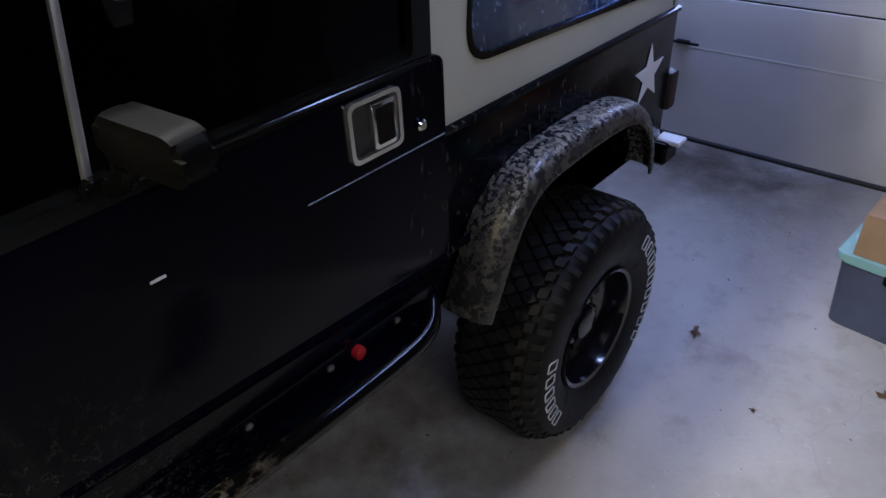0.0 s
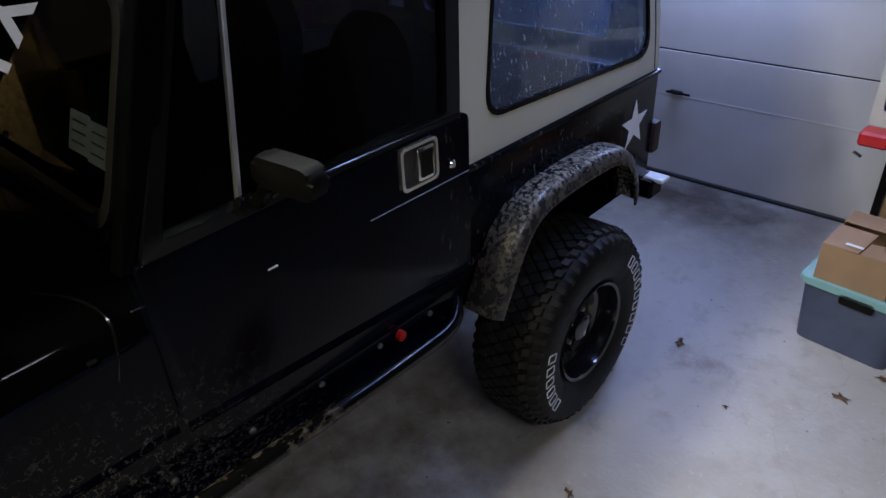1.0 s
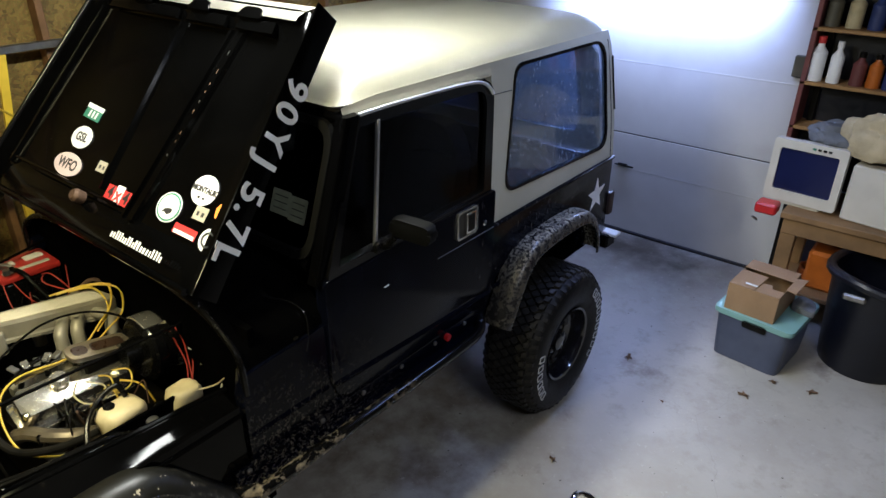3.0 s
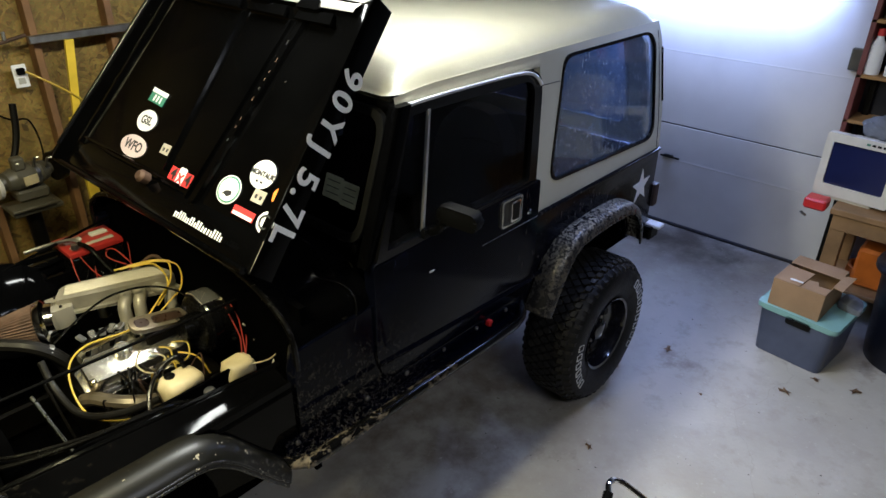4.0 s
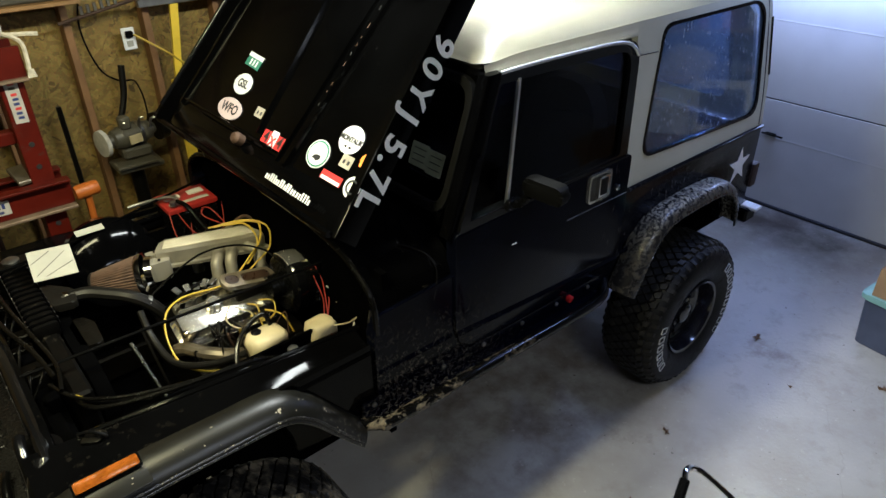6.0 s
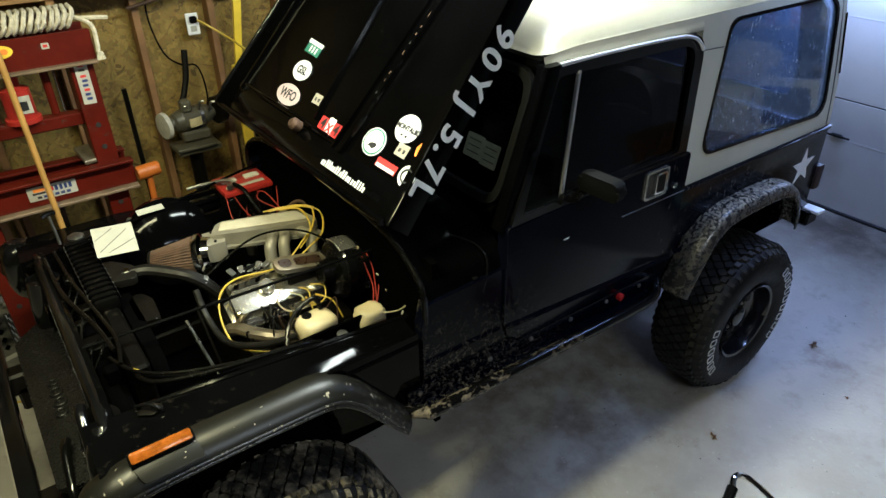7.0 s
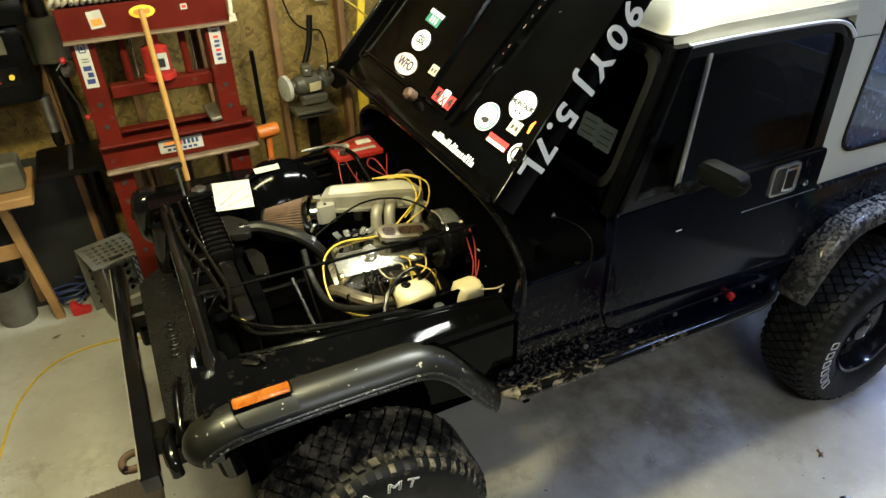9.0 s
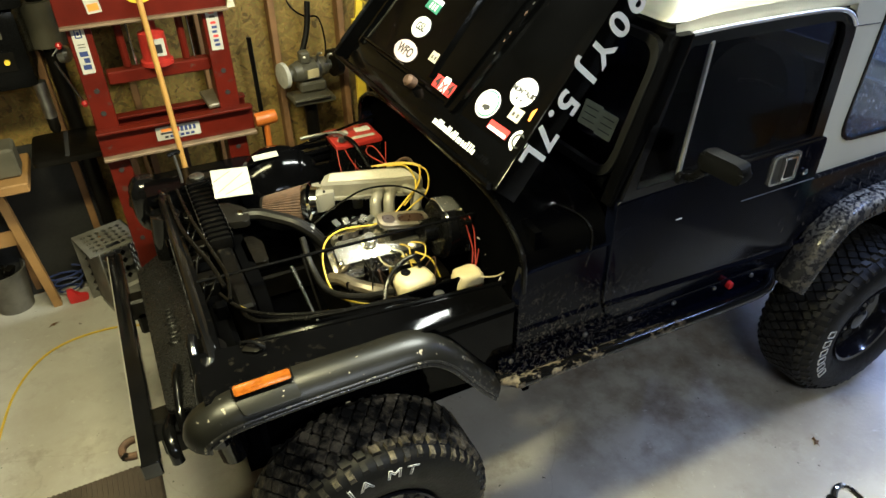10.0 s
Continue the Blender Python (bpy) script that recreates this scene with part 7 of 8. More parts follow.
single("scrap_board", box((-0.38, -0.008, 0.0), (0.30, 0.008, 0.92), 0.004, Matrix.Translation((-3.42, 2.555, 0.003)) @ Matrix.Rotation(radians(-2), 4, "X")), dark_panel, "dusty dark scrap board leaning against the wall", "board")
single("leaning_board", box((-0.05, -0.012, 0.0), (0.05, 0.012, 0.98), 0.004, Matrix.Translation((-2.93, 2.42, 0.003)) @ Matrix.Rotation(radians(-6), 4, "X")), stud_wood, "old brown board leaning against the wall", "board")

# wooden stand, bucket, crate, hand tools by the wall
st = thing("wooden_stand", (-3.62, 2.30, 0), "raw pine sawhorse stand with splayed legs", "sawhorse")
for (x0, y0), (x1, y1) in (((-3.52, 2.37), (-3.58, 2.30)), ((-3.98, 2.37), (-3.90, 2.30)), ((-3.98, 2.10), (-3.90, 2.16))):
    part("leg", prism([(-0.022, -0.045), (0.022, -0.045), (0.022, 0.045), (-0.022, 0.045)], 1.0, lambda u, v, w, a=(x0, y0), b=(x1, y1): (a[0] + (b[0] - a[0]) * w + u, a[1] + (b[1] - a[1]) * w + v * 0.5, 0.93 * w)), wood, st)
part("crossbar", box((-3.95, 2.34, 0.46), (-3.54, 2.36, 0.55), 0.004), wood, st)
part("top_board", box((-4.0, 2.02, 0.90), (-3.38, 2.40, 0.95), 0.006), wood, st)
single("steel_block", box((-3.56, 2.10, 0.951), (-3.40, 2.26, 1.10), 0.012), grey_paint, "grey machine vise block on the wooden stand", "block")
bk = thing("bucket", (-3.74, 2.50, 0), "dull metal bucket full of scrap", "bucket")
part("shell", lathe([(0.0, 0.0), (0.0, 0.095), (0.26, 0.125), (0.265, 0.128), (0.265, 0.118), (0.02, 0.09), (0.02, 0)], (-3.74, 2.47, 0.001), (0, 0, 1), 32), bucket_mat, bk)
scrap = bmesh.new()
for k in range(9):
    a = rr.uniform(0, 6.28)
    box((-3.74 + 0.06 * math.cos(a) - 0.03, 2.47 + 0.06 * math.sin(a) - 0.02, 0.19), (-3.74 + 0.06 * math.cos(a) + 0.03, 2.47 + 0.06 * math.sin(a) + 0.02, 0.22 + rr.uniform(0, 0.05)), 0.004, Matrix.Rotation(a, 4, "Z") @ Matrix.Rotation(0.4, 4, "X"), scrap)
part("scrap", scrap, dark_metal, bk)

cr = thing("milk_crate", (-3.13, 2.24, 0), "dusty grey plastic crate with a lattice lying open side out", "crate")
CRATE = Matrix.Translation((-3.245, 2.075, 0.0)) @ Matrix.Rotation(radians(18), 4, "Z")


def lattice(place, wide, high, nu, nv, rim, gap=(), r=0.43):
    """A moulded plate with a plain rim, pierced by diamond holes; the cells in gap are left open."""
    bm = bmesh.new()
    pool = {}

    def at(u, v):
        key = (round(u, 5), round(v, 5))
        if key not in pool:
            pool[key] = bm.verts.new(place(*key))
        return pool[key]

    us = [0.0] + [rim + (wide - 2 * rim) * k / (2 * nu) for k in range(2 * nu + 1)] + [wide]
    vs = [0.0] + [rim + (high - 2 * rim) * k / (2 * nv) for k in range(2 * nv + 1)] + [high]
    for i in range(len(us) - 1):
        for j in range(len(vs) - 1):
            if i in (0, len(us) - 2) or j in (0, len(vs) - 2):
                bm.faces.new((at(us[i], vs[j]), at(us[i + 1], vs[j]), at(us[i + 1], vs[j + 1]), at(us[i], vs[j + 1])))
    for i in range(nu):
        for j in range(nv):
            if (i, j) in gap:
                continue
            u0, u1, u2 = us[1 + 2 * i:4 + 2 * i]
            v0, v1, v2 = vs[1 + 2 * j:4 + 2 * j]
            du, dv = (u2 - u0) * r, (v2 - v0) * r
            south, east, north_, west = (u1, v1 - dv), (u1 + du, v1), (u1, v1 + dv), (u1 - du, v1)
            for ring in ((west, (u0, v1), (u0, v0), (u1, v0), south), (south, (u1, v0), (u2, v0), (u2, v1), east),
                         (east, (u2, v1), (u2, v2), (u1, v2), north_), (north_, (u1, v2), (u0, v2), (u0, v1), west)):
                bm.faces.new([at(*p) for p in ring])
    inward = (place(0, 0) - place(0, 1)).cross(place(0, 0) - place(1, 0)).normalized() * 0.008
    grown = bmesh.ops.extrude_face_region(bm, geom=bm.faces[:])
    for v in (g for g in grown["geom"] if isinstance(g, bmesh.types.BMVert)):
        v.co += inward
    bmesh.ops.recalc_face_normals(bm, faces=bm.faces[:])
    return bm


part("top", lattice(lambda u, v: CRATE @ Vector((u, v, 0.43)), 0.285, 0.27, 6, 5, 0.026, ((2, 0), (3, 0))), crate_grey, cr, "", False)
part("end_panel", box((0.0, 0.0, 0.0), (0.008, 0.27, 0.43), 0.003, CRATE), crate_grey, cr)
part("end_panel", lattice(lambda u, v: CRATE @ Vector((0.285, u, v)), 0.27, 0.43, 5, 7, 0.024), crate_grey, cr, "", False)
part("back", lattice(lambda u, v: CRATE @ Vector((u, 0.27, v)), 0.285, 0.43, 5, 7, 0.024), crate_grey, cr, "", False)
part("bottom", box((0.0, 0.0, 0.0), (0.285, 0.27, 0.010), 0.003, CRATE), crate_grey, cr)
for x0, y0, z0, x1, y1, z1, r, mat, label, cat in ((-2.13, 2.48, 0.0, -2.13, 2.50, 1.34, 0.014, dark_metal, "black steel pry bar leaning on a stud", "pry bar"),
                                                    (-2.78, 2.40, 0.0, -2.86, 2.55, 1.0, 0.012, wood, "short wooden stick leaning at the wall", "stick"),
                                                    (-2.62, 2.42, 0.0, -2.60, 2.55, 0.95, 0.012, rust, "rusty steel bar leaning at the wall", "bar")):
    single(cat.replace(" ", "_"), tube([(x0, y0, z0), (x1, y1, z1)], r, 8), mat, label, cat)
single("red_clamp", prism(rounded([(0, 0), (0.10, 0.0), (0.11, 0.04), (0.05, 0.05), (0.03, 0.10), (0.0, 0.09)], 0.015), 0.03, lambda u, v, w: (-3.455 + u, 2.33 + w, v + 0.001), 0.005), red_knob_mat, "red clamp lying on the floor by the crate", "clamp")

single("extension_cord", tube([(-3.44 + (0.055 + 0.002 * k) * math.cos(0.8 * k), 2.46 + 0.05 * math.sin(0.8 * k), 0.012 + 0.006 * k) for k in range(26)], 0.006, 6), blue_ink, "blue cord coiled on the floor beside the crate", "cord")

# wall sockets, cords, shelf, level
so = thing("wall_socket", (-1.68, 2.53, 1.62), "white double wall socket on a stud", "socket")
part("plate", box((-1.715, 2.522, 1.56), (-1.645, 2.531, 1.68), 0.004), white_vinyl, so)
for z in (1.595, 1.645):
    part("outlet", box((-1.697, 2.519, z - 0.016), (-1.663, 2.523, z + 0.016), 0.006), paper, so)
part("plug", box((-1.700, 2.495, 1.63), (-1.660, 2.520, 1.665), 0.006), plastic, so)
single("yellow_cord", tube([(-1.66, 2.50, 1.645), (-1.60, 2.47, 1.60), (-1.50, 2.45, 1.52), (-1.40, 2.45, 1.42), (-1.32, 2.46, 1.30), (-1.30, 2.47, 0.9), (-1.32, 2.47, 0.0)], 0.006, 8), yellow_wire, "yellow power cord hanging from the socket", "cord")
single("black_cord", tube([(-1.95, 2.58, 2.25), (-1.86, 2.59, 1.95), (-1.90, 2.59, 1.70), (-1.86, 2.58, 1.48), (-1.78, 2.55, 1.40), (-1.70, 2.53, 1.38), (-1.68, 2.52, 1.2), (-1.75, 2.47, 1.05)], 0.005, 8), black_hose, "black cable looped on the board wall", "cord")
sh = thing("wall_shelf", (-2.25, 2.45, 1.86), "narrow wooden wall shelf with tools", "shelf")
part("board", box((-3.0, 2.34, 1.865), (-1.92, 2.53, 1.885), 0.003), wood, sh)
part("bracket", box((-2.40, 2.36, 1.78), (-2.36, 2.53, 1.865), 0.004), wood, sh)
single("tool_tray", box((-2.32, 2.38, 1.886), (-2.02, 2.50, 1.96), 0.01), grey_paint, "grey tray of tools on the wall shelf", "tray")
lv = thing("aluminium_level", (-1.3, 2.44, 1.80), "dull aluminium bar with yellow braces on the wall", "level")
part("bar", box((-1.62, 2.44, 1.785), (-1.0, 2.47, 1.825), 0.004), steel, lv)
part("brace", prism([(-1.50, 1.36), (-1.46, 1.36), (-1.40, 1.785), (-1.445, 1.785)], 0.02, lambda u, v, w: (u, 2.45 + w, v)), yellow_paint, lv)
part("brace", prism([(-1.10, 1.36), (-1.06, 1.36), (-1.02, 1.785), (-1.06, 1.785)], 0.02, lambda u, v, w: (u, 2.45 + w, v)), yellow_paint, lv)
part("foot_rail", box((-1.52, 2.45, 0.0), (-1.46, 2.48, 1.37), 0.004), yellow_paint, lv)
pp = thing("pipe_clamp", (-1.85, 2.45, 1.77), "dark pipe clamp with bolts on the wall", "clamp")
part("pipe", tube([(-2.02, 2.48, 1.755), (-1.62, 2.47, 1.83)], 0.010, 8), rust, pp)
for k in range(6):
    part("bolt", tube([(-1.90 + 0.035 * k, 2.46, 1.79 + 0.006 * k), (-1.90 + 0.035 * k, 2.46, 1.83 + 0.006 * k)], 0.009, 6), steel, pp)

# ---- floor clutter in front
single("extension_cord", tube([(-3.88, 0.70, 0.006), (-3.84, 1.05, 0.006), (-3.80, 1.36, 0.006), (-3.738, 1.668, 0.006), (-3.622, 1.882, 0.006), (-3.467, 1.976, 0.006), (-3.262, 1.986, 0.006), (-3.10, 1.935, 0.006), (-2.9, 1.86, 0.006)], 0.006, 8), yellow_wire, "yellow extension cord lying on the concrete", "cord")
mt = thing("rubber_mat", (-3.38, 0.5, 0), "dirty brown ribbed rubber mat on the floor", "mat")
part("sheet", box((-3.62, 0.10, 0.0), (-3.14, 0.89, 0.045), 0.01), mat_brown, mt)
for k in range(22):
    part("rib", box((-3.61 + 0.0205 * k, 0.11, 0.044), (-3.60 + 0.0205 * k, 0.88, 0.050)), mat_brown, mt)
jh = thing("floor_jack", (-0.85, -1.0, 0), "floor jack with a bent chrome handle and black grip", "floor jack")
part("handle", tube([(-1.015, -0.757, 0.45), (-0.985, -0.740, 0.462), (-0.945, -0.748, 0.455), (-0.918, -0.80, 0.43), (-0.90, -0.95, 0.36), (-0.86, -1.25, 0.16)], 0.0125, 10), chrome, jh)
part("grip", tube([(-1.14, -0.80, 0.395), (-1.015, -0.757, 0.45)], 0.02, 10), plastic, jh)
part("body", box((-0.96, -1.55, 0.02), (-0.76, -1.15, 0.16), 0.02), press_red, jh)
part("caster", lathe([(-0.02, 0.0), (-0.02, 0.03), (0.02, 0.03), (0.02, 0)], (-0.86, -1.5, 0.031), (1, 0, 0), 14), dark_metal, jh)
LEAVES = [(0.617, -0.294, 0.045, 0.3), (0.70, -0.965, 0.045, 1.2), (0.93, -1.06, 0.035, 2.0), (0.97, -1.26, 0.045, 2.6), (-0.43, -0.37, 0.03, 0.9), (-3.55, 2.17, 0.03, 0.5), (0.35, -0.62, 0.018, 1.9), (0.25, -0.15, 0.014, 0.2), (-0.9, -0.5, 0.016, 0.7)]
for x, y, r, a in LEAVES:
    o = [(r * (1 if k % 2 == 0 else 0.38) * math.cos(k * 0.7 + a), r * 0.62 * (1 if k % 2 == 0 else 0.38) * math.sin(k * 0.7 + a)) for k in range(9)]
    lb = bmesh.new()
    top = lb.verts.new((x, y, 0.010))
    ring = [lb.verts.new((x + u * math.cos(a) - v * math.sin(a), y + u * math.sin(a) + v * math.cos(a), 0.003 + 0.007 * abs(math.sin(k * 1.7)))) for k, (u, v) in enumerate(o)]
    for k in range(9):
        lb.faces.new((top, ring[k], ring[(k + 1) % 9]))
    bmesh.ops.solidify(lb, geom=lb.faces[:], thickness=0.001)
    single("dry_leaf", lb, leaf_mat, "curled dry brown leaf on the concrete", "leaf", "dry leaves on the floor", smooth=False)

# ---- storage tote with a cardboard box
to = thing("storage_tote", (1.17, -0.90, 0), "cloudy blue plastic storage tote with a turquoise lid", "storage tote")
TM = Matrix.Translation((1.212, -0.882, 0)) @ Matrix.Rotation(radians(-6), 4, "Z")


def tote_wall():
    bm = bmesh.new()
    lo, hi = [(-0.212, -0.195), (0.212, -0.195), (0.212, 0.195), (-0.212, 0.195)], [(-0.224, -0.215), (0.224, -0.215), (0.224, 0.215), (-0.224, 0.215)]
    a, b = [bm.verts.new((*p, 0.002)) for p in rounded(lo, 0.05)], [bm.verts.new((*p, 0.30)) for p in rounded(hi, 0.05)]
    for k in range(len(a)):
        bm.faces.new((a[k], a[(k + 1) % len(a)], b[(k + 1) % len(a)], b[k]))
    bm.faces.new(a[::-1])
    bmesh.ops.transform(bm, matrix=TM, verts=bm.verts)
    return bm


part("bin", tote_wall(), tote_blue, to)
lid = part("lid", prism(rounded([(-0.238, -0.232), (0.238, -0.232), (0.238, 0.232), (-0.238, 0.232)], 0.04), 0.035, lambda u, v, w: TM @ Vector((u, v, 0.298 + w)), 0.01), tote_lid_mat, to, "pale turquoise lid")
part("lid_latch", prism(rounded([(-0.07, 0.262), (0.07, 0.262), (0.07, 0.31), (-0.07, 0.31)], 0.01), 0.012, lambda u, v, w: TM @ Vector((-0.226 - w, u - 0.02, v)), 0.003), dark_metal, to, "dark lid latch")
cb = thing("cardboard_box", (1.18, -0.86, 0.334), "open brown cardboard box with torn flaps", "box")
BM_ = Matrix.Translation((1.190, -0.838, 0.334)) @ Matrix.Rotation(radians(-4), 4, "Z")
for lo, hi in (((-0.19, -0.143, 0), (-0.186, 0.143, 0.17)), ((0.186, -0.143, 0), (0.19, 0.143, 0.17)), ((-0.186, -0.143, 0), (0.186, -0.139, 0.17)), ((-0.186, 0.139, 0), (0.186, 0.143, 0.17)), ((-0.186, -0.139, 0), (0.186, 0.139, 0.005))):
    b_ = box(lo, hi)
    bmesh.ops.transform(b_, matrix=BM_, verts=b_.verts)
    part("side", b_, cardboard, cb)
# torn flaps: one over the far long side, one over the near corner, one tucked low at the back
for o, z0, slope, way in (([(-0.19, 0.0), (0.02, -0.01), (0.03, 0.143), (-0.19, 0.143)], 0.171, 0.06, 1), ([(-0.19, -0.143), (-0.10, -0.143), (-0.105, -0.075), (-0.06, -0.06), (-0.07, -0.012), (-0.19, -0.005)], 0.172, -0.05, -1), ([(0.05, -0.143), (0.19, -0.143), (0.19, 0.143), (0.06, 0.143)], 0.1765, 0.03, 1), ([(-0.10, -0.20), (0.12, -0.205), (0.10, -0.143), (-0.08, -0.143)], 0.165, 0.25, 1)):
    part("flap", prism(o, 0.004, lambda u, v, w, z0=z0, slope=slope, way=way: BM_ @ Vector((u, v, z0 + w + slope * (0.143 - way * v if way > 0 else 0.143 + v) * 0.25))), cardboard, cb)
part("label", plate(BM_ @ Matrix.Translation((-0.15, 0.03, 0.1835)) @ Matrix.Rotation(radians(90), 4, "Z"), 0.07, 0.02, 0.001), white_vinyl, cb, "small white paper label")
single("blue_rag", prism(rounded([(0, 0), (0.16, 0.02), (0.18, 0.13), (0.03, 0.14)], 0.03), 0.03, lambda u, v, w: (1.20 + u, -1.14 + v, 0.335 + w * (1 + 0.5 * math.sin(u * 40))), 0.008), cloth_grey, "dark blue folded cloth on the tote lid", "cloth")

# ---- waste bin
wb = thing("waste_bin", (1.50, -1.42, 0), "large dark navy plastic waste bin with a lined rim", "waste bin")
part("bin", lathe([(0.0, 0.0), (0.0, 0.24), (0.08, 0.25), (0.55, 0.285), (0.60, 0.30), (0.615, 0.295), (0.60, 0.275), (0.10, 0.24), (0.10, 0.0)], (1.50, -1.42, 0.002), (0, 0, 1), 40), navy_bag, wb)
part("rim", tube([(1.50 + 0.30 * math.cos(a), -1.42 + 0.30 * math.sin(a), 0.605 + 0.012 * math.sin(3 * a)) for a in [2 * math.pi * k / 28 for k in range(28)]], 0.03, 10, closed=True, smooth=0), navy_bag, wb, "bulging plastic bag over the rim")
part("handle", box((1.19, -1.36, 0.52), (1.22, -1.24, 0.56), 0.01), steel, wb, "grey bin handle")

# ---- workbench with computer, vise, boxes
wbch = thing("workbench", (1.95, -1.3, 0), "raw pine workbench beside the garage door", "workbench")
part("bench_top", box((1.62, -2.2, 0.735), (2.22, -0.755, 0.775), 0.004), bench_pine, wbch)
part("apron", box((1.64, -2.2, 0.63), (1.675, -0.775, 0.735), 0.004), bench_pine, wbch)
for x, y in ((1.645, -0.865), (2.12, -0.865), (1.645, -2.15), (2.12, -2.15)):
    part("leg", box((x, y, 0.0), (x + 0.07, y + 0.09, 0.735), 0.004), bench_pine, wbch)
part("shelf", box((1.68, -2.2, 0.20), (2.16, -0.74, 0.23), 0.004), bench_pine, wbch)
mo = thing("computer_monitor", (1.85, -0.81, 0.775), "beige computer monitor with a dark blue screen", "monitor")
MM = Matrix.Translation((1.74, -0.81, 0.80)) @ Matrix.Rotation(radians(-4), 4, "Z")


def mon(u, v, w):
    return MM @ Vector((w, u, v))


part("bezel", ring_plate(rounded([(-0.215, 0.0), (0.215, 0.0), (0.215, 0.40), (-0.215, 0.40)], 0.02), rounded([(-0.17, 0.07), (0.17, 0.07), (0.17, 0.345), (-0.17, 0.345)], 0.012), 0.05, mon), beige, mo, "beige front bezel")
part("screen", prism([(-0.175, 0.065), (0.175, 0.065), (0.175, 0.35), (-0.175, 0.35)], 0.01, lambda u, v, w: mon(u, v, w + 0.014)), screen_mat, mo, "dark blue glass screen")
part("housing", prism(rounded([(-0.19, 0.03), (0.19, 0.03), (0.17, 0.37), (-0.17, 0.37)], 0.03), 0.22, lambda u, v, w: mon(u * (1 - w * 0.8), 0.2 + (v - 0.2) * (1 - w * 0.8), w + 0.05), 0.015), beige, mo)
part("base", prism(rounded([(-0.13, -0.024), (0.13, -0.024), (0.11, 0.002), (-0.11, 0.002)], 0.008), 0.2, lambda u, v, w: mon(u, v, w + 0.02), 0.004), beige, mo)
for k in range(4):
    part("button", prism([(-0.12 + 0.03 * k, 0.365), (-0.10 + 0.03 * k, 0.365), (-0.10 + 0.03 * k, 0.378), (-0.12 + 0.03 * k, 0.378)], 0.004, lambda u, v, w: mon(u, v, w - 0.003)), dark_metal if k < 3 else green_ink, mo)
vi = thing("red_vise", (1.66, -0.67, 0.775), "small red vise at the bench corner", "vise")
part("body", box((1.58, -0.73, 0.745), (1.70, -0.60, 0.815), 0.012), red_knob_mat, vi)
part("screw", tube([(1.60, -0.63, 0.69), (1.58, -0.60, 0.715)], 0.008, 8), steel, vi)
pale_carton = single("pale_box", box((1.70, -1.50, 0.776), (2.05, -1.08, 1.13), 0.01, Matrix.Rotation(radians(-8), 4, "Z")), beige, "pale printed carton on the workbench", "box")
for k, (y, z) in enumerate(((-1.30, 1.08), (-1.38, 1.08))):
    part("print_bar", box((1.655, y - 0.03, z - 0.012), (1.66, y + 0.03, z + 0.012)), orange_ink, pale_carton, "orange printed bar")


def heap(name, at, size, mat, label, cat, seed):
    bm = bmesh.new()
    bmesh.ops.create_icosphere(bm, subdivisions=4, radius=1.0)
    for v in bm.verts:
        c = v.co.copy()
        n = 1 + 0.28 * noise.noise(c * 1.6 + Vector((seed, 0, 0))) + 0.13 * noise.noise(c * 4.3 + Vector((0, seed, 0)))
        v.co = Vector((c.x * size[0] * n, c.y * size[1] * n, max(-0.3, c.z) * size[2] * n)) + Vector(at)
    return single(name, bm, mat, label, cat)


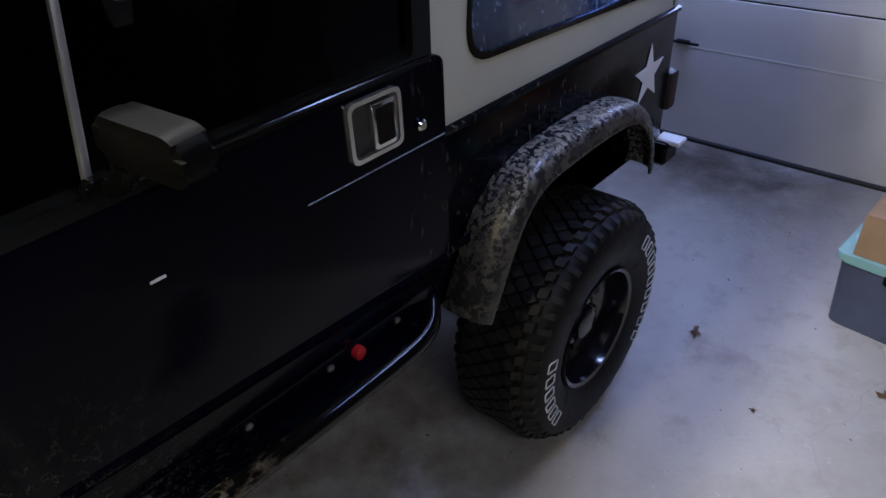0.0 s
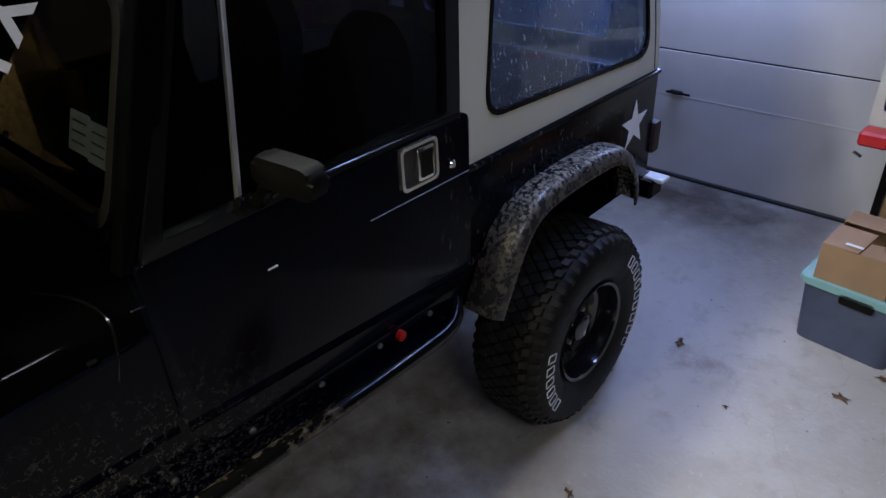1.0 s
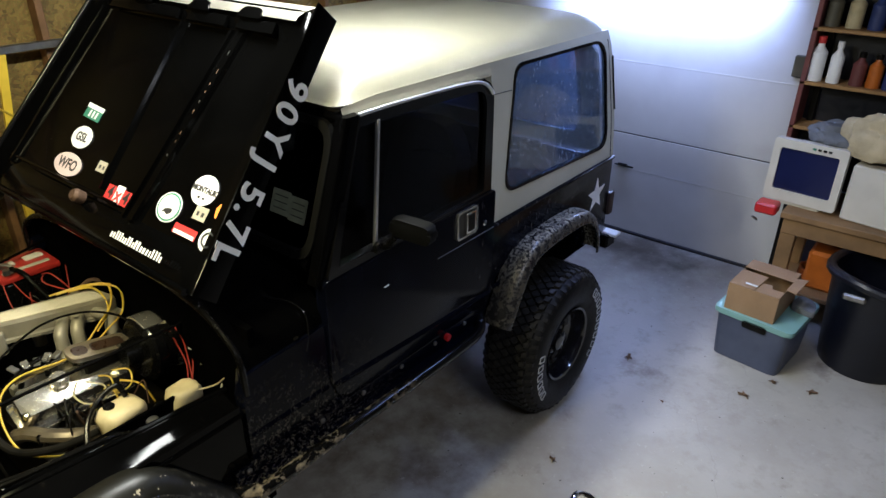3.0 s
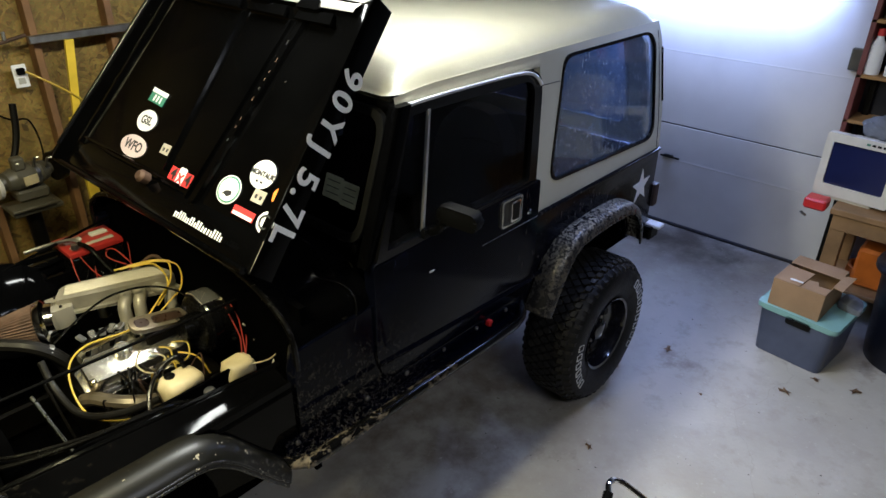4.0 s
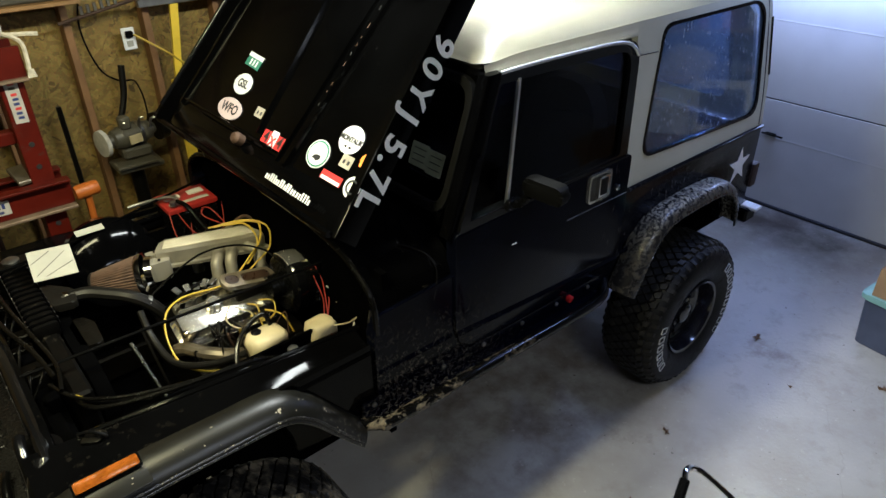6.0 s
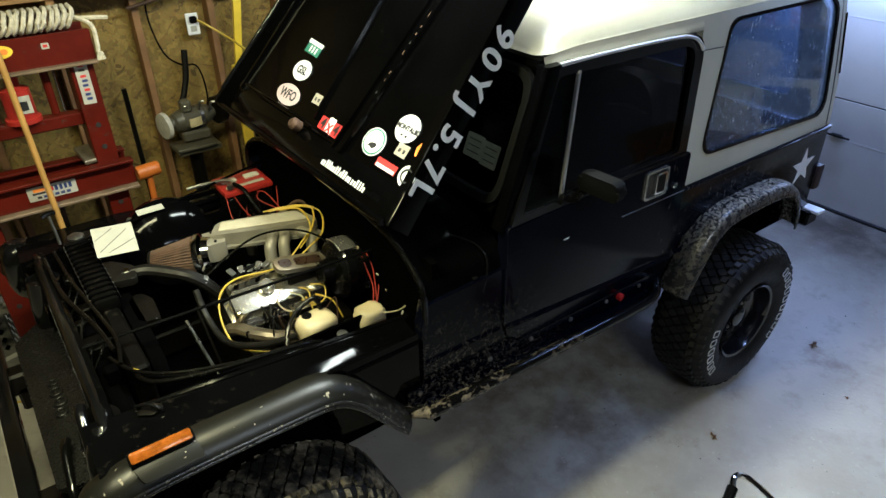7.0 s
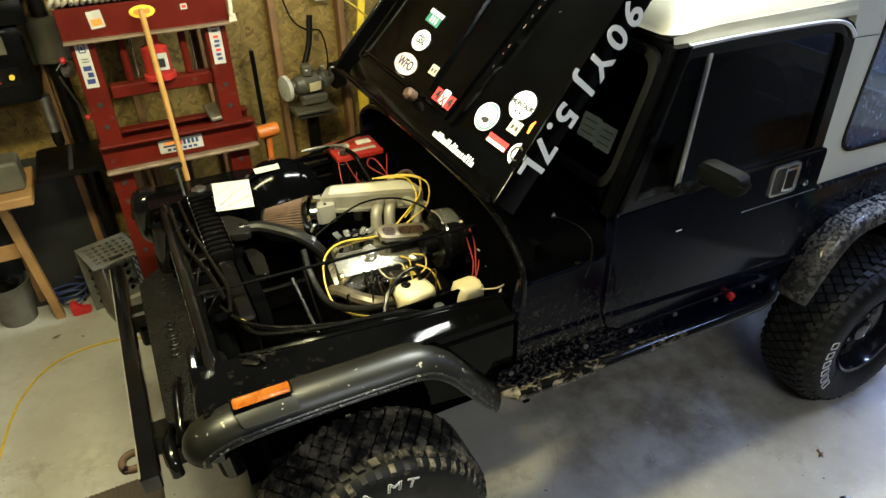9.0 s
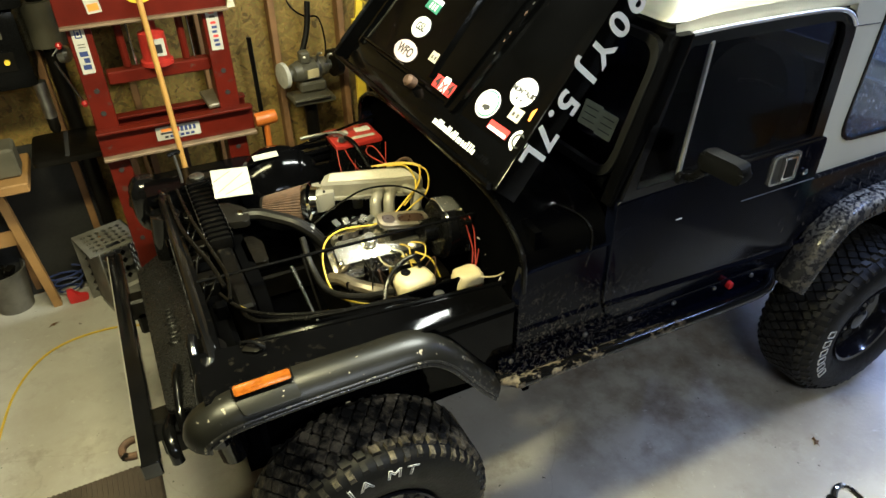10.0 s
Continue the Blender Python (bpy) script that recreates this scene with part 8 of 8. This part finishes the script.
heap("tan_cloth", (1.86, -1.16, 1.24), (0.16, 0.22, 0.20), cloth_tan, "crumpled tan work jacket on the carton", "cloth", 2.0)
heap("grey_cloth", (1.92, -0.90, 1.225), (0.14, 0.16, 0.09), cloth_grey, "crumpled grey cloth on the monitor", "cloth", 5.0)
single("orange_cord_coil", tube([(1.95 + 0.13 * math.cos(a), -1.12 + 0.22 * math.sin(a), 0.26 + 0.012 * (a / 6.28)) for a in [0.45 * k for k in range(60)]], 0.014, 6, smooth=0), orange_plastic, "coiled orange extension cord under the bench", "cord")
single("orange_crate", box((1.78, -1.5, 0.231), (2.10, -0.95, 0.50), 0.02), orange_plastic, "orange plastic case under the bench", "case")
ss = thing("shelf_tower", (2.14, -1.2, 0), "dark red wooden shelf tower with bottles", "shelf unit")
for y in (-0.63, -1.75):
    part("upright", box((2.02, y, 0.776), (2.255, y + 0.03, 2.5), 0.003), shelf_red, ss)
for z in (1.20, 1.485, 1.815, 2.15):
    part("shelf_board", box((2.02, -1.72, z), (2.255, -0.60, z + 0.022), 0.003), wood, ss, "pale wooden shelf board")
part("back", box((2.245, -1.75, 0.776), (2.256, -0.60, 2.5)), navy_bag, ss)


def spray_bottle(at, h, r, mat, cap, label):
    b = thing("bottle", at, label, "bottle", "bottles on the shelves")
    part("body", lathe([(0, 0), (0, r), (h * 0.65, r), (h * 0.78, r * 0.45), (h * 0.85, r * 0.4), (h * 0.85, 0)], at, (0, 0, 1), 20), mat, b)
    part("cap", lathe([(h * 0.85, r * 0.5), (h, r * 0.5), (h, 0)], at, (0, 0, 1), 14), cap, b)


spray_bottle((2.09, -0.66, 1.508), 0.27, 0.048, white_vinyl, red_ink, "tall white bottle with a red cap")
spray_bottle((2.09, -0.77, 1.508), 0.25, 0.038, white_vinyl, white_vinyl, "white plastic spray bottle on a shelf")
for k, (y, mat) in enumerate(((-0.90, shelf_red), (-0.99, orange_plastic), (-1.08, blue_ink), (-1.18, red_plastic))):
    spray_bottle((2.10, y, 1.508), 0.20, 0.04, mat, dark_metal, "small coloured bottle on a shelf")
for k, (y, mat) in enumerate(((-0.68, grey_paint), (-0.80, cream), (-0.92, blue_ink), (-1.05, shelf_red))):
    spray_bottle((2.12, y, 1.838), 0.22, 0.045, mat, dark_metal, "dusty paint tin on a shelf")
bx = thing("wall_box", (2.24, -0.56, 1.55), "small grey box by the door edge", "box")
part("case", box((2.225, -0.58, 1.48), (2.268, -0.50, 1.62), 0.006), grey_paint, bx)
single("door_track", box((2.20, -0.70, 0.0), (2.262, -0.66, 2.5), 0.004), dark_metal, "dark steel track at the garage door edge", "track")
